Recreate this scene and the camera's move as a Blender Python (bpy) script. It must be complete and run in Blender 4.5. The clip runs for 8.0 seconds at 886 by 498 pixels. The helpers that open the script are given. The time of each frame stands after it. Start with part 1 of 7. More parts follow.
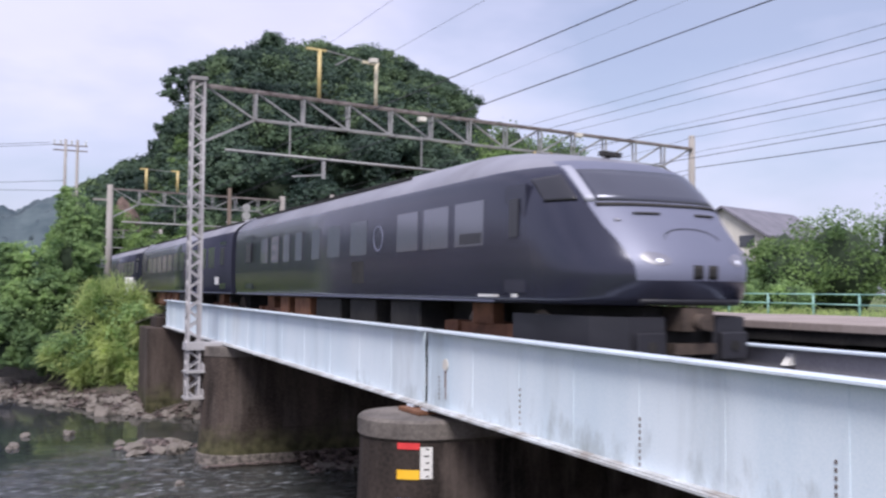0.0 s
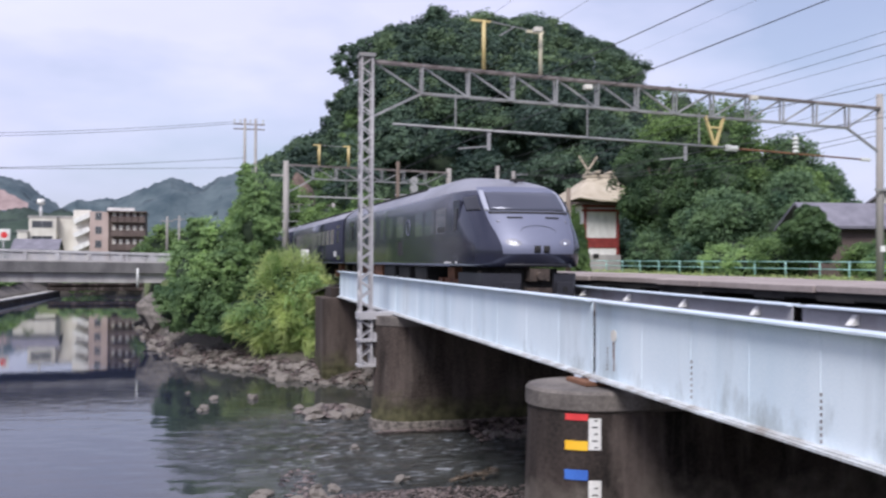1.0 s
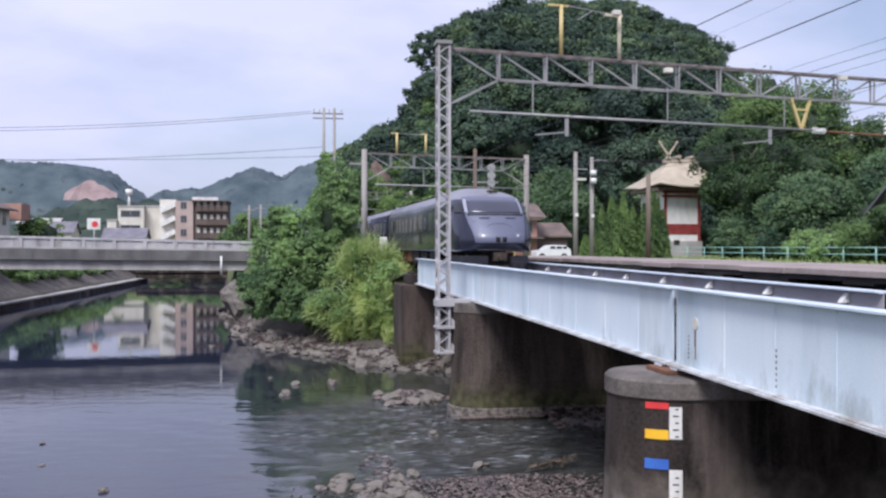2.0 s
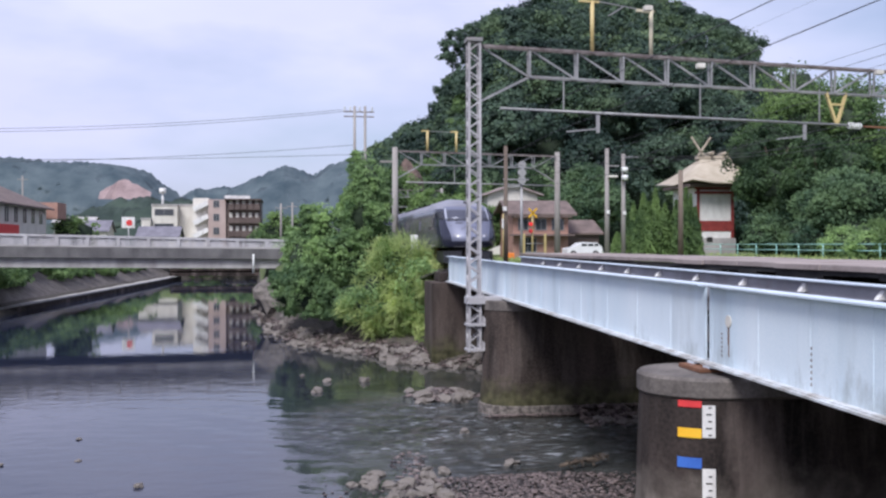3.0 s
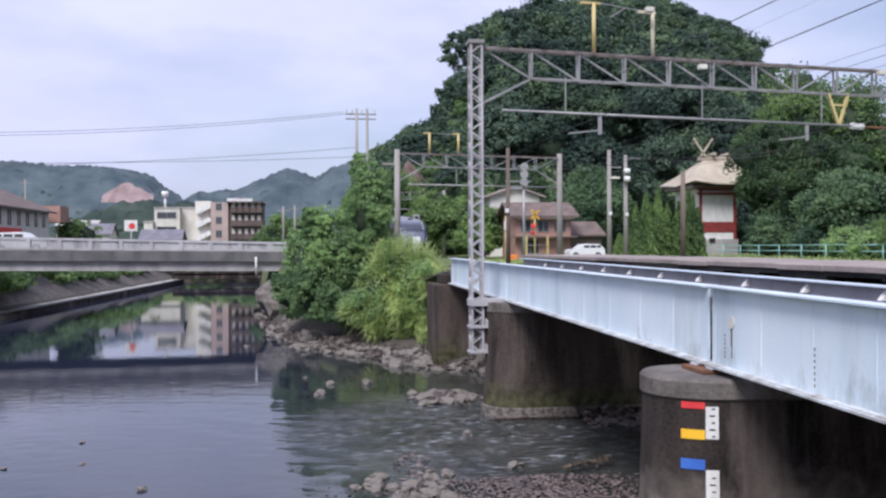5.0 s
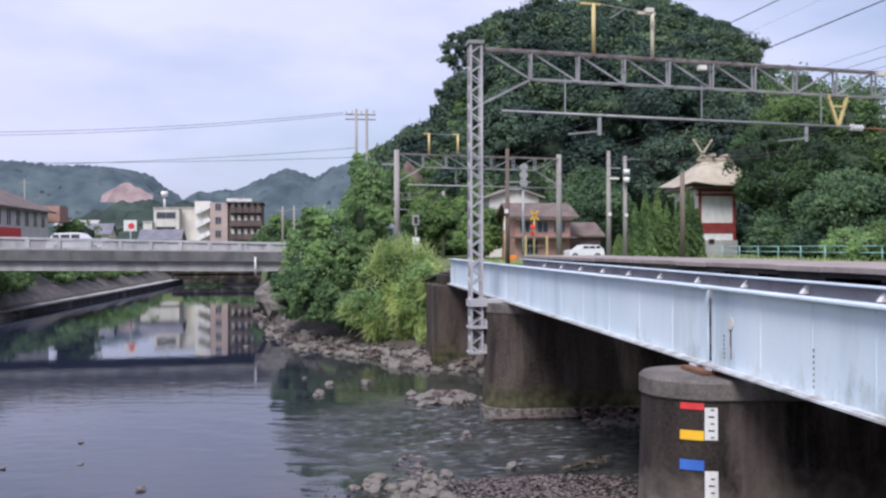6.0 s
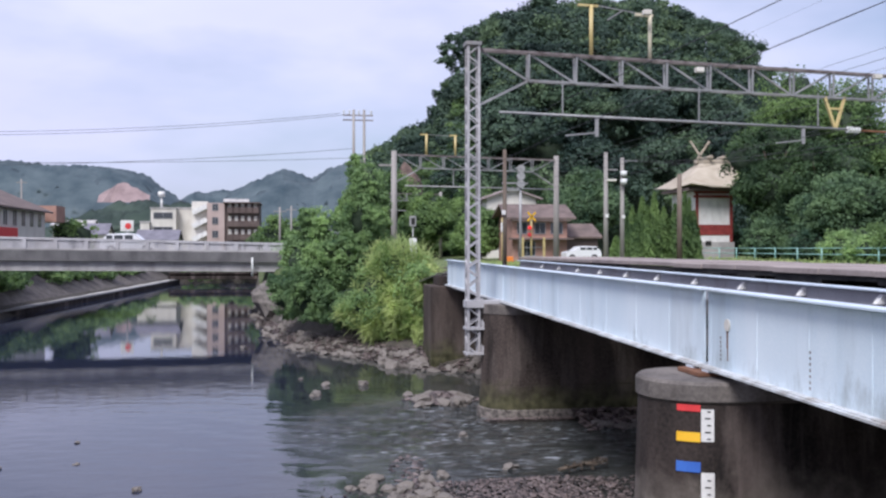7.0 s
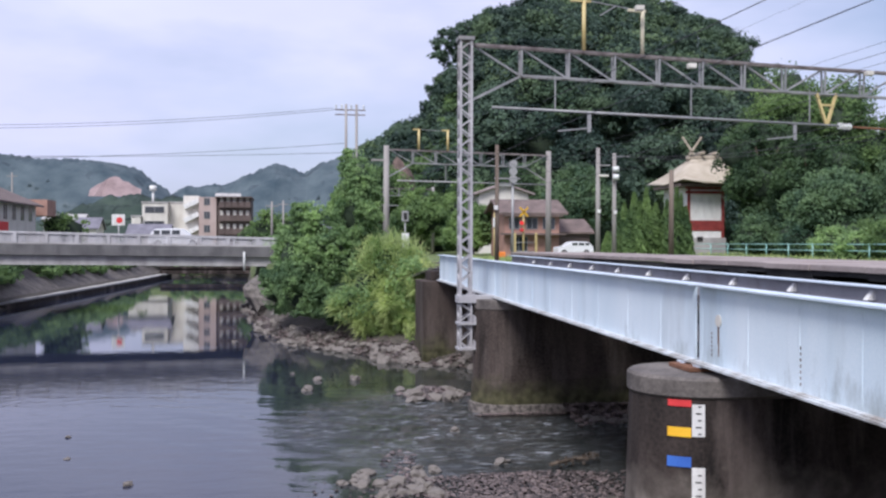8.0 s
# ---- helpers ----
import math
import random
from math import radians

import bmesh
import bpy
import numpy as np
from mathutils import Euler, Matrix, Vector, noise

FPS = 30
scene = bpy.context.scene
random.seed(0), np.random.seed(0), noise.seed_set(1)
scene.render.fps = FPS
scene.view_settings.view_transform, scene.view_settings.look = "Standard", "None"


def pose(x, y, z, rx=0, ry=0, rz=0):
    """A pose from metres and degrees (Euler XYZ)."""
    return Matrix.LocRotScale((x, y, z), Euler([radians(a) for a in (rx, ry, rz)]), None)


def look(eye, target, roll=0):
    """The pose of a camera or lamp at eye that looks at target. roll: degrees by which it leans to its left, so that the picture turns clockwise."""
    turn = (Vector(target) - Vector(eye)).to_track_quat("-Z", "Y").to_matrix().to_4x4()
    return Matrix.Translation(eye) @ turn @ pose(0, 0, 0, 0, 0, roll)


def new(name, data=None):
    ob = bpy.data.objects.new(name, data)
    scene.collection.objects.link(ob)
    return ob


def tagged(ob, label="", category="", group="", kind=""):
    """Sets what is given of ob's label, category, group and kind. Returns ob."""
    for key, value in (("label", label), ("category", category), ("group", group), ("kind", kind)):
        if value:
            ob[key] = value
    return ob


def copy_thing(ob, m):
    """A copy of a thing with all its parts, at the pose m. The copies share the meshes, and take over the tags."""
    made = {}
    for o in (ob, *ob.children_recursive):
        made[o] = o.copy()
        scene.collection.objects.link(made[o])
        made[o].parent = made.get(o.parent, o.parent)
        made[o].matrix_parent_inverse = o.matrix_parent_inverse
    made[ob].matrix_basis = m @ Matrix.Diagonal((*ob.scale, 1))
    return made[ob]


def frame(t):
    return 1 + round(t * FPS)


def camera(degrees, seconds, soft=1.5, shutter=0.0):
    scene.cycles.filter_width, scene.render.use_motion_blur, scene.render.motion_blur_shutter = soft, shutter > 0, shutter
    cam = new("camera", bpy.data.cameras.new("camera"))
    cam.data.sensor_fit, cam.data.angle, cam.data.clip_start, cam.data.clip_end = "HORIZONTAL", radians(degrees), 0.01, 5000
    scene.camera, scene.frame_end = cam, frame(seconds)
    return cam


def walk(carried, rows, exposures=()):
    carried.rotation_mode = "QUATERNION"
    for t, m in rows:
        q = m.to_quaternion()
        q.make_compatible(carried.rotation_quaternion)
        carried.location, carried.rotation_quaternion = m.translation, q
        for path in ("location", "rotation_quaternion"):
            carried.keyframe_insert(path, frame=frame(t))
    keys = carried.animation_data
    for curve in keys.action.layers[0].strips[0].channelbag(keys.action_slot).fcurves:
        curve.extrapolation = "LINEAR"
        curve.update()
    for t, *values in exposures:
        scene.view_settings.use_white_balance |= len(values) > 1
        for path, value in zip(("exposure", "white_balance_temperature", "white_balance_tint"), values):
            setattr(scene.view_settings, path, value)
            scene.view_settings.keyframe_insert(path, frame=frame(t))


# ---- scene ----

# ---------------------------------------------------------------- camera
cam = camera(50.24, 8.0, 2.4, 0.35)
EYE = 5.3


def camera_path():
    rows = [
        (0, pose(0, 0, EYE, 92.506, -0.528, -25.412)),
        (0.5, pose(0, 0, EYE, 91.996, -0.374, -20.704)),
        (1, pose(0, 0, EYE, 90.658, -0.257, -15.353)),
        (1.5, pose(0, 0, EYE, 90.008, -0.323, -12.134)),
        (2, pose(0, 0, EYE, 89.867, -0.059, -10.654)),
        (3.5, pose(0, 0, EYE, 89.673, 0.339, -8.185)),
        (4, pose(0, 0, EYE, 89.647, 1.142, -8.291)),
        (4.5, pose(0, 0, EYE, 89.793, 0.516, -8.552)),
        (6, pose(0, 0, EYE, 89.878, 0.175, -8.683)),
        (6.5, pose(0, 0, EYE, 89.900, 0.300, -8.601)),
        (7, pose(0, 0, EYE, 89.939, 0.012, -8.858)),
        (7.5, pose(0, 0, EYE, 89.724, -0.175, -9.663)),
        (8, pose(0, 0, EYE, 89.639, -0.139, -9.332)),
    ]
    walk(cam, rows, [(0, 0.31, 6230, 14), (1.0, 0.27, 6120, 12), (3, 0.23, 5970, 12), (8, 0.23, 5970, 12)])


camera_path()

# ---------------------------------------------------------------- sky and sun
SUN_UP, SUN_TURN = radians(50), radians(212)
world = bpy.data.worlds.new("sky")
scene.world = world
world.use_nodes = True


def build_sky():
    nt = world.node_tree
    nt.nodes.clear()
    out = nt.nodes.new("ShaderNodeOutputWorld")
    bg = nt.nodes.new("ShaderNodeBackground")
    sky = nt.nodes.new("ShaderNodeTexSky")
    sky.sky_type, sky.sun_disc = "NISHITA", False
    sky.sun_elevation, sky.sun_rotation = SUN_UP, SUN_TURN
    sky.air_density, sky.dust_density, sky.ozone_density = 1.0, 2.0, 2.0
    coord = nt.nodes.new("ShaderNodeTexCoord")
    stretch = nt.nodes.new("ShaderNodeMapping")
    stretch.inputs["Scale"].default_value = (1.0, 1.0, 2.6)
    cloud = nt.nodes.new("ShaderNodeTexNoise")
    cloud.inputs["Scale"].default_value = 2.3
    cloud.inputs["Detail"].default_value = 5
    cloud.inputs["Roughness"].default_value = 0.5
    ramp = nt.nodes.new("ShaderNodeValToRGB")
    ramp.color_ramp.elements[0].position, ramp.color_ramp.elements[0].color = 0.34, (0.40, 0.40, 0.40, 1)
    ramp.color_ramp.elements[1].position, ramp.color_ramp.elements[1].color = 0.58, (1, 1, 1, 1)
    shade = nt.nodes.new("ShaderNodeTexNoise")
    shade.inputs["Scale"].default_value = 3.5
    shade.inputs["Detail"].default_value = 4
    veil = nt.nodes.new("ShaderNodeMix")
    veil.data_type = "RGBA"
    veil.inputs[6].default_value = (5.6, 5.65, 7.7, 1)
    veil.inputs[7].default_value = (7.95, 7.85, 9.3, 1)
    mix = nt.nodes.new("ShaderNodeMix")
    mix.data_type = "RGBA"
    lk = nt.links.new
    lk(coord.outputs["Generated"], stretch.inputs[0])
    lk(stretch.outputs[0], cloud.inputs["Vector"])
    lk(stretch.outputs[0], shade.inputs["Vector"])
    lk(cloud.outputs[0], ramp.inputs[0])
    lk(shade.outputs[0], veil.inputs[0])
    lk(ramp.outputs[0], mix.inputs[0])
    lk(sky.outputs[0], mix.inputs[6])
    lk(veil.outputs[2], mix.inputs[7])
    lk(mix.outputs[2], bg.inputs[0])
    bg.inputs[1].default_value = 0.1
    lk(bg.outputs[0], out.inputs[0])


build_sky()
sun = new("sun", bpy.data.lights.new("sun", "SUN"))
sun.data.energy, sun.data.angle, sun.data.color = 3.4, radians(24), (1.0, 0.95, 0.88)
sun.matrix_world = look((-26, -22, 60), (0, 20, 0))

# ---------------------------------------------------------------- materials


def principled(name, rough=0.7, metal=0.0):
    m = bpy.data.materials.new(name)
    m.use_nodes = True
    b = m.node_tree.nodes["Principled BSDF"]
    b.inputs["Roughness"].default_value = rough
    b.inputs["Metallic"].default_value = metal
    return m, m.node_tree, b


def surface(name, a, b, rough=0.7, metal=0.0, scale=2.0, fine=25.0, bump=0.15, streak=0.0, spec=0.5, stain=None, stain_amount=0.4, random_amount=0.0):
    """Two colours mixed by coarse noise and fine grain, with relief; streak stretches the coarse noise downwards."""
    m, nt, bs = principled(name, rough, metal)
    N, L = nt.nodes.new, nt.links.new
    bs.inputs["Specular IOR Level"].default_value = spec
    tc = N("ShaderNodeTexCoord")
    mp = N("ShaderNodeMapping")
    mp.inputs["Scale"].default_value = (1, 1, 1 - streak)
    L(tc.outputs["Object"], mp.inputs[0])
    n1, n2 = N("ShaderNodeTexNoise"), N("ShaderNodeTexNoise")
    n1.inputs["Scale"].default_value, n1.inputs["Detail"].default_value = scale, 6
    n2.inputs["Scale"].default_value, n2.inputs["Detail"].default_value = fine, 4
    L(mp.outputs[0], n1.inputs["Vector"])
    L(tc.outputs["Object"], n2.inputs["Vector"])
    add = N("ShaderNodeMath")
    add.operation = "MULTIPLY_ADD"
    L(n2.outputs[0], add.inputs[0])
    add.inputs[1].default_value = 0.5
    sub = N("ShaderNodeMath")
    sub.operation = "ADD"
    L(n1.outputs[0], sub.inputs[0])
    sub.inputs[1].default_value = -0.25
    L(sub.outputs[0], add.inputs[2])
    last = add
    if random_amount:
        oi = N("ShaderNodeNewGeometry")
        ra = N("ShaderNodeMath")
        ra.operation = "MULTIPLY_ADD"
        L(oi.outputs["Random Per Island"], ra.inputs[0])
        ra.inputs[1].default_value = random_amount
        sh = N("ShaderNodeMath")
        sh.operation = "ADD"
        L(add.outputs[0], sh.inputs[0])
        sh.inputs[1].default_value = -random_amount / 2
        L(sh.outputs[0], ra.inputs[2])
        last = ra
    rp = N("ShaderNodeValToRGB")
    rp.color_ramp.elements[0].position, rp.color_ramp.elements[0].color = 0.3, (*a, 1)
    rp.color_ramp.elements[1].position, rp.color_ramp.elements[1].color = 0.7, (*b, 1)
    L(last.outputs[0], rp.inputs[0])
    colour = rp.outputs[0]
    if stain:
        n3 = N("ShaderNodeTexNoise")
        n3.inputs["Scale"].default_value, n3.inputs["Detail"].default_value = scale * 0.6, 8
        n3.inputs["Roughness"].default_value = 0.65
        mp3 = N("ShaderNodeMapping")
        mp3.inputs["Location"].default_value = (7, 3, 5)
        mp3.inputs["Scale"].default_value = (1, 1, 1 - streak)
        L(tc.outputs["Object"], mp3.inputs[0])
        L(mp3.outputs[0], n3.inputs["Vector"])
        r3 = N("ShaderNodeValToRGB")
        r3.color_ramp.elements[0].position, r3.color_ramp.elements[0].color = 0.52, (0, 0, 0, 1)
        r3.color_ramp.elements[1].position, r3.color_ramp.elements[1].color = 0.72, (stain_amount,) * 3 + (1,)
        L(n3.outputs[0], r3.inputs[0])
        mx = N("ShaderNodeMix")
        mx.data_type = "RGBA"
        mx.inputs[7].default_value = (*stain, 1)
        L(r3.outputs[0], mx.inputs[0])
        L(colour, mx.inputs[6])
        colour = mx.outputs[2]
    L(colour, bs.inputs["Base Color"])
    if bump:
        bp = N("ShaderNodeBump")
        bp.inputs["Strength"].default_value, bp.inputs["Distance"].default_value = bump, 0.03
        L(add.outputs[0], bp.inputs["Height"])
        L(bp.outputs[0], bs.inputs["Normal"])
    return m


def glass(name, colour, rough=0.08):
    m, nt, b = principled(name, rough)
    b.inputs["Base Color"].default_value = (*colour, 1)
    b.inputs["Specular IOR Level"].default_value = 0.7
    return m


def glow(name, colour, strength):
    m, nt, b = principled(name, 0.3)
    b.inputs["Base Color"].default_value = (*colour, 1)
    b.inputs["Emission Color"].default_value = (*colour, 1)
    b.inputs["Emission Strength"].default_value = strength
    return m


def leafy(name, a, b, scale=0.5, seen_through=0.4, apart=0.36):
    """Leaves: broad light and dark masses, single leaves a little apart in colour, some light passing through."""
    m, nt, bs = principled(name, 0.6)
    N, L = nt.nodes.new, nt.links.new
    bs.inputs["Specular IOR Level"].default_value = 0.3
    geo = N("ShaderNodeNewGeometry")
    n = N("ShaderNodeTexNoise")
    n.inputs["Scale"].default_value, n.inputs["Detail"].default_value, n.inputs["Roughness"].default_value = scale, 4, 0.6
    L(geo.outputs["Position"], n.inputs["Vector"])
    wide = N("ShaderNodeMapRange")
    wide.inputs["From Min"].default_value, wide.inputs["From Max"].default_value = 0.34, 0.66
    wide.inputs["To Min"].default_value, wide.inputs["To Max"].default_value = -0.08, 0.72
    wide.clamp = False
    L(n.outputs[0], wide.inputs[0])
    add = N("ShaderNodeMath")
    add.operation = "MULTIPLY_ADD"
    L(geo.outputs["Random Per Island"], add.inputs[0])
    add.inputs[1].default_value = apart
    L(wide.outputs[0], add.inputs[2])
    rp = N("ShaderNodeValToRGB")
    rp.color_ramp.elements[0].position, rp.color_ramp.elements[0].color = 0.0, (*a, 1)
    rp.color_ramp.elements[1].position, rp.color_ramp.elements[1].color = 1.0, (*b, 1)
    L(add.outputs[0], rp.inputs[0])
    L(rp.outputs[0], bs.inputs["Base Color"])
    out, mix, thin = nt.nodes["Material Output"], N("ShaderNodeMixShader"), N("ShaderNodeBsdfTranslucent")
    L(rp.outputs[0], thin.inputs[0])
    mix.inputs[0].default_value = seen_through
    L(bs.outputs[0], mix.inputs[1])
    L(thin.outputs[0], mix.inputs[2])
    L(mix.outputs[0], out.inputs[0])
    return m


M = {}
M["girder"] = surface("pale_blue_paint", (0.585, 0.69, 0.775), (0.735, 0.805, 0.865), 0.5, 0, 0.9, 40, 0.05, 0.85, 0.4, stain=(0.30, 0.335, 0.35), stain_amount=0.55)
M["flange"] = surface("chalky_blue_paint", (0.52, 0.60, 0.70), (0.68, 0.75, 0.84), 0.6, 0, 1.5, 40, 0.1, stain=(0.30, 0.26, 0.20), stain_amount=0.5)
# Greyer, darker version of the girder paint for the far row.
M["girder_grey"] = surface("grey_blue_paint", (0.30, 0.295, 0.32), (0.43, 0.425, 0.455), 0.7, 0, 0.9, 30, 0.1, 0.6, stain=(0.20, 0.16, 0.14), stain_amount=0.5)
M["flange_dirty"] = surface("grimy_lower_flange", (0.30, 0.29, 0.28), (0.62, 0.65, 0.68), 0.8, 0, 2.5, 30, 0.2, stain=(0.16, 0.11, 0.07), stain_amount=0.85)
M["iron"] = surface("grimy_iron", (0.028, 0.021, 0.018), (0.085, 0.062, 0.050), 0.8, 0.1, 4, 30, 0.2)
M["galv"] = surface("galvanised_steel", (0.21, 0.21, 0.22), (0.36, 0.355, 0.355), 0.55, 0.25, 1.2, 30, 0.05, 0.6, stain=(0.22, 0.17, 0.13), stain_amount=0.4)
M["old_steel"] = surface("weathered_steel", (0.10, 0.078, 0.078), (0.26, 0.225, 0.225), 0.7, 0.15, 2.5, 30, 0.1, 0.0, stain=(0.42, 0.38, 0.37), stain_amount=0.6)
M["rust"] = surface("rust", (0.10, 0.045, 0.025), (0.22, 0.10, 0.055), 0.9, 0, 3, 40, 0.3)
M["beige"] = surface("beige_paint", (0.50, 0.45, 0.33), (0.62, 0.57, 0.44), 0.6, 0, 2, 30, 0.05)
M["yellow"] = surface("yellow_paint", (0.46, 0.355, 0.15), (0.58, 0.465, 0.22), 0.5, 0, 2, 30, 0.05)
# Base taken down to near black; the girder's shade is put into it.
M["concrete_dark"] = surface("dark_old_concrete", (0.010, 0.008, 0.0075), (0.056, 0.042, 0.037), 0.9, 0, 1.5, 18, 0.5, 0.82, 0.3, stain=(0.24, 0.195, 0.18), stain_amount=0.6)
M["concrete_cap"] = surface("grey_cap_concrete", (0.065, 0.056, 0.052), (0.18, 0.158, 0.145), 0.9, 0, 1.6, 20, 0.5, 0.3, stain=(0.07, 0.06, 0.055), stain_amount=0.6)
M["rubble"] = surface("rubble_concrete", (0.035, 0.030, 0.027), (0.23, 0.20, 0.18), 0.9, 0, 7.0, 45, 0.9)
M["concrete"] = surface("pale_concrete", (0.30, 0.285, 0.28), (0.46, 0.44, 0.43), 0.9, 0, 0.9, 15, 0.3, 0.5, stain=(0.12, 0.11, 0.10), stain_amount=0.5)
M["platform"] = surface("platform_concrete", (0.23, 0.19, 0.178), (0.34, 0.29, 0.272), 0.9, 0, 0.8, 12, 0.3, stain=(0.20, 0.17, 0.16), stain_amount=0.4)
M["black"] = surface("grimy_black", (0.008, 0.008, 0.009), (0.03, 0.028, 0.027), 0.85, 0, 2, 20, 0.2)
M["train_dark"] = surface("gunmetal_paint", (0.030, 0.032, 0.052), (0.042, 0.044, 0.070), 0.2, 0.35, 0.6, 60, 0.0, 0.3, 0.6)
M["train_silver"] = surface("silver_grey_paint", (0.140, 0.150, 0.215), (0.175, 0.185, 0.255), 0.5, 0.3, 0.5, 60, 0.0, 0.2, 0.6)
M["train_roof"] = surface("roof_grey_paint", (0.22, 0.22, 0.26), (0.29, 0.29, 0.335), 0.45, 0.25, 0.8, 40, 0.03, stain=(0.09, 0.085, 0.09), stain_amount=0.5)
M["train_skirt"] = surface("skirt_grey_paint", (0.016, 0.016, 0.022), (0.028, 0.028, 0.036), 0.55, 0.1, 1.0, 40, 0.03)
M["train_glass"] = glass("coated_glass", (0.20, 0.205, 0.24), 0.12)
M["train_glass"].node_tree.nodes["Principled BSDF"].inputs["Metallic"].default_value = 0.6
M["cab_glass"] = glass("dark_cab_glass", (0.018, 0.018, 0.024), 0.35)
M["lamp_glass"] = glass("headlight_glass", (0.16, 0.16, 0.20), 0.3)
# Paler than the nose silver: the pillar's highlight as a colour.
M["pillar_highlight"] = surface("highlight_silver_paint", (0.36, 0.37, 0.44), (0.42, 0.43, 0.50), 0.4, 0.3, 0.5, 60, 0.0)
M["mast"] = surface("pale_galvanised_mast", (0.33, 0.32, 0.335), (0.50, 0.485, 0.50), 0.6, 0.1, 1.2, 30, 0.05, 0.6, stain=(0.30, 0.25, 0.22), stain_amount=0.4)
M["screen_glass"] = glass("windscreen_glass", (0.12, 0.125, 0.155), 0.28)
M["screen_glass"].node_tree.nodes["Principled BSDF"].inputs["Metallic"].default_value = 0.7
M["white"] = surface("white_paint", (0.62, 0.61, 0.60), (0.78, 0.77, 0.75), 0.6, 0, 2, 30, 0.1, 0.5, stain=(0.35, 0.30, 0.26), stain_amount=0.5)
M["red"] = surface("red_paint", (0.55, 0.03, 0.035), (0.68, 0.05, 0.05), 0.6, 0, 3, 40, 0.1)
M["blue"] = surface("blue_paint", (0.03, 0.10, 0.42), (0.05, 0.15, 0.52), 0.6, 0, 3, 40, 0.1)
M["amber"] = surface("amber_paint", (0.75, 0.40, 0.01), (0.85, 0.50, 0.03), 0.6, 0, 3, 40, 0.1)
M["cable"] = surface("cable_black", (0.03, 0.03, 0.035), (0.06, 0.06, 0.065), 0.6, 0, 3, 30, 0)
M["porcelain"] = surface("porcelain", (0.55, 0.56, 0.55), (0.72, 0.72, 0.70), 0.3, 0, 4, 30, 0)
M["green_rail"] = surface("mint_paint", (0.24, 0.47, 0.43), (0.36, 0.57, 0.53), 0.5, 0, 1.5, 30, 0.05)
M["wood_pole"] = surface("old_timber", (0.10, 0.075, 0.06), (0.20, 0.16, 0.13), 0.9, 0, 2, 30, 0.3, 0.9)
M["pole"] = surface("spun_concrete", (0.22, 0.20, 0.19), (0.32, 0.30, 0.285), 0.85, 0, 1.5, 25, 0.1, 0.8)
# Hill greens are lightened and blued to carry some distance haze.
M["leaf_hill"] = leafy("haze_tinted_hill_foliage", (0.028, 0.055, 0.043), (0.122, 0.186, 0.118), 0.09, 0.3, 0.24)
M["leaf_hill_deep"] = leafy("deep_hill_foliage", (0.016, 0.034, 0.030), (0.066, 0.108, 0.080), 0.09, 0.3, 0.24)
M["leaf_hill_fresh"] = leafy("fresh_hill_foliage", (0.050, 0.090, 0.052), (0.185, 0.262, 0.130), 0.09, 0.3, 0.24)
M["leaf_vine"] = leafy("slope_vine_foliage", (0.060, 0.115, 0.052), (0.235, 0.345, 0.130), 0.16, 0.4, 0.3)
M["leaf_dark"] = leafy("dark_foliage", (0.022, 0.050, 0.028), (0.120, 0.195, 0.078), 0.35, 0.4, 0.28)
M["leaf_tree"] = leafy("tree_foliage", (0.048, 0.100, 0.044), (0.255, 0.375, 0.125), 0.3, 0.4, 0.28)
M["leaf_mid"] = leafy("deep_green_foliage", (0.042, 0.090, 0.058), (0.200, 0.300, 0.140), 0.35, 0.4, 0.28)
M["leaf_belt"] = leafy("distant_belt_foliage", (0.026, 0.046, 0.040), (0.085, 0.122, 0.092), 0.06)
M["leaf_ivy"] = leafy("ivy_foliage", (0.080, 0.155, 0.078), (0.430, 0.600, 0.240), 0.6, 0.5, 0.34)
M["leaf_ivy_deep"] = leafy("deep_ivy_foliage", (0.070, 0.135, 0.072), (0.340, 0.490, 0.210), 0.6, 0.5, 0.34)
M["leaf_grass"] = leafy("reed_foliage", (0.19, 0.30, 0.095), (0.64, 0.72, 0.31), 1.0, 0.55)
# Distance haze is mixed into this green as pale blue.
M["leaf_far"] = leafy("haze_tinted_foliage", (0.054, 0.087, 0.112), (0.148, 0.192, 0.215), 0.06)
# Near-black green: the shade between leaves is put into this colour.
M["core"] = surface("painted_leaf_shade", (0.012, 0.022, 0.013), (0.030, 0.050, 0.024), 0.9, 0, 1.5, 8, 0.4)
M["bark"] = surface("bark", (0.05, 0.035, 0.025), (0.13, 0.10, 0.075), 0.95, 0, 3, 30, 0.5, 0.8)
M["stone"] = surface("river_stone", (0.024, 0.021, 0.019), (0.172, 0.152, 0.136), 0.85, 0, 3.5, 30, 0.6, random_amount=0.75)
M["pebble"] = surface("wet_pebbles", (0.032, 0.025, 0.024), (0.165, 0.128, 0.120), 0.5, 0, 4, 40, 0.3, random_amount=0.7)
M["rail"] = surface("rail_steel", (0.16, 0.12, 0.10), (0.30, 0.26, 0.24), 0.4, 0.7, 3, 30, 0.1)
M["brick_wall"] = surface("pinkish_brick_render", (0.30, 0.17, 0.135), (0.40, 0.24, 0.19), 0.9, 0, 1, 20, 0.2)
M["tile_brown"] = surface("brown_roof_tiles", (0.10, 0.075, 0.068), (0.19, 0.14, 0.125), 0.8, 0, 1, 12, 0.4)
M["tile_grey"] = surface("slate_grey_tiles", (0.12, 0.115, 0.14), (0.20, 0.19, 0.225), 0.6, 0, 1, 12, 0.4)
M["copper"] = surface("weathered_bark_roof", (0.34, 0.29, 0.22), (0.47, 0.41, 0.33), 0.8, 0, 0.7, 12, 0.3)
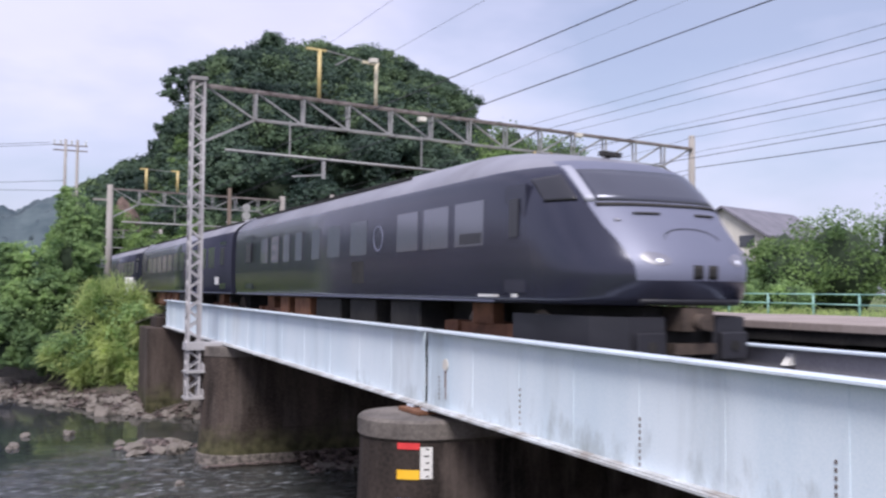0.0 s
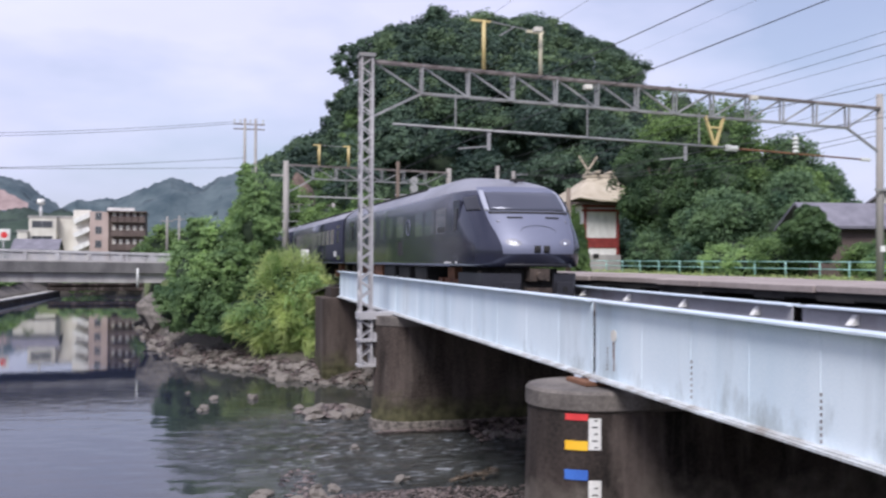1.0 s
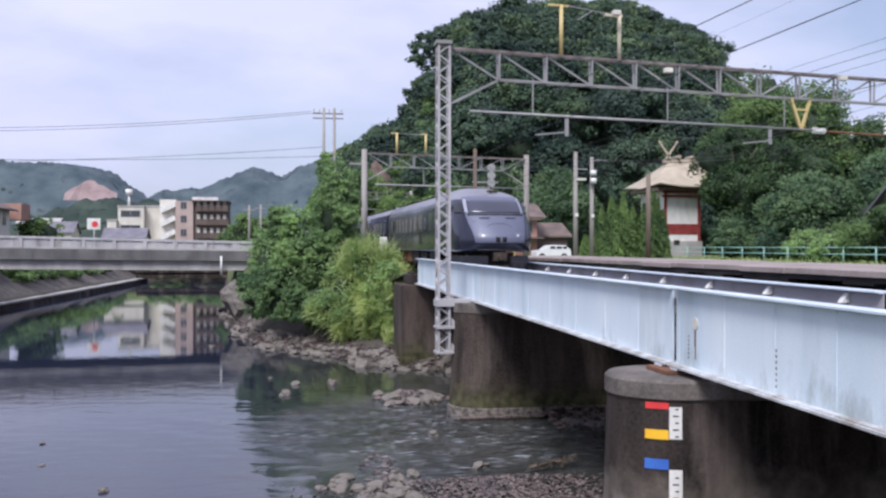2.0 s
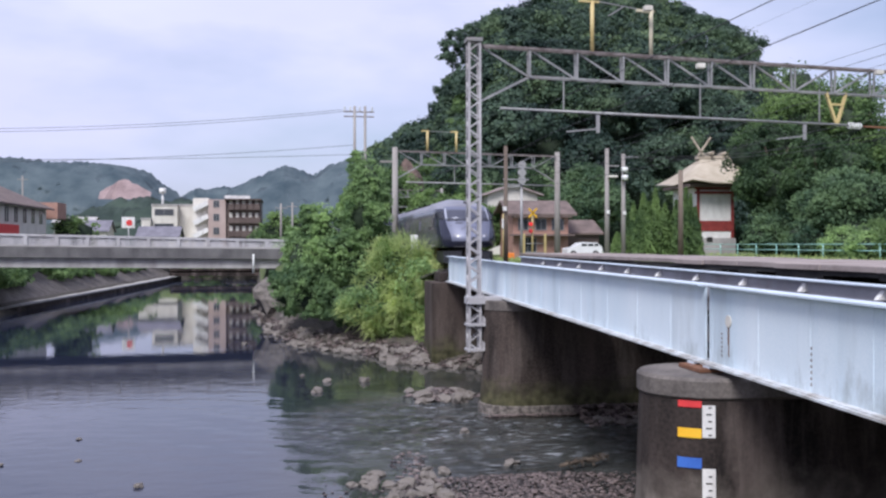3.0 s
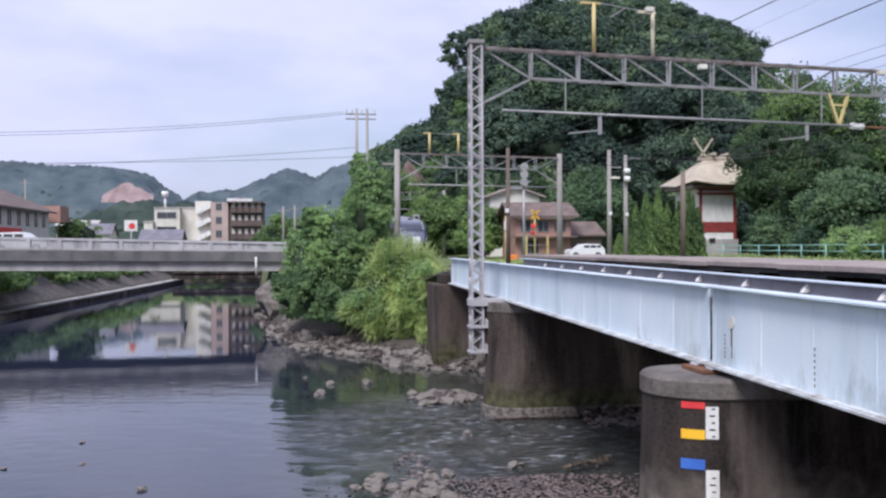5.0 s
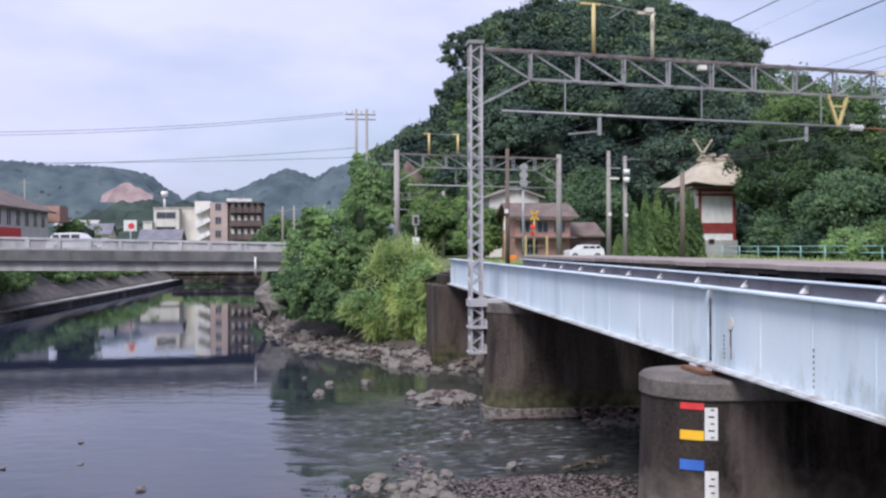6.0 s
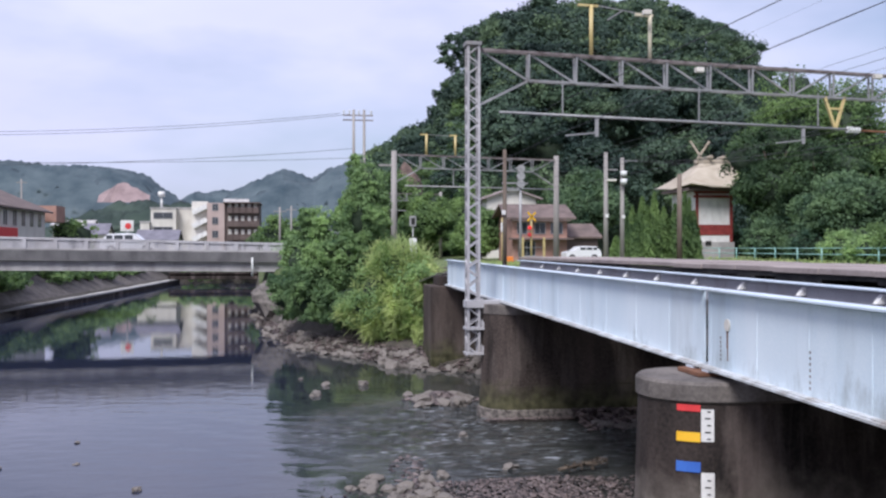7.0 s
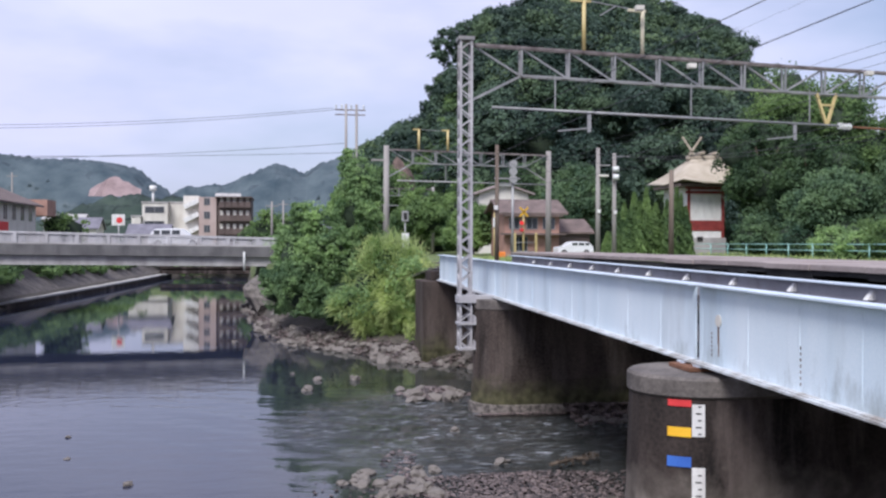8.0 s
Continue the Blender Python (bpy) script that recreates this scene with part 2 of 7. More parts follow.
M["plaster"] = surface("cream_plaster", (0.55, 0.52, 0.47), (0.68, 0.65, 0.60), 0.9, 0, 0.8, 15, 0.15, 0.6, stain=(0.38, 0.33, 0.29), stain_amount=0.4)
M["window"] = glass("dark_window", (0.05, 0.055, 0.065), 0.1)
M["flat_tan"] = surface("tan_tiles", (0.38, 0.29, 0.265), (0.48, 0.38, 0.35), 0.8, 0, 0.5, 10, 0.1)
M["flat_dark"] = surface("brown_wall", (0.09, 0.065, 0.06), (0.14, 0.105, 0.095), 0.8, 0, 0.5, 10, 0.1)
M["car_white"] = surface("white_car_paint", (0.70, 0.70, 0.72), (0.78, 0.78, 0.80), 0.2, 0, 1, 30, 0)
M["tyre"] = surface("tyre", (0.01, 0.01, 0.01), (0.02, 0.02, 0.02), 0.9, 0, 3, 40, 0.1)
M["lamp"] = glow("headlamp_lens", (0.8, 0.82, 0.9), 0.12)
M["signal_red"] = glow("signal_red", (0.8, 0.03, 0.03), 0.3)
M["deep_red"] = surface("deep_red_boards", (0.16, 0.022, 0.020), (0.26, 0.040, 0.036), 0.7, 0, 2, 30, 0.1)
M["bare_earth"] = surface("bare_earth", (0.20, 0.145, 0.145), (0.30, 0.225, 0.225), 0.95, 0, 0.16, 1, 0.3)
M["brown_rock"] = surface("reddish_brown_rock", (0.075, 0.050, 0.042), (0.19, 0.135, 0.115), 0.95, 0, 0.6, 4, 0.6)
M["pale_roof"] = surface("pale_pink_roof", (0.27, 0.215, 0.21), (0.36, 0.295, 0.29), 0.7, 0, 0.8, 12, 0.2)
M["deck_edge"] = surface("dark_grey_concrete", (0.075, 0.072, 0.075), (0.15, 0.145, 0.145), 0.9, 0, 0.9, 12, 0.3, 0.3, stain=(0.24, 0.23, 0.23), stain_amount=0.4)
M["orange"] = surface("orange_paint", (0.75, 0.20, 0.03), (0.85, 0.27, 0.05), 0.6, 0, 3, 30, 0)


def tide_concrete(name, upper, lower, mark, soft, stain):
    """Old concrete with pale wear and a ragged tide line; lower is the growth or bare face under it."""
    m = surface(name, upper[0], upper[1], 0.9, 0, 1.5, 18, 0.5, 0.82, 0.3, stain=stain, stain_amount=0.55)
    nt = m.node_tree
    N, L = nt.nodes.new, nt.links.new
    bs = nt.nodes["Principled BSDF"]
    old = bs.inputs["Base Color"].links[0].from_socket
    geo, sep = N("ShaderNodeNewGeometry"), N("ShaderNodeSeparateXYZ")
    L(geo.outputs["Position"], sep.inputs[0])
    n, fine = N("ShaderNodeTexNoise"), N("ShaderNodeTexNoise")
    n.inputs["Scale"].default_value, n.inputs["Detail"].default_value, n.inputs["Roughness"].default_value = 1.2, 8, 0.65
    fine.inputs["Scale"].default_value, fine.inputs["Detail"].default_value = 3.0, 6
    L(geo.outputs["Position"], n.inputs["Vector"])
    L(geo.outputs["Position"], fine.inputs["Vector"])
    jit = N("ShaderNodeMath")
    jit.operation = "MULTIPLY_ADD"
    L(n.outputs[0], jit.inputs[0])
    jit.inputs[1].default_value = 1.7
    L(sep.outputs["Z"], jit.inputs[2])
    line = N("ShaderNodeMapRange")
    line.inputs["From Min"].default_value, line.inputs["From Max"].default_value = mark + 0.85 + soft, mark + 0.85 - soft
    L(jit.outputs[0], line.inputs[0])
    tone = N("ShaderNodeValToRGB")
    tone.color_ramp.elements[0].position, tone.color_ramp.elements[0].color = 0.35, (*lower[0], 1)
    tone.color_ramp.elements[1].position, tone.color_ramp.elements[1].color = 0.65, (*lower[1], 1)
    L(fine.outputs[0], tone.inputs[0])
    mx = N("ShaderNodeMix")
    mx.data_type = "RGBA"
    L(line.outputs[0], mx.inputs[0])
    L(old, mx.inputs[6])
    L(tone.outputs[0], mx.inputs[7])
    L(mx.outputs[2], bs.inputs["Base Color"])
    return m


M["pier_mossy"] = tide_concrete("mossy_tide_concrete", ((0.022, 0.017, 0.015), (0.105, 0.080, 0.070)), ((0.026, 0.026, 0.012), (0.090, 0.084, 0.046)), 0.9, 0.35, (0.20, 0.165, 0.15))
# Upper tone repeats that near-black base, with the bridge's shade in it.
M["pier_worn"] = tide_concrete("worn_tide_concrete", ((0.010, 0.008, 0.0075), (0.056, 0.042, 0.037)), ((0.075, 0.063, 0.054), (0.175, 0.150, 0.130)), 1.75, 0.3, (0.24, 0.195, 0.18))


def ground_material():
    m = surface("earth_and_grass", (0.05, 0.085, 0.022), (0.15, 0.19, 0.06), 0.95, 0, 0.35, 6, 0.6, stain=(0.17, 0.14, 0.10), stain_amount=0.6)
    nt = m.node_tree
    N, L = nt.nodes.new, nt.links.new
    bs = nt.nodes["Principled BSDF"]
    old = bs.inputs["Base Color"].links[0].from_socket
    geo, sep = N("ShaderNodeNewGeometry"), N("ShaderNodeSeparateXYZ")
    L(geo.outputs["Position"], sep.inputs[0])
    n = N("ShaderNodeTexNoise")
    n.inputs["Scale"].default_value = 1.6
    n.inputs["Detail"].default_value = 6
    L(geo.outputs["Position"], n.inputs["Vector"])
    jitter = N("ShaderNodeMath")
    jitter.operation = "MULTIPLY_ADD"
    L(n.outputs[0], jitter.inputs[0])
    jitter.inputs[1].default_value = 1.6
    L(sep.outputs["Z"], jitter.inputs[2])
    step = N("ShaderNodeMapRange")
    step.inputs["From Min"].default_value, step.inputs["From Max"].default_value = 2.0, 3.0
    L(jitter.outputs[0], step.inputs[0])
    v = N("ShaderNodeTexVoronoi")
    v.inputs["Scale"].default_value = 5.0
    L(geo.outputs["Position"], v.inputs["Vector"])
    mud = N("ShaderNodeValToRGB")
    mud.color_ramp.elements[0].color, mud.color_ramp.elements[1].color = (0.10, 0.085, 0.07, 1), (0.030, 0.027, 0.023, 1)
    L(v.outputs[0], mud.inputs[0])
    mx = N("ShaderNodeMix")
    mx.data_type = "RGBA"
    L(step.outputs[0], mx.inputs[0])
    L(mud.outputs[0], mx.inputs[6])
    L(old, mx.inputs[7])
    L(mx.outputs[2], bs.inputs["Base Color"])
    return m


def water_material():
    m, nt, b = principled("river_water", 0.015)
    N, L = nt.nodes.new, nt.links.new
    b.inputs["Specular IOR Level"].default_value = 0.5
    b.inputs["IOR"].default_value = 1.33
    geo, sep = N("ShaderNodeNewGeometry"), N("ShaderNodeSeparateXYZ")
    L(geo.outputs["Position"], sep.inputs[0])
    n = N("ShaderNodeTexNoise")
    n.inputs["Scale"].default_value, n.inputs["Detail"].default_value = 0.35, 5
    L(geo.outputs["Position"], n.inputs["Vector"])
    rp = N("ShaderNodeValToRGB")
    rp.color_ramp.elements[0].position, rp.color_ramp.elements[0].color = 0.35, (0.022, 0.025, 0.024, 1)
    rp.color_ramp.elements[1].position, rp.color_ramp.elements[1].color = 0.7, (0.060, 0.063, 0.060, 1)
    L(n.outputs[0], rp.inputs[0])
    shoal = N("ShaderNodeMapRange")
    shoal.inputs["From Min"].default_value, shoal.inputs["From Max"].default_value = -1.5, 2.0
    L(sep.outputs["X"], shoal.inputs[0])
    bed_and_sky = N("ShaderNodeMix")
    bed_and_sky.data_type = "RGBA"
    # Blue in the deep-water base stands in for reflected sky.
    bed_and_sky.inputs[6].default_value = (0.016, 0.021, 0.042, 1)
    L(shoal.outputs[0], bed_and_sky.inputs[0])
    L(rp.outputs[0], bed_and_sky.inputs[7])
    mp = N("ShaderNodeMapping")
    mp.inputs["Scale"].default_value = (0.9, 1.5, 1)
    mp.inputs["Rotation"].default_value = (0, 0, radians(20))
    L(geo.outputs["Position"], mp.inputs[0])
    w = N("ShaderNodeTexNoise")
    w.inputs["Scale"].default_value, w.inputs["Detail"].default_value = 1.3, 4
    L(mp.outputs[0], w.inputs["Vector"])
    far = N("ShaderNodeMapRange")
    far.inputs["From Min"].default_value, far.inputs["From Max"].default_value = 22, 46
    far.inputs["To Min"].default_value, far.inputs["To Max"].default_value = 0.06, 0.010
    L(sep.outputs["Y"], far.inputs[0])
    # broken water where the stream runs over the shallows
    place = N("ShaderNodeMapping")
    place.inputs["Location"].default_value = (-5.0, -23.0, 0)
    place.inputs["Scale"].default_value = (1.0, 0.85, 0)
    L(geo.outputs["Position"], place.inputs[0])
    away = N("ShaderNodeVectorMath")
    away.operation = "LENGTH"
    L(place.outputs[0], away.inputs[0])
    riff = N("ShaderNodeMapRange")
    riff.inputs["From Min"].default_value, riff.inputs["From Max"].default_value = 6.0, 2.2
    L(away.outputs["Value"], riff.inputs[0])
    flow = N("ShaderNodeMapping")
    flow.inputs["Scale"].default_value = (1.5, 4.2, 1)
    flow.inputs["Rotation"].default_value = (0, 0, radians(-24))
    L(geo.outputs["Position"], flow.inputs[0])
    chop = N("ShaderNodeTexNoise")
    chop.inputs["Scale"].default_value, chop.inputs["Detail"].default_value = 1.5, 7
    chop.inputs["Roughness"].default_value = 0.6
    L(flow.outputs[0], chop.inputs["Vector"])
    rise = N("ShaderNodeMath")
    rise.operation = "MULTIPLY_ADD"
    L(riff.outputs[0], rise.inputs[0])
    rise.inputs[1].default_value = 1.25
    L(far.outputs[0], rise.inputs[2])
    sum_up = N("ShaderNodeMath")
    sum_up.operation = "MULTIPLY"
    L(chop.outputs[0], sum_up.inputs[0])
    L(riff.outputs[0], sum_up.inputs[1])
    both = N("ShaderNodeMath")
    both.operation = "ADD"
    L(sum_up.outputs[0], both.inputs[0])
    L(w.outputs[0], both.inputs[1])
    bp = N("ShaderNodeBump")
    bp.inputs["Distance"].default_value = 0.22
    L(rise.outputs[0], bp.inputs["Strength"])
    L(both.outputs[0], bp.inputs["Height"])
    L(bp.outputs[0], b.inputs["Normal"])
    crest = N("ShaderNodeMapRange")
    crest.inputs["From Min"].default_value, crest.inputs["From Max"].default_value = 0.52, 0.70
    L(chop.outputs[0], crest.inputs[0])
    foam_glint = N("ShaderNodeMath")
    foam_glint.operation = "MULTIPLY"
    patch = N("ShaderNodeTexNoise")
    patch.inputs["Scale"].default_value, patch.inputs["Detail"].default_value = 0.8, 3
    L(geo.outputs["Position"], patch.inputs["Vector"])
    here = N("ShaderNodeMapRange")
    here.inputs["From Min"].default_value, here.inputs["From Max"].default_value = 0.38, 0.62
    L(patch.outputs[0], here.inputs[0])
    where = N("ShaderNodeMath")
    where.operation = "MULTIPLY"
    L(here.outputs[0], where.inputs[0])
    L(riff.outputs[0], where.inputs[1])
    L(crest.outputs[0], foam_glint.inputs[0])
    L(where.outputs[0], foam_glint.inputs[1])
    # Paints both foam flecks and the sky glints on the wave crests.
    fm = N("ShaderNodeMix")
    fm.data_type = "RGBA"
    fm.inputs[7].default_value = (0.72, 0.76, 0.84, 1)
    L(foam_glint.outputs[0], fm.inputs[0])
    L(bed_and_sky.outputs[2], fm.inputs[6])
    L(fm.outputs[2], b.inputs["Base Color"])
    return m


def weathered_girder():
    """Grime and thin algae that gathers in blotches along the lower edge of the painted web."""
    nt = M["girder"].node_tree
    N, L = nt.nodes.new, nt.links.new
    bs = nt.nodes["Principled BSDF"]
    old = bs.inputs["Base Color"].links[0].from_socket
    tc, sep = N("ShaderNodeTexCoord"), N("ShaderNodeSeparateXYZ")
    L(tc.outputs["Object"], sep.inputs[0])
    n = N("ShaderNodeTexNoise")
    n.inputs["Scale"].default_value, n.inputs["Detail"].default_value, n.inputs["Roughness"].default_value = 1.7, 9, 0.7
    squash = N("ShaderNodeMapping")
    squash.inputs["Scale"].default_value = (1, 1, 0.45)
    L(tc.outputs["Object"], squash.inputs[0])
    L(squash.outputs[0], n.inputs["Vector"])
    low = N("ShaderNodeMapRange")
    low.inputs["From Min"].default_value, low.inputs["From Max"].default_value = 4.15, 3.35
    low.inputs["To Min"].default_value, low.inputs["To Max"].default_value = -0.12, 0.14
    L(sep.outputs["Z"], low.inputs[0])
    add = N("ShaderNodeMath")
    add.operation = "ADD"
    L(n.outputs[0], add.inputs[0])
    L(low.outputs[0], add.inputs[1])
    cut = N("ShaderNodeMapRange")
    cut.inputs["From Min"].default_value, cut.inputs["From Max"].default_value = 0.56, 0.78
    cut.inputs["To Max"].default_value = 0.75
    L(add.outputs[0], cut.inputs[0])
    mx = N("ShaderNodeMix")
    mx.data_type = "RGBA"
    mx.inputs[7].default_value = (0.27, 0.30, 0.30, 1)
    L(cut.outputs[0], mx.inputs[0])
    L(old, mx.inputs[6])
    L(mx.outputs[2], bs.inputs["Base Color"])


weathered_girder()
M["ground"] = ground_material()
M["water"] = water_material()

# ---------------------------------------------------------------- mesh helpers


def box(bm, x0, y0, z0, x1, y1, z1):
    v = [bm.verts.new((x, y, z)) for x in (x0, x1) for y in (y0, y1) for z in (z0, z1)]
    for f in ((0, 1, 3, 2), (4, 6, 7, 5), (0, 4, 5, 1), (2, 3, 7, 6), (0, 2, 6, 4), (1, 5, 7, 3)):
        bm.faces.new([v[i] for i in f])
    return v


def frame_of(p0, p1):
    p0, p1 = Vector(p0), Vector(p1)
    w = (p1 - p0).normalized()
    side = w.cross(Vector((0, 0, 1)))
    if side.length < 1e-4:
        side = Vector((1, 0, 0))
    side.normalize()
    return p0, p1, side, side.cross(w).normalized()


def bar(bm, p0, p1, wide, high):
    """A straight bar of rectangular section from p0 to p1."""
    p0, p1, a, b = frame_of(p0, p1)
    r = []
    for p in (p0, p1):
        r.append([bm.verts.new(p + a * sx * wide / 2 + b * sz * high / 2) for sx, sz in ((-1, -1), (1, -1), (1, 1), (-1, 1))])
    for i in range(4):
        bm.faces.new((r[0][i], r[0][(i + 1) % 4], r[1][(i + 1) % 4], r[1][i]))
    bm.faces.new(r[0][::-1])
    bm.faces.new(r[1])


def angle(bm, p0, p1, leg, thick=0.012, flip=1):
    """A rolled steel angle from p0 to p1."""
    p0, p1, a, b = frame_of(p0, p1)
    a = a * flip
    sec = [(0, 0), (leg, 0), (leg, thick), (thick, thick), (thick, leg), (0, leg)]
    r = [[bm.verts.new(p + a * u + b * v) for u, v in sec] for p in (p0, p1)]
    for i in range(6):
        j = (i + 1) % 6
        bm.faces.new((r[0][i], r[0][j], r[1][j], r[1][i]))
    bm.faces.new(r[0][::-1])
    bm.faces.new(r[1])


def tube(bm, p0, p1, r0, r1=None, seg=10, caps=True):
    r1 = r0 if r1 is None else r1
    p0, p1, a, b = frame_of(p0, p1)
    rings = []
    for p, r in ((p0, r0), (p1, r1)):
        rings.append([bm.verts.new(p + (a * math.cos(2 * math.pi * i / seg) + b * math.sin(2 * math.pi * i / seg)) * r) for i in range(seg)])
    for i in range(seg):
        f = bm.faces.new((rings[0][i], rings[0][(i + 1) % seg], rings[1][(i + 1) % seg], rings[1][i]))
        f.smooth = True
    if caps:
        bm.faces.new(rings[0][::-1])
        bm.faces.new(rings[1])


def wire(bm, p0, p1, sag, r=0.012, n=16, seg=5):
    p0, p1 = Vector(p0), Vector(p1)
    pts = [p0.lerp(p1, i / n) - Vector((0, 0, 4 * sag * (i / n) * (1 - i / n))) for i in range(n + 1)]
    for a, b in zip(pts, pts[1:]):
        tube(bm, a, b, r, r, seg, False)


def blob(bm, c, r, seed, rough=0.25, sub=2):
    """A stone: an uneven faceted ball."""
    got = bmesh.ops.create_icosphere(bm, subdivisions=sub, radius=1)
    off = Vector((seed * 1.7, seed * 0.9, seed * 2.3))
    for v in got["verts"]:
        k = 1 + rough * noise.noise(v.co * 1.3 + off) * 2 + rough * 0.6 * noise.noise(v.co * 3.1 + off)
        v.co = Vector((v.co.x * r[0] * k, v.co.y * r[1] * k, v.co.z * r[2] * k)) + Vector(c)


def mesh_of(name, bm, mats, bevel=0.0):
    bmesh.ops.recalc_face_normals(bm, faces=bm.faces)
    if bevel:
        bmesh.ops.bevel(bm, geom=bm.edges[:], offset=bevel, segments=1, affect="EDGES")
    me = bpy.data.meshes.new(name)
    bm.to_mesh(me)
    bm.free()
    for m in mats if isinstance(mats, (list, tuple)) else [mats]:
        me.materials.append(m)
    return me


def thing(name, bm, mats, label, category, group="", kind="", m=None, bevel=0.0):
    ob = new(name, mesh_of(name, bm, mats, bevel))
    if m:
        ob.matrix_world = m
    return tagged(ob, label, category, group, kind)


def empty(name, label, category, group="", kind="", m=None):
    ob = new(name)
    ob.empty_display_size = 0.2
    if m:
        ob.matrix_world = m
    return tagged(ob, label, category, group, kind)


def part(name, bm, mats, parent, label="", bevel=0.0):
    ob = new(name, mesh_of(name, bm, mats, bevel))
    ob.parent = parent
    return tagged(ob, label)


def B():
    return bmesh.new()


def raw_mesh(name, verts, faces, mats, smooth=False):
    """A mesh from arrays: verts (n, 3), faces (m, k)."""
    me = bpy.data.meshes.new(name)
    k = faces.shape[1]
    me.vertices.add(len(verts))
    me.vertices.foreach_set("co", np.asarray(verts, np.float32).ravel())
    me.loops.add(faces.size)
    me.loops.foreach_set("vertex_index", faces.astype(np.int32).ravel())
    me.polygons.add(len(faces))
    me.polygons.foreach_set("loop_start", np.arange(0, faces.size, k, dtype=np.int32))
    me.polygons.foreach_set("loop_total", np.full(len(faces), k, dtype=np.int32))
    me.polygons.foreach_set("use_smooth", np.full(len(faces), smooth, dtype=bool))
    me.update(calc_edges=True)
    me.validate()
    for m in mats if isinstance(mats, (list, tuple)) else [mats]:
        me.materials.append(m)
    return me


def leaf_arrays(points, outward, size, rng, droop=0.0, wide=0.5, loose=0.85):
    """Folded leaf quads at points, facing roughly outward."""
    n = len(points)
    nor = outward + rng.normal(0, loose, (n, 3)) + np.array((0, 0, 0.3))
    nor /= np.linalg.norm(nor, axis=1)[:, None] + 1e-9
    t = rng.normal(0, 1, (n, 3))
    t[:, 2] -= droop
    t -= nor * (t * nor).sum(1)[:, None]
    t /= np.linalg.norm(t, axis=1)[:, None] + 1e-9
    b = np.cross(nor, t)
    s = size * rng.uniform(0.6, 1.35, n)[:, None]
    v = np.stack([points - t * s, points + b * s * wide + nor * s * 0.12, points + t * s, points - b * s * wide + nor * s * 0.12], 1)
    return v.reshape(-1, 3), np.arange(n * 4).reshape(n, 4)


def crown_points(rng, centre, radii, clumps, leaves, clump_size=0.3, low=-0.55):
    """Points on many small clumps that cover an uneven ellipsoid."""
    d = rng.normal(0, 1, (clumps * 3, 3))
    d /= np.linalg.norm(d, axis=1)[:, None]
    d = d[d[:, 2] > low][:clumps]
    radii = np.array(radii)
    c = np.array(centre) + d * radii * rng.uniform(0.68, 1.0, len(d))[:, None]
    rc = clump_size * radii.mean() * rng.uniform(0.6, 1.3, len(d))
    e = rng.normal(0, 1, (len(d), leaves, 3))
    e /= np.linalg.norm(e, axis=2)[:, :, None]
    p = c[:, None] + e * (rc[:, None, None] * rng.uniform(0.55, 1.1, (len(d), leaves, 1))) * np.array((1, 1, 0.72))
    return p.reshape(-1, 3), (e * 0.8 + d[:, None] * 0.5).reshape(-1, 3)


def blades(name, starts, outs, length, width, mat, seed, parent, label=""):
    """Arching grass blades of three quads each."""
    rng = np.random.default_rng(seed)
    n = len(starts)
    out = outs / (np.linalg.norm(outs, axis=1)[:, None] + 1e-9)
    rise = out * rng.uniform(0.2, 0.9, (n, 1)) + np.array((0, 0, 0.8)) + rng.normal(0, 0.5, (n, 3))
    rise /= np.linalg.norm(rise, axis=1)[:, None]
    side = np.cross(rise, out + rng.normal(0, 0.5, (n, 3)))
    side /= np.linalg.norm(side, axis=1)[:, None] + 1e-9
    L = length * rng.uniform(0.55, 1.25, (n, 1))
    bend = rng.uniform(0.35, 1.0, (n, 1))
    rows = []
    for s, w in ((0.0, 0.7), (0.35, 1.0), (0.7, 0.75), (1.0, 0.1)):
        c = starts + rise * L * s + (out * 0.55 - np.array((0, 0, 0.85))) * L * bend * s * s
        rows += [c - side * width * w, c + side * width * w]
    V = np.stack(rows, 1).reshape(-1, 3)
    base = np.arange(n)[:, None] * 8
    F = np.concatenate([base + np.array(q) for q in ((0, 1, 3, 2), (2, 3, 5, 4), (4, 5, 7, 6))])
    ob = new(name, raw_mesh(name, V, F, mat))
    ob.parent = parent
    return tagged(ob, label)


def lumpy(bm, centre, radii, seed, rough=0.2, sub=3):
    blob(bm, centre, radii, seed, rough, sub)


def add_leaves(name, sets, size, mat, seed, parent=None, label="", category="", kind="", group="", droop=0.0, wide=0.5, loose=0.85):
    rng = np.random.default_rng(seed)
    p = np.concatenate([s[0] for s in sets])
    o = np.concatenate([s[1] for s in sets])
    v, f = leaf_arrays(p, o, size, rng, droop, wide, loose)
    ob = new(name, raw_mesh(name, v, f, mat))
    if parent:
        ob.parent = parent
    return tagged(ob, label, category, group, kind)

# ---------------------------------------------------------------- ground and river
BANK_X = np.array([-6.0, -4.0, -3.1, -2.0, -0.4, 3.0, 5.1, 9.0, 18.0])
BANK_Y = np.array([150.0, 100.0, 75.0, 62.0, 52.0, 46.0, 41.5, 38.5, 38.0])
RAIL = 4.18


def ramp(s, *pairs):
    return np.interp(s, [p[0] for p in pairs], [p[1] for p in pairs])


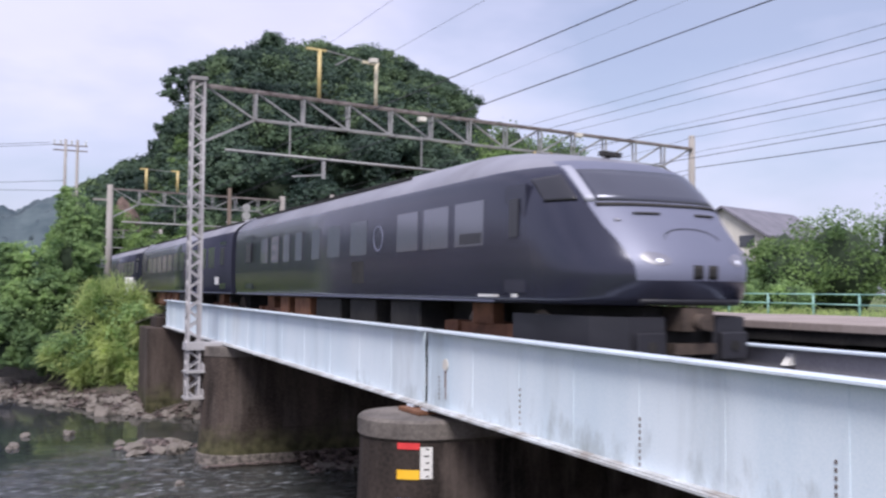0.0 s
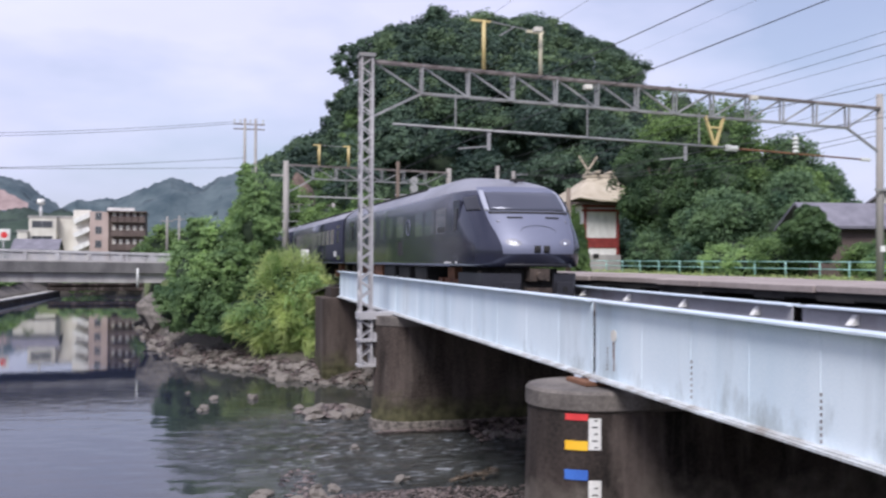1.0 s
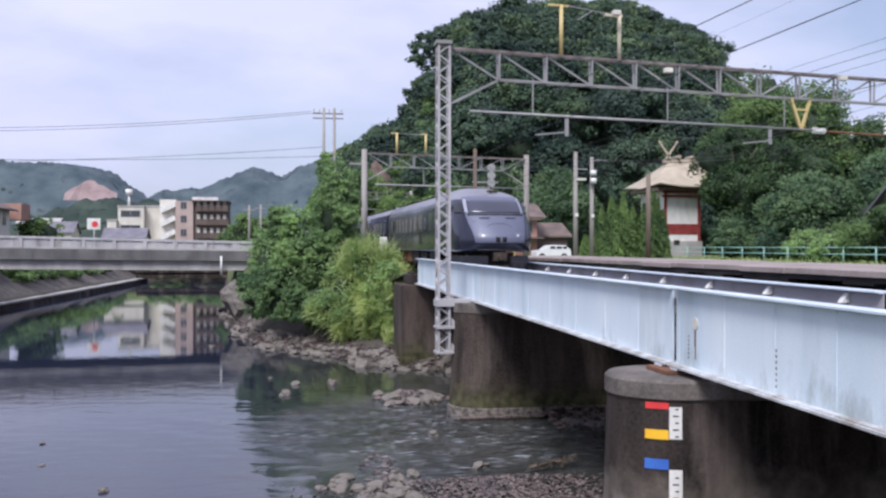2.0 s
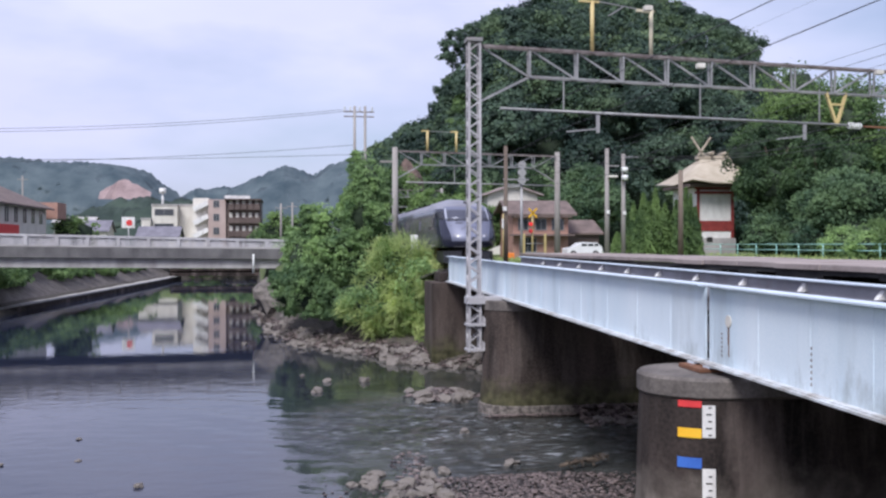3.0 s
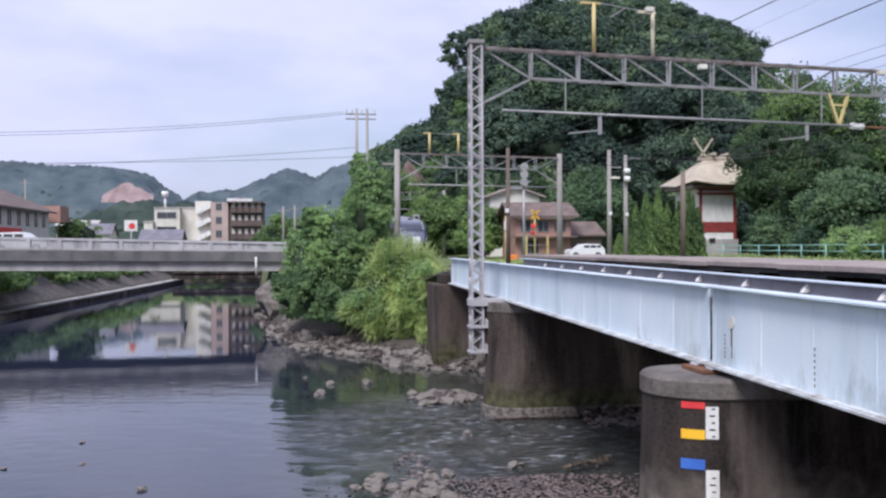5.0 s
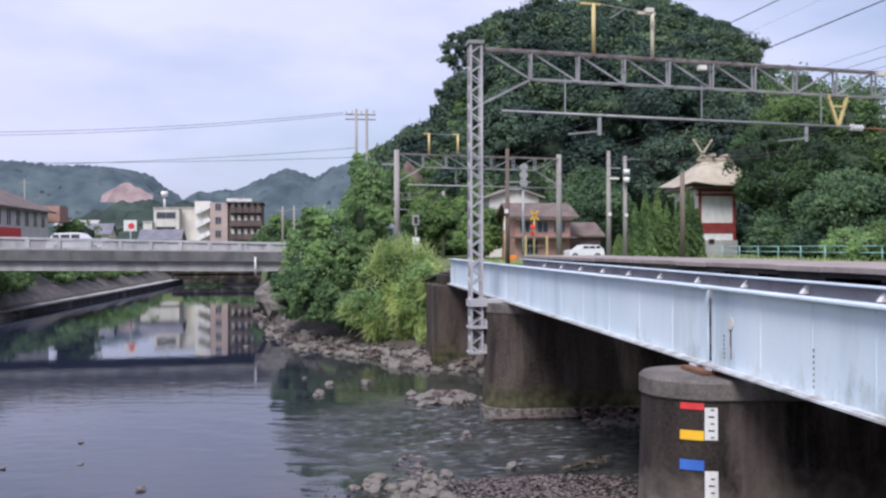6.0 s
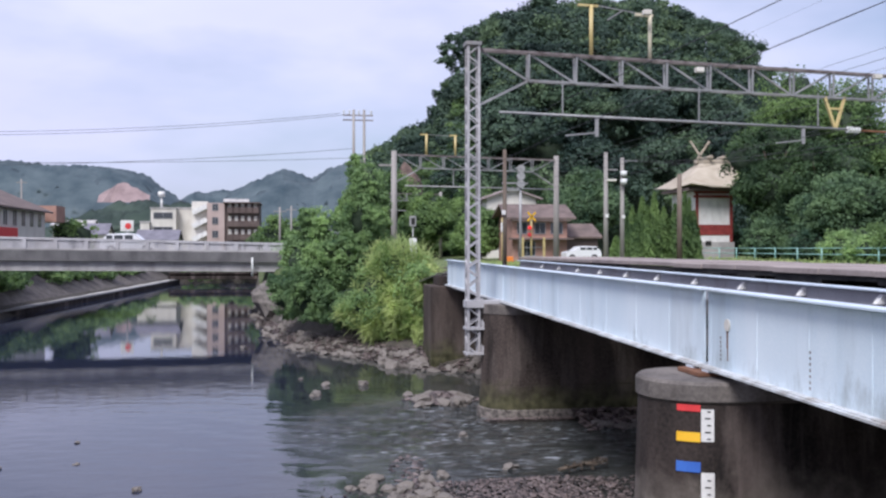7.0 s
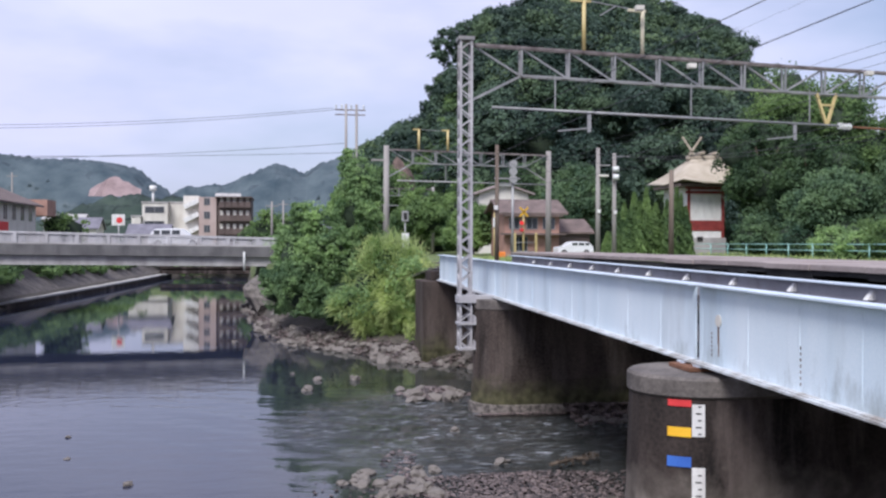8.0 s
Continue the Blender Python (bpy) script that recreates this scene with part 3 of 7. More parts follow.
def ground_height(x, y):
    yb = np.interp(x, BANK_X, BANK_Y)
    xb = np.interp(y, BANK_Y[::-1], BANK_X[::-1])
    far = np.where(x > -6, np.minimum(y - yb, np.maximum(x - xb, 0.5 * (y - yb))), -9)
    h = ramp(far, (-4, -0.7), (-0.3, -0.05), (2.5, 0.85), (3.4, 1.3), (6.5, 3.7), (9, 4.05))
    h = np.maximum(h, ramp(x - 16.5, (-1, -0.7), (1.5, 3.9), (6, 4.15)))
    near = ramp(y, (3, 3.65), (6, 3.55), (12, 1.9), (17.5, 0.12), (18.8, 0.02), (20.5, -0.3), (22, -0.7))
    near = np.minimum(near, ramp(x, (1.0, 4.0), (4.0, 0.05), (12, 0.0), (16, 4)))
    h = np.maximum(h, near * np.where(y < 22, 1, 0) - np.where(y < 22, 0, 9))
    h = np.maximum(h, ramp(-x - 22.6 + np.clip((y - 56) / 94, 0, 1) * 4.4, (0, -0.7), (0.3, 0.6), (2.0, 0.9), (5.5, 3.6), (8, 4.4)))
    h = np.maximum(h, ramp(y - 150, (0, -0.7), (6, 1.5), (20, 4.4)))
    return h


def build_ground():
    xs = np.concatenate([-np.geomspace(1800, 34, 16), np.arange(-32, 32, 0.5), np.geomspace(33, 1800, 16)])
    ys = np.concatenate([-np.geomspace(600, 8, 8), np.arange(-6, 62, 0.5), np.arange(63, 182, 2.0), np.geomspace(186, 2400, 16)])
    X, Y = np.meshgrid(xs, ys)
    H = ground_height(X, Y)
    rng = np.random.default_rng(3)
    H = H + rng.normal(0, 0.05, H.shape) * (np.abs(X) < 32) * (Y < 60) * (H > -0.1)
    V = np.stack([X, Y, H], -1).reshape(-1, 3)
    a = np.arange(len(xs) * len(ys)).reshape(len(ys), len(xs))
    F = np.stack([a[:-1, :-1], a[:-1, 1:], a[1:, 1:], a[1:, :-1]], -1).reshape(-1, 4)
    tagged(new("ground", raw_mesh("ground", V, F, M["ground"], True)), "grassy earth banks falling to a muddy stony shore", "ground", kind="structure")


def water_height(x, y):
    """Low standing ripples: a riffle between the piers, nearly flat upstream."""
    riff = np.exp(-((x - 5.0) / 5.5) ** 2 - ((y - 28) / 6.0) ** 2)
    z = 0.0
    for k, (fx, fy, ph) in enumerate(((1.3, 2.9, 0.3), (2.7, 2.3, 1.9), (4.4, 5.1, 4.0), (0.9, 7.3, 2.2), (6.1, 4.3, 5.1))):
        z = z + np.sin(fx * x + fy * y + ph + 1.3 * np.sin(0.5 * x - 0.4 * y + k)) / (1 + 0.5 * k)
    calm = np.clip((44.0 - y) / 16.0, 0.0, 1.0)
    return z * (0.0009 * calm + 0.011 * riff)


def build_water():
    xs = np.concatenate([[-60, -40], np.arange(-30, 17, 0.22), [18, 24]])
    ys = np.concatenate([np.arange(17.5, 46, 0.16), np.arange(46, 160, 1.5)])
    X, Y = np.meshgrid(xs, ys)
    V = np.stack([X, Y, water_height(X, Y)], -1).reshape(-1, 3)
    a = np.arange(len(xs) * len(ys)).reshape(len(ys), len(xs))
    F = np.stack([a[:-1, :-1], a[:-1, 1:], a[1:, 1:], a[1:, :-1]], -1).reshape(-1, 4)
    tagged(new("water", raw_mesh("water", V, F, M["water"], True)), "shallow dark river with a rippled riffle between the piers", "river", kind="structure")


build_ground()
build_water()

# ---------------------------------------------------------------- railway bridge


def girder(name, a, b, zt, zb, stiff, group, flip=-1, paint="girder"):
    """A riveted plate girder from plan point a to b; zt and zb are the top and bottom at both ends; stiffeners stand on the outside."""
    g = empty(name, "pale blue painted steel plate girder on piers", "bridge girder", group)
    a, b = Vector((*a, 0)), Vector((*b, 0))
    along = (b - a).normalized()
    n = Vector((-along.y, along.x, 0)) * 1.0
    if n.x * flip < 0:
        n = -n

    def P(s, off, z):
        return a.lerp(b, s) + n * off + Vector((0, 0, z))

    def slab(bm, s0, s1, o0, o1, z00, z01, z10, z11):
        v = [bm.verts.new(P(s, o, z)) for s, zz in ((s0, (z00, z01)), (s1, (z10, z11))) for o in (o0, o1) for z in zz]
        for f in ((0, 1, 3, 2), (4, 6, 7, 5), (0, 4, 5, 1), (2, 3, 7, 6), (0, 2, 6, 4), (1, 5, 7, 3)):
            bm.faces.new([v[i] for i in f])

    bm = B()
    slab(bm, 0, 1, -0.008, 0.008, zb[0] + 0.03, zt[0] - 0.025, zb[1] + 0.03, zt[1] - 0.025)
    part("web", bm, M[paint], g)
    bm = B()
    slab(bm, 0, 1, -0.15, 0.15, zt[0] - 0.025, zt[0], zt[1] - 0.025, zt[1])
    slab(bm, 0, 1, 0.0085, 0.10, zt[0] - 0.04, zt[0] - 0.0255, zt[1] - 0.04, zt[1] - 0.0255)
    part("top_flange", bm, M["flange"], g, "chalky pale top flange")
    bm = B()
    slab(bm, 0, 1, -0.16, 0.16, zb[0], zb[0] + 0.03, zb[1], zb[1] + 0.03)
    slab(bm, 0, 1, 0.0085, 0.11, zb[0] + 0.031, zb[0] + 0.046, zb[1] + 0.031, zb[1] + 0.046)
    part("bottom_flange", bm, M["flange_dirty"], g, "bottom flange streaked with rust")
    for s in stiff:
        bm = B()
        z0, z1 = zb[0] + (zb[1] - zb[0]) * s + 0.047, zt[0] + (zt[1] - zt[0]) * s - 0.041
        ds = 0.007 / (b - a).length
        slab(bm, s - ds * 5, s + ds * 5, 0.0085, 0.0145, z0, z1, z0, z1)
        part("stiffener", bm, M[paint], g)
    return g


def spaced(n, lo=0.0, hi=1.0):
    return [lo + (hi - lo) * (i + 0.5) / n for i in range(n)]


JOINT, PIER2, ABUT = (6.37, 14.05), (6.52, 29.4), (6.64, 41.2)
girder("plate_girder", (5.98, -3.9), (6.366, 13.93), (4.58, 4.672), (3.32, 3.432), [0.004] + [(y + 3.9) / 17.88 for y in (-2.4, -0.8, 0.8, 2.4, 4.0, 5.5, 6.95, 8.3, 9.6, 10.95, 12.35)] + [0.995], "near girders of the rail bridge")
girder("plate_girder", JOINT, (6.518, 29.36), (4.673, 4.735), (3.436, 3.58), [0.004] + [(y - 14.05) / 15.3 for y in (15.55, 17.2, 19.0, 20.9, 22.8, 24.6, 26.4, 28.0)] + [0.995], "near girders of the rail bridge")
girder("plate_girder", PIER2, ABUT, (4.735, 4.79), (3.58, 3.66), [0.005] + spaced(6) + [0.995], "near girders of the rail bridge")
girder("plate_girder", (9.55, -3.9), (9.66, 13.2), (4.56, 4.60), (3.3, 3.4), spaced(10), "far girders of the rail bridge", paint="girder_grey")
girder("plate_girder", (9.66, 13.45), (9.8, 29.36), (4.60, 4.70), (3.4, 3.55), spaced(8), "far girders of the rail bridge", paint="girder_grey")
girder("plate_girder", (9.8, 29.4), (9.9, 41.2), (4.70, 4.76), (3.55, 3.66), spaced(6), "far girders of the rail bridge", paint="girder_grey")


def track_x(y):
    """Centre line of the track, straight over the bridge and bending left beyond it."""
    return 8.25 - max(0.0, y - 58.0) ** 2 / 1300.0


def build_track():
    t = empty("railway_track", "steel rails on dark timber sleepers between the girders", "track", kind="structure")
    for side in (-0.56, 0.56):
        bm = B()
        ys = list(range(-6, 58, 8)) + list(range(58, 260, 6))
        for y0, y1 in zip(ys, ys[1:]):
            bar(bm, (track_x(y0) + side, y0, RAIL - 0.07), (track_x(y1) + side, y1, RAIL - 0.07), 0.07, 0.14)
        part("rail", bm, M["rail"], t)
    for y in np.arange(-4, 58, 0.62):
        bm = B()
        box(bm, 7.2, y - 0.1, RAIL - 0.30, 9.3, y + 0.1, RAIL - 0.145)
        part("sleeper", bm, M["black"], t, bevel=0.01)
    bm = B()
    for y0, y1 in ((44.5, 58), (58, 80), (80, 110), (110, 150), (150, 200), (200, 260)):
        x0, x1 = track_x(y0), track_x(y1)
        v = [bm.verts.new(p) for p in ((x0 - 2.4, y0, 3.7), (x0 - 1.5, y0, 4.07), (x0 + 1.5, y0, 4.07), (x0 + 2.4, y0, 3.7), (x1 - 2.4, y1, 3.7), (x1 - 1.5, y1, 4.07), (x1 + 1.5, y1, 4.07), (x1 + 2.4, y1, 3.7))]
        for i in range(3):
            bm.faces.new((v[i], v[i + 1], v[i + 5], v[i + 4]))
    part("ballast", bm, M["stone"], t)
    # Added sheets, hidden from view, keep light out from under the deck.
    for x0, x1 in ((6.75, 9.45), (10.05, 11.5)):
        bm = B()
        box(bm, x0, -4, 3.47, x1, 41.2, 3.50)
        part("light_block_sheet", bm, M["black"], t, "unseen black sheet added to darken the space under the bridge")
    for x in (7.35, 9.15):
        bm = B()
        box(bm, x - 0.08, -4, 3.55, x + 0.08, 41.3, RAIL - 0.305)
        part("stringer", bm, M["old_steel"], t)


build_track()


def build_clips():
    for k in range(13):
        y = 6.9 + 2.5 * k
        x = float(np.interp(y, [-3.9, 13.3, 29.4, 41.2], [9.55, 9.66, 9.8, 9.9])) - 0.012
        z = float(np.interp(y, [-3.9, 13.3, 29.4, 41.2], [4.56, 4.60, 4.70, 4.76])) - 0.24
        bm = B()
        v = [bm.verts.new(p) for p in ((-0.16, -0.06, 0.0), (-0.16, 0.06, 0.0), (0, 0.06, 0.0), (0, -0.06, 0.0), (-0.03, -0.06, 0.16), (-0.03, 0.06, 0.16), (0, 0.06, 0.16), (0, -0.06, 0.16))]
        for f in ((0, 1, 2, 3), (7, 6, 5, 4), (0, 4, 5, 1), (1, 5, 6, 2), (2, 6, 7, 3), (3, 7, 4, 0)):
            bm.faces.new([v[i] for i in f])
        thing("bracket", bm, M["white"], "small white steel gusset on the girder web", "bracket", "brackets along the girder", m=pose(x, y, z))


build_clips()


def stadium(bm, x0, x1, yc, half, z0, z1, grow=0.0, seg=14):
    """A pier body with a round nose at x0."""
    rings = []
    for z, g in ((z0, grow), (z1, 0.0)):
        pts = [(x0 + half - (half + g) * math.cos(a), yc + (half + g) * math.sin(a)) for a in [math.pi / 2 - math.pi * i / seg for i in range(seg + 1)]]
        pts += [(x1 + g, yc - half - g), (x1 + g, yc + half + g)]
        rings.append([bm.verts.new((x, y, z)) for x, y in pts])
    n = len(rings[0])
    for i in range(n):
        bm.faces.new((rings[0][i], rings[0][(i + 1) % n], rings[1][(i + 1) % n], rings[1][i]))
    bm.faces.new(rings[0][::-1])
    bm.faces.new(rings[1])


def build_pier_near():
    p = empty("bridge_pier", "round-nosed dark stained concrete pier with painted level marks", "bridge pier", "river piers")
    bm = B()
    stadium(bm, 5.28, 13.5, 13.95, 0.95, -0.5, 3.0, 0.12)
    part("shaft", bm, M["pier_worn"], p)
    bm = B()
    stadium(bm, 5.24, 13.54, 13.95, 0.99, 3.005, 3.33, 0.0)
    part("cap", bm, M["concrete_cap"], p, "pale weathered cap", bevel=0.045)
    bm = B()
    box(bm, 6.05, 13.6, 3.335, 6.7, 14.4, 3.40)
    part("bearing_plate", bm, M["rust"], p, "rusty bearing plate", bevel=0.008)
    for y in (13.7, 14.3):
        bm = B()
        box(bm, 6.2, y - 0.12, 3.401, 6.56, y + 0.12, 3.43)
        part("shoe", bm, M["flange"], p)
    return p


def curved_patch(x0, yc, half, a0, a1, z0, z1, off, lean):
    """A painted patch that follows the round nose of a pier."""
    bm = B()
    n = 6
    rows = []
    for z in (z0, z1):
        for o in (off, off + 0.006):
            g = lean(z)
            rows.append([bm.verts.new((x0 + half - (half + g + o) * math.cos(a0 + (a1 - a0) * i / n), yc + (half + g + o) * math.sin(a0 + (a1 - a0) * i / n), z)) for i in range(n + 1)])
    li, lo, hi, ho = rows
    for i in range(n):
        bm.faces.new((lo[i], lo[i + 1], ho[i + 1], ho[i]))
        bm.faces.new((li[i], hi[i], hi[i + 1], li[i + 1]))
        bm.faces.new((lo[i], li[i], li[i + 1], lo[i + 1]))
        bm.faces.new((ho[i], ho[i + 1], hi[i + 1], hi[i]))
    for i in (0, n):
        bm.faces.new((lo[i], ho[i], hi[i], li[i]))
    return bm


def build_level_marks(p):
    lean = lambda z: 0.12 * (3.0 - z) / 3.5 + 0.002
    for name, mat, z0, z1 in (("red_mark", "red", 2.905, 3.0), ("yellow_mark", "amber", 2.46, 2.60), ("blue_mark", "blue", 2.02, 2.17)):
        part(name, curved_patch(5.28, 13.95, 0.95, radians(-66.5), radians(-46), z0, z1, 0.004, lean), M[mat], p, name.split("_")[0] + " painted band")
    part("white_board", curved_patch(5.28, 13.95, 0.95, radians(-78), radians(-67), 2.47, 2.94, 0.004, lean), M["white"], p, "white gauge board with dark ticks")
    part("white_board", curved_patch(5.28, 13.95, 0.95, radians(-78), radians(-67), 1.25, 2.02, 0.004, lean), M["white"], p, "worn white gauge board with dark ticks")
    for z in [2.5 + 0.1 * i for i in range(5)] + [1.3 + 0.1 * i for i in range(7)]:
        part("tick", curved_patch(5.28, 13.95, 0.95, radians(-75), radians(-72 if int(z * 10 + 0.5) % 2 else -70), z, z + 0.018, 0.011, lean), M["black"], p)


near_pier = build_pier_near()
build_level_marks(near_pier)


def build_pier_far():
    p = empty("bridge_pier", "stained concrete pier with a mossy foot in the river", "bridge pier", "river piers")
    bm = B()
    stadium(bm, 5.86, 13.5, 29.4, 0.95, 1.05, 3.22, 0.05)
    part("shaft", bm, M["pier_mossy"], p)
    bm = B()
    stadium(bm, 5.84, 13.5, 29.4, 0.98, 3.225, 3.54, 0.0)
    part("cap", bm, M["concrete_cap"], p, "pale weathered cap", bevel=0.02)
    bm = B()
    stadium(bm, 5.79, 13.56, 29.4, 1.02, -0.5, 1.045, 0.09)
    part("foot", bm, M["pier_mossy"], p, "mossy stained foot")
    bm = B()
    stadium(bm, 5.70, 13.6, 29.4, 1.12, -0.5, 0.32, 0.05)
    part("rubble_skirt", bm, M["rubble"], p, "pebbly worn concrete at the waterline", bevel=0.03)


build_pier_far()


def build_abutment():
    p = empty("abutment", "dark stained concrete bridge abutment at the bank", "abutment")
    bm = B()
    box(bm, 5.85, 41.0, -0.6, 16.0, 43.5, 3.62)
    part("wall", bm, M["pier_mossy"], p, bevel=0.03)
    bm = B()
    box(bm, 6.3, 41.6, 3.63, 16.0, 43.4, 4.05)
    part("ballast_wall", bm, M["concrete_dark"], p, bevel=0.02)


build_abutment()
# ---------------------------------------------------------------- express train
CAR_PITCH = 20.55
NOSE_Z = (0.95, 1.20, 1.45, 1.80, 2.22, 2.32, 2.60, 2.82, 2.95, 3.12, 3.30, 3.45, 3.53, 3.57)
NOSE_Y = (0.14, 0.02, 0.00, 0.22, 0.62, 0.74, 1.05, 1.32, 1.58, 2.2, 3.2, 4.5, 5.6, 6.6)
SIDE_Z = (0.95, 1.20, 1.60, 2.10, 2.55, 2.78, 2.92, 3.05, 3.20, 3.33, 3.45, 3.53, 3.57)
SIDE_X = (1.43, 1.45, 1.47, 1.47, 1.455, 1.43, 1.38, 1.27, 1.07, 0.82, 0.50, 0.20, 0.0)


def half_width(z):
    return float(np.interp(z, SIDE_Z, SIDE_X))


def nose_point(u, z, off=0.0):
    """A point of the cab's skin: u 0 at the middle of the nose, 1 where the side becomes straight; z above the rail."""
    w, y0 = half_width(z), float(np.interp(z, NOSE_Z, NOSE_Y)) + 0.15
    length = float(np.interp(z, (0.95, 1.45, 2.3, 2.9, 3.57), (1.95, 1.95, 2.05, 2.15, 0.8)))
    a = u * math.pi / 2
    blunt = float(np.interp(z, (2.0, 2.4), (0.0, 1.0)))
    x = (w + off) * (math.sin(a) ** (0.82 - 0.16 * blunt)) * (1 - 0.10 * blunt * max(0.0, math.cos(a))) if u > 0 else 0.0
    y = y0 - off + (length + off) * (1 - max(0.0, math.cos(a)) ** (0.72 - 0.22 * blunt))
    return x, y


def nose_patch(u0, u1, z0, z1, off, nu=8, nz=4, z0b=None, z1b=None):
    """A thin shell that lies on the cab's skin; z0b and z1b are the heights at its u1 end."""
    bm = B()
    z0b, z1b = z0 if z0b is None else z0b, z1 if z1b is None else z1b
    grids = []
    for o in (off, off - 0.02):
        rows = []
        for i in range(nz + 1):
            row = []
            for j in range(nu + 1):
                s = j / nu
                u = u0 + (u1 - u0) * s
                lo, hi = z0 + (z0b - z0) * s, z1 + (z1b - z1) * s
                z = lo + (hi - lo) * i / nz
                x, y = nose_point(abs(u), z, o)
                row.append(bm.verts.new((math.copysign(x, u) if u else 0, y, z)))
            rows.append(row)
        grids.append(rows)
    for g in grids:
        for i in range(nz):
            for j in range(nu):
                f = bm.faces.new((g[i][j], g[i][j + 1], g[i + 1][j + 1], g[i + 1][j]))
                f.smooth = True
    a, b = grids
    edge = [(0, j) for j in range(nu + 1)] + [(i, nu) for i in range(1, nz + 1)] + [(nz, j) for j in range(nu - 1, -1, -1)] + [(i, 0) for i in range(nz - 1, 0, -1)]
    for p, q in zip(edge, edge[1:] + edge[:1]):
        bm.faces.new((a[p[0]][p[1]], a[q[0]][q[1]], b[q[0]][q[1]], b[p[0]][p[1]]))
    return bm


def nose_oval(uc, zc, ru, rz, off, lean=0.0, n=20):
    """A thin oval plate on the cab's skin."""
    bm = B()
    rings = []
    for k, o in ((1.0, off - 0.02), (1.0, off), (0.55, off + 0.004)):
        ring = []
        for i in range(n):
            a = 2 * math.pi * i / n
            u = uc + k * ru * math.cos(a)
            z = zc + k * rz * math.sin(a) + lean * k * math.cos(a) * rz
            x, y = nose_point(abs(u), z, o)
            ring.append(bm.verts.new((math.copysign(x, u), y, z)))
        rings.append(ring)
    for a, b in zip(rings, rings[1:]):
        for i in range(n):
            bm.faces.new((a[i], a[(i + 1) % n], b[(i + 1) % n], b[i]))
    f = bm.faces.new(rings[-1])
    f.smooth = True
    return bm


def nose_arch(u1, z0, rise, width, off, n=24):
    """A thin raised line that arches over the nose."""
    bm = B()
    rows = []
    for i in range(n + 1):
        u = -u1 + 2 * u1 * i / n
        z = z0 + rise * math.sqrt(max(0.0, 1 - (u / u1) ** 2)) ** 1.2
        row = []
        for dz, o in ((0, off - 0.02), (0, off), (width, off), (width, off - 0.02)):
            x, y = nose_point(abs(u), z + dz, o)
            row.append(bm.verts.new((math.copysign(x, u) if u else 0, y, z + dz)))
        rows.append(row)
    for a, b in zip(rows, rows[1:]):
        for k in range(3):
            bm.faces.new((a[k], a[k + 1], b[k + 1], b[k]))
    return bm


def silver_edge(z):
    """How far round the nose the silver paint reaches at a height."""
    return float(np.interp(z, (0.95, 1.2, 1.6, 2.25, 2.6, 2.95), (0.36, 0.37, 0.40, 0.50, 0.52, 0.53)))


def cab_shell(car, length):
    zs = [0.95, 1.06, 1.16, 1.27, 1.45, 1.6, 1.8, 2.0, 2.22, 2.32, 2.46, 2.6, 2.72, 2.82, 2.9, 3.0, 3.08, 3.16, 3.24, 3.32, 3.4, 3.47, 3.53, 3.57]
    front, back, tail = 14, 10, [0.05, 0.2, 0.45, 1.0]
    bm = B()
    grid = []
    for z in zs:
        e = silver_edge(z)
        us = [e * k / front for k in range(front + 1)] + [e + (1 - e) * (k + 1) / back for k in range(back)]
        pts = [nose_point(u, z) for u in us]
        y1 = pts[-1][1]
        pts += [(half_width(z), y1 + (length - y1) * s) for s in tail]
        grid.append([(x, y, z) for x, y in pts])
    cols = len(grid[0])
    for sgn in (1, -1):
        vs = [[bm.verts.new((sgn * x, y, z)) for x, y, z in row] for row in grid]
        for i in range(len(zs) - 1):
            for j in range(cols - 1):
                f = bm.faces.new((vs[i][j], vs[i][j + 1], vs[i + 1][j + 1], vs[i + 1][j]))
                f.smooth = True
                zm = (zs[i] + zs[i + 1]) / 2
                f.material_index = 1 if 1.27 < zm < 3.02 and j < front else (2 if zm > 2.90 else 0)
        bm.faces.new([vs[i][cols - 1] for i in range(len(zs))] + [bm.verts.new((0, length, 0.95))])
        bm.faces.new([vs[0][j] for j in range(cols)] + [bm.verts.new((0, length, 0.95))])
    bmesh.ops.remove_doubles(bm, verts=bm.verts, dist=0.0005)
    part("body", bm, [M["train_dark"], M["train_silver"], M["train_roof"]], car)


def coach_shell(car, length):
    bm = B()
    zs = [0.95, 1.2, 1.6, 2.1, 2.55, 2.78, 2.92, 3.05, 3.2, 3.33, 3.45, 3.53, 3.57]
    prof = [(half_width(z), z) for z in zs]
    prof = prof + [(-x, z) for x, z in prof[-2::-1]]
    rings = [[bm.verts.new((x, y, z)) for x, z in prof] for y in (0, length)]
    n = len(prof)
    for i in range(n - 1):
        f = bm.faces.new((rings[0][i], rings[0][i + 1], rings[1][i + 1], rings[1][i]))
        f.smooth = True
        f.material_index = 2 if (prof[i][1] + prof[i + 1][1]) / 2 > 2.9 else 0
    bm.faces.new((rings[0][0], rings[1][0], rings[1][-1], rings[0][-1]))
    bm.faces.new(rings[0][::-1])
    bm.faces.new(rings[1])
    part("body", bm, [M["train_dark"], M["train_silver"], M["train_roof"]], car)


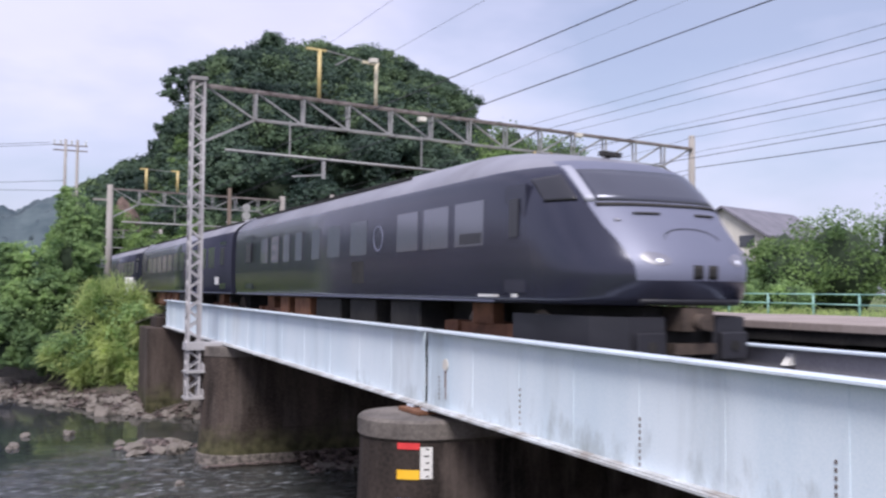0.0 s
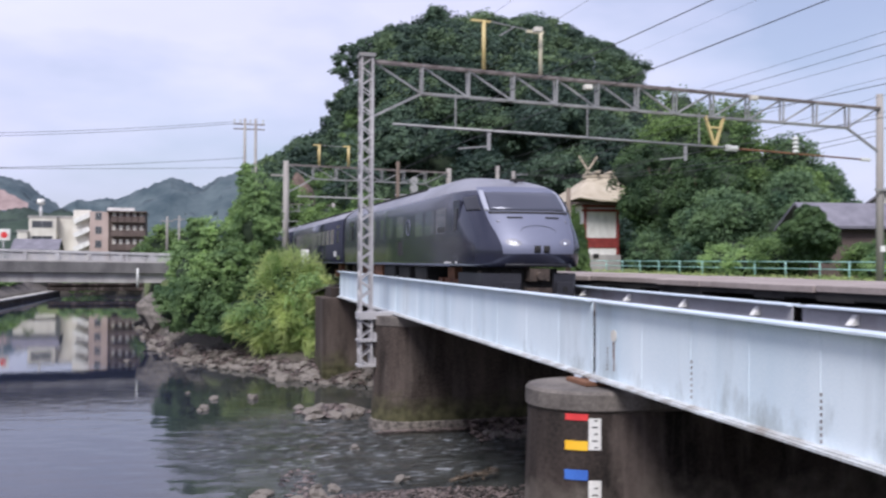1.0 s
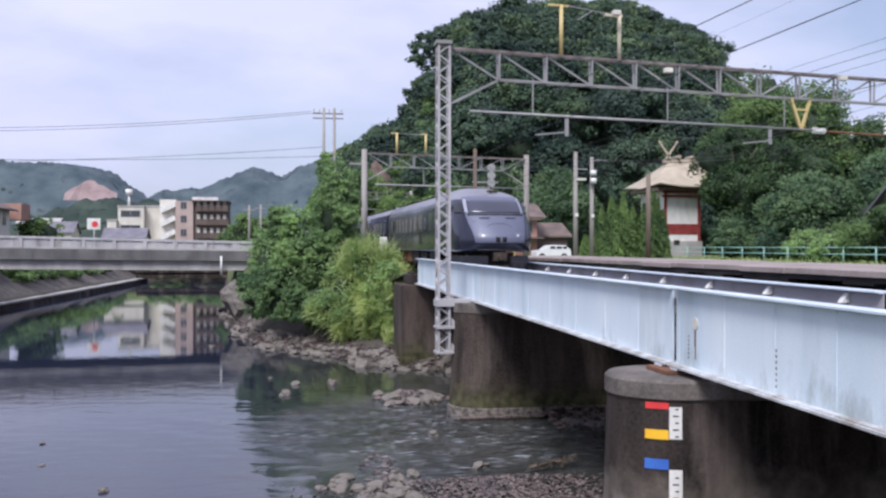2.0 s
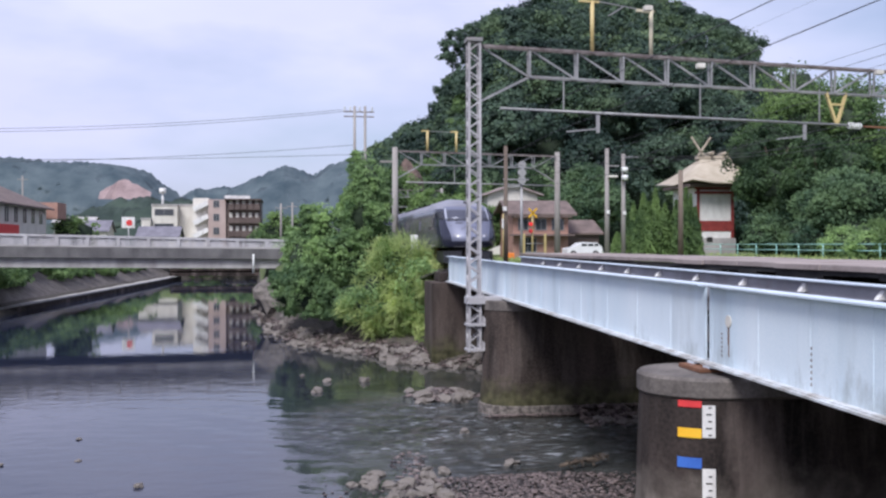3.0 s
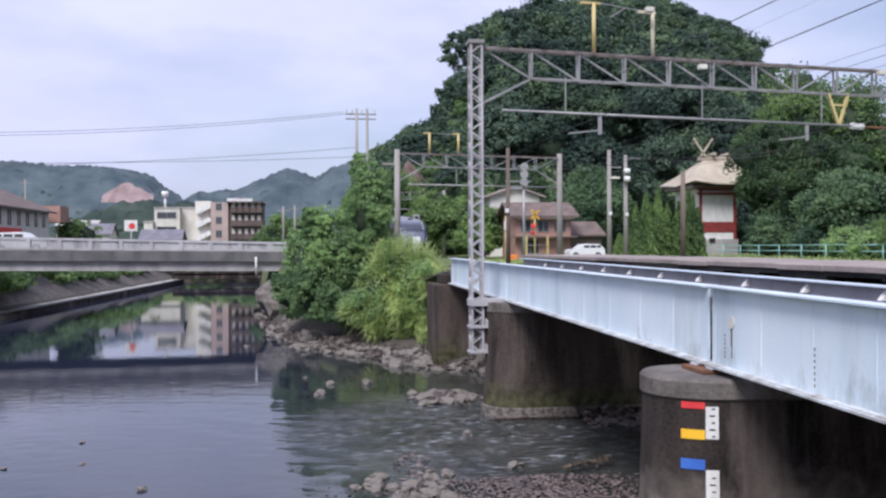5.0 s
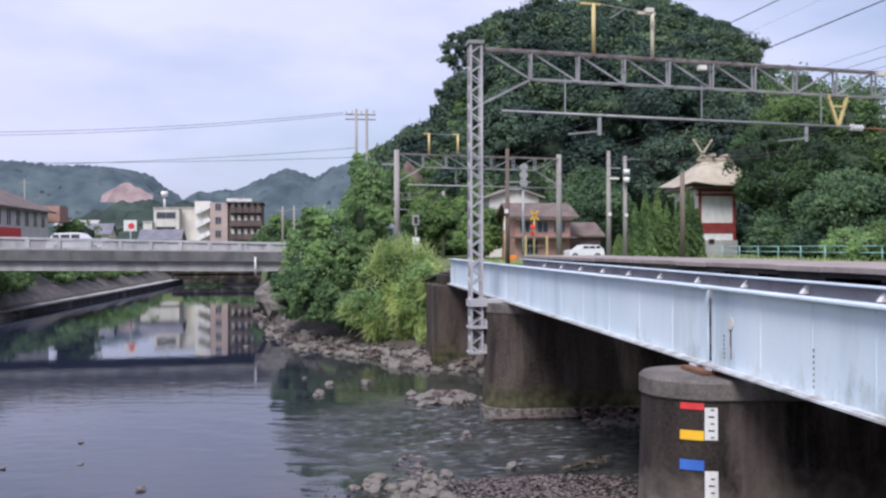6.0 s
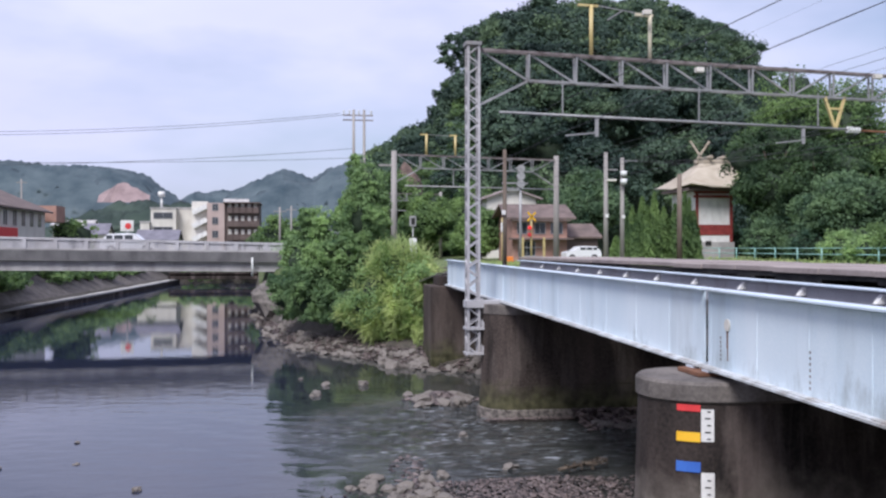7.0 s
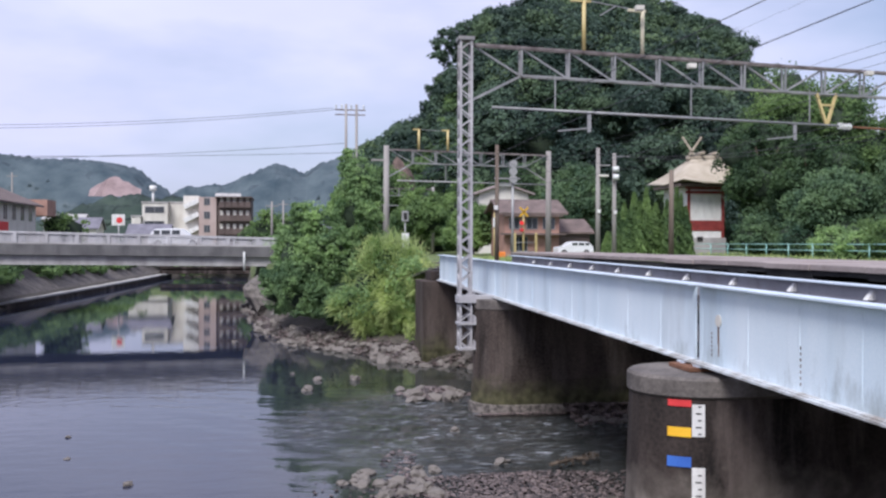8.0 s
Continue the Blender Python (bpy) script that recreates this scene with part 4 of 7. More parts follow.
def side_pane(car, name, side, y0, y1, z0, z1, mat, proud=0.006, label=""):
    bm = B()
    xa, xb = half_width(z0), half_width(z1)
    v = []
    for y in (y0, y1):
        for x, z in ((xa, z0), (xb, z1)):
            v.append(bm.verts.new((side * (x + proud), y, z)))
            v.append(bm.verts.new((side * (x - 0.03), y, z)))
    for f in ((0, 2, 6, 4), (1, 5, 7, 3), (0, 4, 5, 1), (2, 3, 7, 6), (0, 1, 3, 2), (4, 6, 7, 5)):
        bm.faces.new([v[i] for i in f])
    return part(name, bm, M[mat], car, label)


def underframe(car, length, front):
    rng = random.Random(5)
    y = 1.8 if not front else 6.3
    while y < length - 5.2:
        w = rng.uniform(0.9, 2.2)
        if not (front and y < 5) and not 1.0 < y < 4.5:
            for s in (-1, 1):
                bm = B()
                box(bm, s * 0.62, y, 0.38, s * 1.28, y + w * 0.82, 0.93)
                part("equipment_box", bm, M["rust"] if rng.random() < 0.3 else M["black"], car, bevel=0.03)
        y += w + rng.uniform(0.1, 0.5)
    bm = B()
    box(bm, -0.6, 1.0 if not front else 3.0, 0.5, 0.6, length - 0.6, 0.945)
    part("centre_sill", bm, M["black"], car)
    for yc in ((3.0 if not front else 4.2), length - 2.9):
        bm = B()
        for s in (-1, 1):
            box(bm, s * 0.86, yc - 1.5, 0.38, s * 1.06, yc + 1.5, 0.60)
            box(bm, s * 0.9, yc - 0.35, 0.60, s * 1.1, yc + 0.35, 0.92)
            for d in (-1.05, 1.05):
                box(bm, s * 0.86, yc + d - 0.2, 0.28, s * 1.12, yc + d + 0.2, 0.62)
        box(bm, -0.86, yc - 0.25, 0.4, 0.86, yc + 0.25, 0.62)
        bogie = part("bogie", bm, M["rust"], car, "brown dusty bogie")
        for d in (-1.05, 1.05):
            for s in (-1, 1):
                bm = B()
                tube(bm, (s * 0.50, yc + d, 0.43), (s * 0.63, yc + d, 0.43), 0.43, 0.41, 20)
                part("wheel", bm, M["rail"], bogie)


def coach_sides(car, length, first):
    for s in (-1, 1):
        if first:
            wins = [(3.5, 4.5), (4.75, 5.75), (6.0, 6.95), (8.55, 9.5), (10.2, 11.0), (11.6, 12.2), (13.0, 13.55), (14.1, 14.65), (15.1, 15.8), (16.2, 16.9)]
        else:
            wins = [(2.6 + 1.42 * i, 3.62 + 1.42 * i) for i in range(11)]
        for y0, y1 in wins:
            win = side_pane(car, "window", s, y0, y1, 1.82, 2.52, "train_glass", 0.008)
            if first and y0 < 3.6:
                side_pane(car, "blind_gap", s, y0 + 0.06, y1 - 0.2, 1.86, 2.02, "cab_glass", 0.014, "dark clear strip below the blind").parent = win
        for y0, y1 in ([(2.25, 2.85), (17.9, 18.8)] if first else [(0.9, 1.8), (18.4, 19.3)]):
            d = side_pane(car, "door", s, y0, y1, 1.10, 2.66, "train_dark", 0.012)
            pane = side_pane(car, "pane", s, y0 + 0.17, y1 - 0.17, 1.9, 2.45, "cab_glass", 0.018)
            pane.parent = d
        side_pane(car, "sill_strip", s, 3.2 if first else 0.1, length - 0.1, 0.955, 0.985, "train_silver", 0.012, "thin silver line along the sill")
        if first:
            for y0, y1, z0, z1 in ((3.05, 3.7, 1.03, 1.07), (2.5, 2.66, 1.03, 1.08)):
                side_pane(car, "lettering", s, y0, y1, z0, z1, "white", 0.010, "small white lettering too small to read")
            side_pane(car, "window", s, 8.7, 9.4, 1.25, 1.70, "black", 0.006, "dark louvre")
            bm = B()
            for i in range(24):
                a0, a1 = 2 * math.pi * i / 24, 2 * math.pi * (i + 1) / 24
                v = [bm.verts.new((s * 1.478, 7.9 + r * math.cos(a), 2.12 + 1.0 * r * math.sin(a))) for a in (a0, a1) for r in (0.21, 0.255)]
                w = [bm.verts.new((s * 1.45, p.co.y, p.co.z)) for p in v]
                bm.faces.new((v[0], v[1], v[3], v[2]))
                bm.faces.new((v[1], w[1], w[3], v[3]))
                bm.faces.new((v[0], v[2], w[2], w[0]))
            part("emblem", bm, M["train_silver"], car, "pale ring emblem")
        else:
            side_pane(car, "lettering", s, 1.9, 2.5, 1.25, 1.5, "white", 0.010, "pale lettering too small to read")


def roof_gear(car, length, first):
    for s in (-1, 1):
        bm = B()
        y0 = 7.5 if first else 0.6
        bar(bm, (s * 0.95, y0, 3.30), (s * 0.95, length - 0.5, 3.30), 0.05, 0.05)
        part("roof_gutter", bm, M["black"], car)


def build_lead_car():
    L = 20.0
    car = empty("train_car", "gunmetal grey express train end car with a sloped silver nose", "train", "cars of the express train")
    cab_shell(car, L)
    part("windscreen", nose_patch(-0.43, 0.43, 2.34, 2.83, 0.008, 24, 5, 2.34, 2.83), M["screen_glass"], car, "wide dark wrap-round windscreen")
    part("wiper_cowl", nose_patch(-0.45, 0.45, 2.27, 2.315, 0.02, 20, 1), M["black"], car, "black strip below the windscreen")
    for s in (-1, 1):
        # Strip that paints the highlight along the windscreen pillar.
        part("pillar", nose_patch(s * 0.435, s * 0.51, 2.33, 2.90, 0.010, 6, 6), M["pillar_highlight"], car, "silver windscreen pillar with its highlight painted on")
        part("cab_window", nose_patch(s * 0.56, s * 0.80, 2.36, 2.76, 0.016, 14, 8, 2.36, 2.72), M["cab_glass"], car, "dark side window of the cab")
        lamp = part("headlight_cover", nose_oval(s * 0.25, 1.55, 0.085, 0.085, 0.008, s * 0.25), M["lamp_glass"], car, "oval glass headlight cover")
        part("headlight", nose_oval(s * 0.232, 1.525, 0.018, 0.026, 0.020, 0.0, 12), M["lamp"], lamp, "lit white headlight")
        part("nose_vent", nose_patch(s * 0.008, s * 0.055, 1.29, 1.47, 0.010, 3, 3), M["black"], car, "square black nose opening")
        part("wiper", nose_patch(s * 0.08, s * 0.24, 2.15, 2.18, 0.022, 6, 1), M["black"], car)
        part("nose_number", nose_patch(s * 0.34, s * 0.38, 2.05, 2.09, 0.008, 2, 1), M["train_roof"], car, "small pale marks")
    part("nose_crease", nose_arch(0.15, 1.80, 0.15, 0.014, 0.008), M["train_skirt"], car, "thin arched crease")
    bm = nose_patch(-0.34, 0.34, 0.955, 1.03, 0.012, 20, 2)
    part("bumper", bm, M["train_skirt"], car, "dark lower nose band")
    for s in (-1, 1):
        bm = B()
        pts = [(s * 0.42, 0.45), (s * 0.95, 0.50), (s * 1.22, 1.0), (s * 1.28, 2.9)]
        for (x0, y0), (x1, y1) in zip(pts, pts[1:]):
            v = [bm.verts.new(p) for p in ((x0, y0, 0.22), (x1, y1, 0.22), (x1, y1, 0.80), (x0, y0, 0.80), (x0 - s * 0.03, y0 + 0.05, 0.22), (x1 - s * 0.03, y1 + 0.05, 0.22), (x1 - s * 0.03, y1 + 0.05, 0.80), (x0 - s * 0.03, y0 + 0.05, 0.80))]
            for f in ((0, 1, 2, 3), (7, 6, 5, 4), (0, 4, 5, 1), (2, 6, 7, 3), (0, 3, 7, 4), (1, 5, 6, 2)):
                bm.faces.new([v[i] for i in f])
        sk = part("skirt", bm, M["train_skirt"], car, "dark grey snow skirt")
        bm = B()
        box(bm, s * 0.46, 0.37, 0.24, s * 0.90, 0.43, 0.60)
        part("step_plate", bm, M["train_skirt"], car, "grey step plate", bevel=0.015)
        bm = B()
        tube(bm, (s * 0.68, 0.355, 0.42), (s * 0.68, 0.40, 0.42), 0.07, 0.07, 12)
        part("step_hole", bm, M["black"], sk, "round dark hole")
    bm = B()
    box(bm, -0.25, 0.3, 0.62, 0.25, 1.4, 0.92)
    tube(bm, (0, 0.16, 0.74), (0, 0.45, 0.74), 0.10, 0.12, 12)
    box(bm, -0.34, 0.35, 0.32, 0.34, 0.5, 0.46)
    part("coupler", bm, M["iron"], car, "grimy brown coupler")
    bm = B()
    box(bm, -0.6, 0.7, 0.3, 0.6, 3.0, 0.92)
    part("coupler_pocket", bm, M["black"], car, "black coupler pocket")
    bm = B()
    tube(bm, (0.2, 2.6, 3.05), (0.2, 2.6, 3.24), 0.05, 0.05, 8)
    bar(bm, (0.05, 2.55, 3.23), (0.45, 2.65, 3.23), 0.12, 0.07)
    part("antenna", bm, M["black"], car, "black roof antenna")
    coach_sides(car, L, True)
    underframe(car, L, True)
    roof_gear(car, L, True)
    return car


def build_coach():
    L = 20.0
    car = empty("train_car", "gunmetal grey express train coach with dark windows", "train", "cars of the express train")
    coach_shell(car, L)
    bm = B()
    box(bm, -1.2, -0.54, 1.0, 1.2, 0.0, 3.1)
    part("gangway", bm, M["black"], car, "black folding gangway", bevel=0.04)
    coach_sides(car, L, False)
    underframe(car, L, False)
    roof_gear(car, L, False)
    return car


lead = build_lead_car()
coach = build_coach()
train_cars = [lead, coach] + [copy_thing(coach, pose(8.25, 9.4 + CAR_PITCH * k, RAIL)) for k in (2, 3)]

# ---------------------------------------------------------------- catenary gantries


def lattice_mast(g, x, y, z0, z1, w):
    """Four angles laced with zigzag flats."""
    for sx in (-1, 1):
        for sy in (-1, 1):
            bm = B()
            box(bm, x + sx * w / 2, y + sy * w / 2, z0, x + sx * (w / 2 - 0.075), y + sy * (w / 2 - 0.014), z1)
            box(bm, x + sx * w / 2, y + sy * (w / 2 - 0.015), z0, x + sx * (w / 2 - 0.014), y + sy * (w / 2 - 0.075), z1)
            part("leg", bm, M["mast"], g)
    n = int((z1 - z0) / 0.30)
    h = (z1 - z0) / n
    for i in range(n):
        a, b = (-1, 1) if i % 2 else (1, -1)
        bm = B()
        for s in (-1, 1):
            bar(bm, (x + a * w / 2, y + s * (w / 2 - 0.02), z0 + i * h), (x + b * w / 2, y + s * (w / 2 - 0.02), z0 + (i + 1) * h), 0.012, 0.045)
            bar(bm, (x + s * (w / 2 - 0.02), y + a * w / 2, z0 + i * h), (x + s * (w / 2 - 0.02), y + b * w / 2, z0 + (i + 1) * h), 0.045, 0.012)
        part("lacing", bm, M["mast"], g)


def truss(g, a, b, depth, bays, width, mat, knee):
    """A box truss between two mast heads; the bottom chord is held by knee braces."""
    a, b = Vector(a), Vector(b)
    along = (b - a).normalized()
    n = Vector((-along.y, along.x, 0)).normalized() * (width / 2)
    down = Vector((0, 0, -depth))
    L = (b - a).length
    step = L / bays
    P = lambda i: a + along * (step * i)
    for s in (-1, 1):
        bm = B()
        bar(bm, a + n * s, b + n * s, 0.09, 0.075)
        part("top_chord", bm, M["old_steel"], g, "rust-streaked top chord")
        bm = B()
        bar(bm, P(1) + n * s + down, P(bays - 1) + n * s + down, 0.075, 0.06)
        part("bottom_chord", bm, mat, g)
    for i in range(1, bays):
        bm = B()
        for s in (-1, 1):
            bar(bm, P(i) + n * s, P(i) + n * s * 0.75 + down, 0.06, 0.05)
        bar(bm, P(i) - n + down, P(i) + n + down, 0.05, 0.05)
        part("post", bm, mat, g)
    half = bays // 2 + 1
    for i in range(bays):
        bm = B()
        for s in (-1, 1):
            if i < half and i + 1 < bays:
                p, q = P(i), P(i + 1) + down
            else:
                p, q = P(i) + down, P(i + 1)
            if s > 0:
                bar(bm, p, q, 0.05, 0.06)
        part("diagonal", bm, mat, g)
    for end, inner in ((a, P(1)), (b, P(bays - 1))):
        bm = B()
        bar(bm, inner + down, Vector((end.x, end.y, end.z - depth - knee)), 0.08, 0.08)
        part("knee_brace", bm, mat, g)


def insulator(g, p0, p1, r=0.09, n=4):
    bm = B()
    p0, p1 = Vector(p0), Vector(p1)
    tube(bm, p0, p1, r * 0.45, None, 8)
    for i in range(n):
        c = p0.lerp(p1, (i + 0.5) / n)
        d = (p1 - p0) / n * 0.28
        tube(bm, c - d, c + d, r, r * 0.8, 12)
    part("insulator", bm, M["porcelain"], g, "ribbed white porcelain insulator")


def gantry_line(x):
    return 29.5 + (x - 5.55) * 0.126


def build_gantry_near():
    g = empty("catenary_gantry", "galvanised lattice gantry with a steel truss over the tracks", "gantry", "catenary gantries")
    lattice_mast(g, 5.55, 29.5, 1.90, 11.70, 0.42)
    bm = B()
    box(bm, 5.29, 29.24, 11.70, 5.81, 29.76, 11.82)
    part("cap", bm, M["galv"], g, bevel=0.01)
    for z, x1 in ((3.42, 6.9), (2.72, 6.45), (1.93, 6.3)):
        bm = B()
        box(bm, 5.30, 29.2, z, x1, 29.8, z + (0.22 if z > 3 else 0.07))
        for y in (29.23, 29.74):
            v = [bm.verts.new(p) for p in ((5.78, y, z + 0.05), (6.05, y, z + 0.05), (5.78, y, z + 0.34), (5.78, y + 0.02, z + 0.05), (6.05, y + 0.02, z + 0.05), (5.78, y + 0.02, z + 0.34))]
            for f in ((0, 1, 2), (5, 4, 3), (0, 3, 4, 1), (1, 4, 5, 2), (2, 5, 3, 0)):
                bm.faces.new([v[i] for i in f])
        part("pier_bracket", bm, M["mast"], g, "flat steel bracket to the pier")
    bm = B()
    tube(bm, (27.2, gantry_line(27.2), 3.9), (27.2, gantry_line(27.2), 12.1), 0.16, 0.14, 14)
    part("pole", bm, M["pole"], g, "plain grey end pole")
    bm = B()
    bar(bm, (26.8, gantry_line(27.2) - 0.2, 8.2), (27.6, gantry_line(27.2) - 0.2, 8.2), 0.07, 0.07)
    part("cross_arm", bm, M["galv"], g)
    bm = B()
    box(bm, 27.08, gantry_line(27.2) - 0.2, 5.7, 27.32, gantry_line(27.2) - 0.165, 5.95)
    part("tag", bm, M["white"], g, "small white tag")
    truss(g, (5.77, 29.53, 11.60), (27.1, gantry_line(27.1), 11.52), 0.90, 13, 0.22, M["galv"], 0.85)
    # feeder pipe below the truss
    P = lambda x, z, d=0.0: (x, gantry_line(x) - d, z)
    bm = B()
    tube(bm, P(6.4, 9.62, 0.2), P(19.4, 9.52, 0.2), 0.045, 0.045, 8)
    part("support_pipe", bm, M["galv"], g, "thin grey pipe below the truss")
    bm = B()
    tube(bm, P(19.9, 9.5, 0.2), P(26.0, 9.38, 0.2), 0.035, 0.035, 8)
    part("support_pipe", bm, M["rust"], g, "rusty brown pipe")
    insulator(g, P(19.4, 9.52, 0.2), P(19.95, 9.5, 0.2), 0.12, 4)
    insulator(g, P(26.0, 9.38, 0.2), P(26.5, 9.38, 0.2), 0.08, 4)
    insulator(g, P(22.7, 9.45, 0.2), P(22.7, 10.1, 0.2), 0.13, 4)
    for x in (8.55, 13.5, 18.2):
        bm = B()
        bar(bm, P(x, 9.6, 0.2), P(x, 10.75, 0.2), 0.035, 0.035)
        part("hanger", bm, M["galv"], g)
    for x in (9.75, 17.6):
        bm = B()
        v0 = P(x, 9.58, 0.2)
        bar(bm, v0, P(x, 8.95, 0.2), 0.12, 0.05)
        bar(bm, P(x, 9.08, 0.2), P(x - 1.1, 8.95, 0.2), 0.05, 0.05)
        part("steady_arm", bm, M["galv"], g)
    for s in (-1, 1):
        bm = B()
        bar(bm, P(18.95 + s * 0.42, 10.68, 0.1), P(18.95, 9.5, 0.15), 0.09, 0.09)
        part("yellow_strut", bm, M["yellow"], g, "yellow painted steel strut")
    bm = B()
    bar(bm, P(18.7, 10.25, 0.12), P(19.2, 10.25, 0.12), 0.07, 0.07)
    part("yellow_strut", bm, M["yellow"], g, "yellow painted steel strut")
    bm = B()
    tube(bm, P(9.62, 11.6), P(9.62, 13.30), 0.07, 0.07, 8)
    bar(bm, P(9.15, 13.28), P(9.85, 13.28), 0.09, 0.07)
    part("yellow_post", bm, M["yellow"], g, "yellow post on the truss")
    bm = B()
    tube(bm, P(11.75, 11.6), P(11.75, 13.12), 0.07, 0.07, 8)
    bar(bm, P(11.2, 13.1), P(11.85, 13.1), 0.10, 0.09)
    part("beige_post", bm, M["beige"], g, "beige post on the truss")
    bm = B()
    bar(bm, P(9.85, 13.30), P(11.3, 13.14), 0.035, 0.03)
    bar(bm, P(10.2, 12.85), P(10.75, 13.2), 0.04, 0.04)
    part("cross_arm", bm, M["galv"], g)
    for x, z in ((11.5, 13.02), (13.45, 11.22), (20.6, 11.35)):
        bm = B()
        box(bm, x - 0.14, gantry_line(x) - 0.45, z, x + 0.14, gantry_line(x) - 0.24, z + 0.16)
        part("lamp_box", bm, M["plaster"], g, "small cream box", bevel=0.015)


def build_gantry_far(name, y, x0, x1, top, posts, label, second):
    g = empty("catenary_gantry", label, "gantry", "catenary gantries")
    skew = lambda x: y + (x - x0) * 0.15
    for x in (x0, x1):
        bm = B()
        tube(bm, (x, skew(x), 3.8), (x, skew(x), top + 0.1), 0.22, 0.18, 12)
        part("pole", bm, M["pole"], g)
    truss(g, (x0 + 0.2, skew(x0), top - 0.15), (x1 - 0.2, skew(x1), top - 0.2), 0.85, 7, 0.4, M["galv"], 0.9)
    bm = B()
    tube(bm, (x0 + 0.7, skew(x0) - 0.2, top - 2.2), (x1 - 0.3, skew(x1) - 0.2, top - 2.25), 0.05, 0.05, 8)
    part("support_pipe", bm, M["galv"], g)
    for x in (x0 + 0.35 * (x1 - x0), x0 + 0.75 * (x1 - x0)):
        bm = B()
        bar(bm, (x, skew(x) - 0.2, top - 2.2), (x, skew(x) - 0.2, top - 1.0), 0.05, 0.05)
        part("hanger", bm, M["galv"], g)
    for x in posts:
        bm = B()
        tube(bm, (x, skew(x), top - 0.15), (x, skew(x), top + 1.25), 0.08, 0.08, 8)
        bar(bm, (x - 0.4, skew(x), top + 1.25), (x + 0.1, skew(x), top + 1.25), 0.1, 0.09)
        part("yellow_post", bm, M["yellow"], g, "yellow post on the truss")
    if second:
        bm = B()
        bar(bm, (x0 - 1.0, skew(x0), top - 0.85), (x0, skew(x0), top - 0.85), 0.12, 0.12)
        part("side_arm", bm, M["pole"], g)
        bm = B()
        bar(bm, (posts[0], skew(posts[0]), top + 1.25), (posts[1] - 0.4, skew(posts[1]), top + 1.22), 0.03, 0.03)
        part("cross_arm", bm, M["galv"], g)


build_gantry_near()
build_gantry_far("gantry_middle", 62, 6.4, 17.9, 11.6, (8.6, 10.6), "weathered grey gantry with concrete poles over the tracks", True)
build_gantry_far("gantry_back", 112, 7.6, 17.4, 12.0, (), "small distant grey gantry over the tracks", False)


def build_wires():
    runs = [("catenary_wire", [((8.35, -40, 9.3), (8.35, 30.0, 8.98), 0.3), ((8.35, 30, 8.98), (8.25, 62.4, 9.0), 0.15), ((8.25, 62.4, 9.0), (7.5, 112, 9.2), 0.15)], 0.010),
            ("catenary_wire", [((8.35, -40, 10.4), (8.35, 30.0, 10.0), 0.7), ((8.35, 30, 10.0), (8.25, 62.4, 9.9), 0.6), ((8.25, 62.4, 9.9), (7.5, 112, 10), 0.6)], 0.012),
            ("catenary_wire", [((17.0, -40, 9.3), (16.6, 30.7, 8.98), 0.3), ((16.6, 30.7, 8.98), (14.5, 63.4, 9.0), 0.15)], 0.010),
            ("catenary_wire", [((17.2, -40, 10.4), (17.0, 30.7, 10.1), 0.7), ((17.0, 30.7, 10.1), (14.5, 63.4, 10.0), 0.6)], 0.012)]
    for x, z in ((9.7, 13.35), (11.8, 13.25)):
        runs.append(("feeder_wire", [((x, -40, z + 0.3), (x, 30.1, z), 0.3), ((x, 30.1, z), (x - 1.1, 62.5, 12.85), 0.4)], 0.008))
    for x, z, r in ((15.72, 12.83, 0.006), (16.08, 12.19, 0.006), (18.65, 11.75, 0.011), (19.41, 11.65, 0.015), (20.19, 11.55, 0.012), (24.5, 12.0, 0.012), (26.3, 11.8, 0.012), (26.9, 11.3, 0.012)):
        runs.append(("feeder_wire", [((x, -40, z + 0.2), (x, 31, z), 0.25), ((x, 31, z), (x - 3.0, 64, z - 0.8), 0.5)], r * 0.72))
    runs.append(("feeder_wire", [((30, -40, 11.6), (27.3, 32.2, 10.7), 0.5)], 0.02))
    runs.append(("feeder_wire", [((19.6, 58, 11.0), (27, 32.2, 10.6), 0.8)], 0.014))
    runs.append(("feeder_wire", [((20.7, 58, 10.9), (27.0, 32.2, 10.4), 0.8)], 0.014))
    runs.append(("feeder_wire", [((19.56, 58, 10.6), (17.8, 64, 10.6), 0.1), ((17.8, 64, 10.6), (10.45, 47, 9.8), 0.4)], 0.012))
    for name, spans, r in runs:
        bm = B()
        for a, b, s in spans:
            wire(bm, a, b, s, r * 0.85, 18, 4)
        thing(name, bm, M["cable"], "thin dark overhead wire hung from the gantries", "overhead wire", "overhead wires", kind="structure")


build_wires()

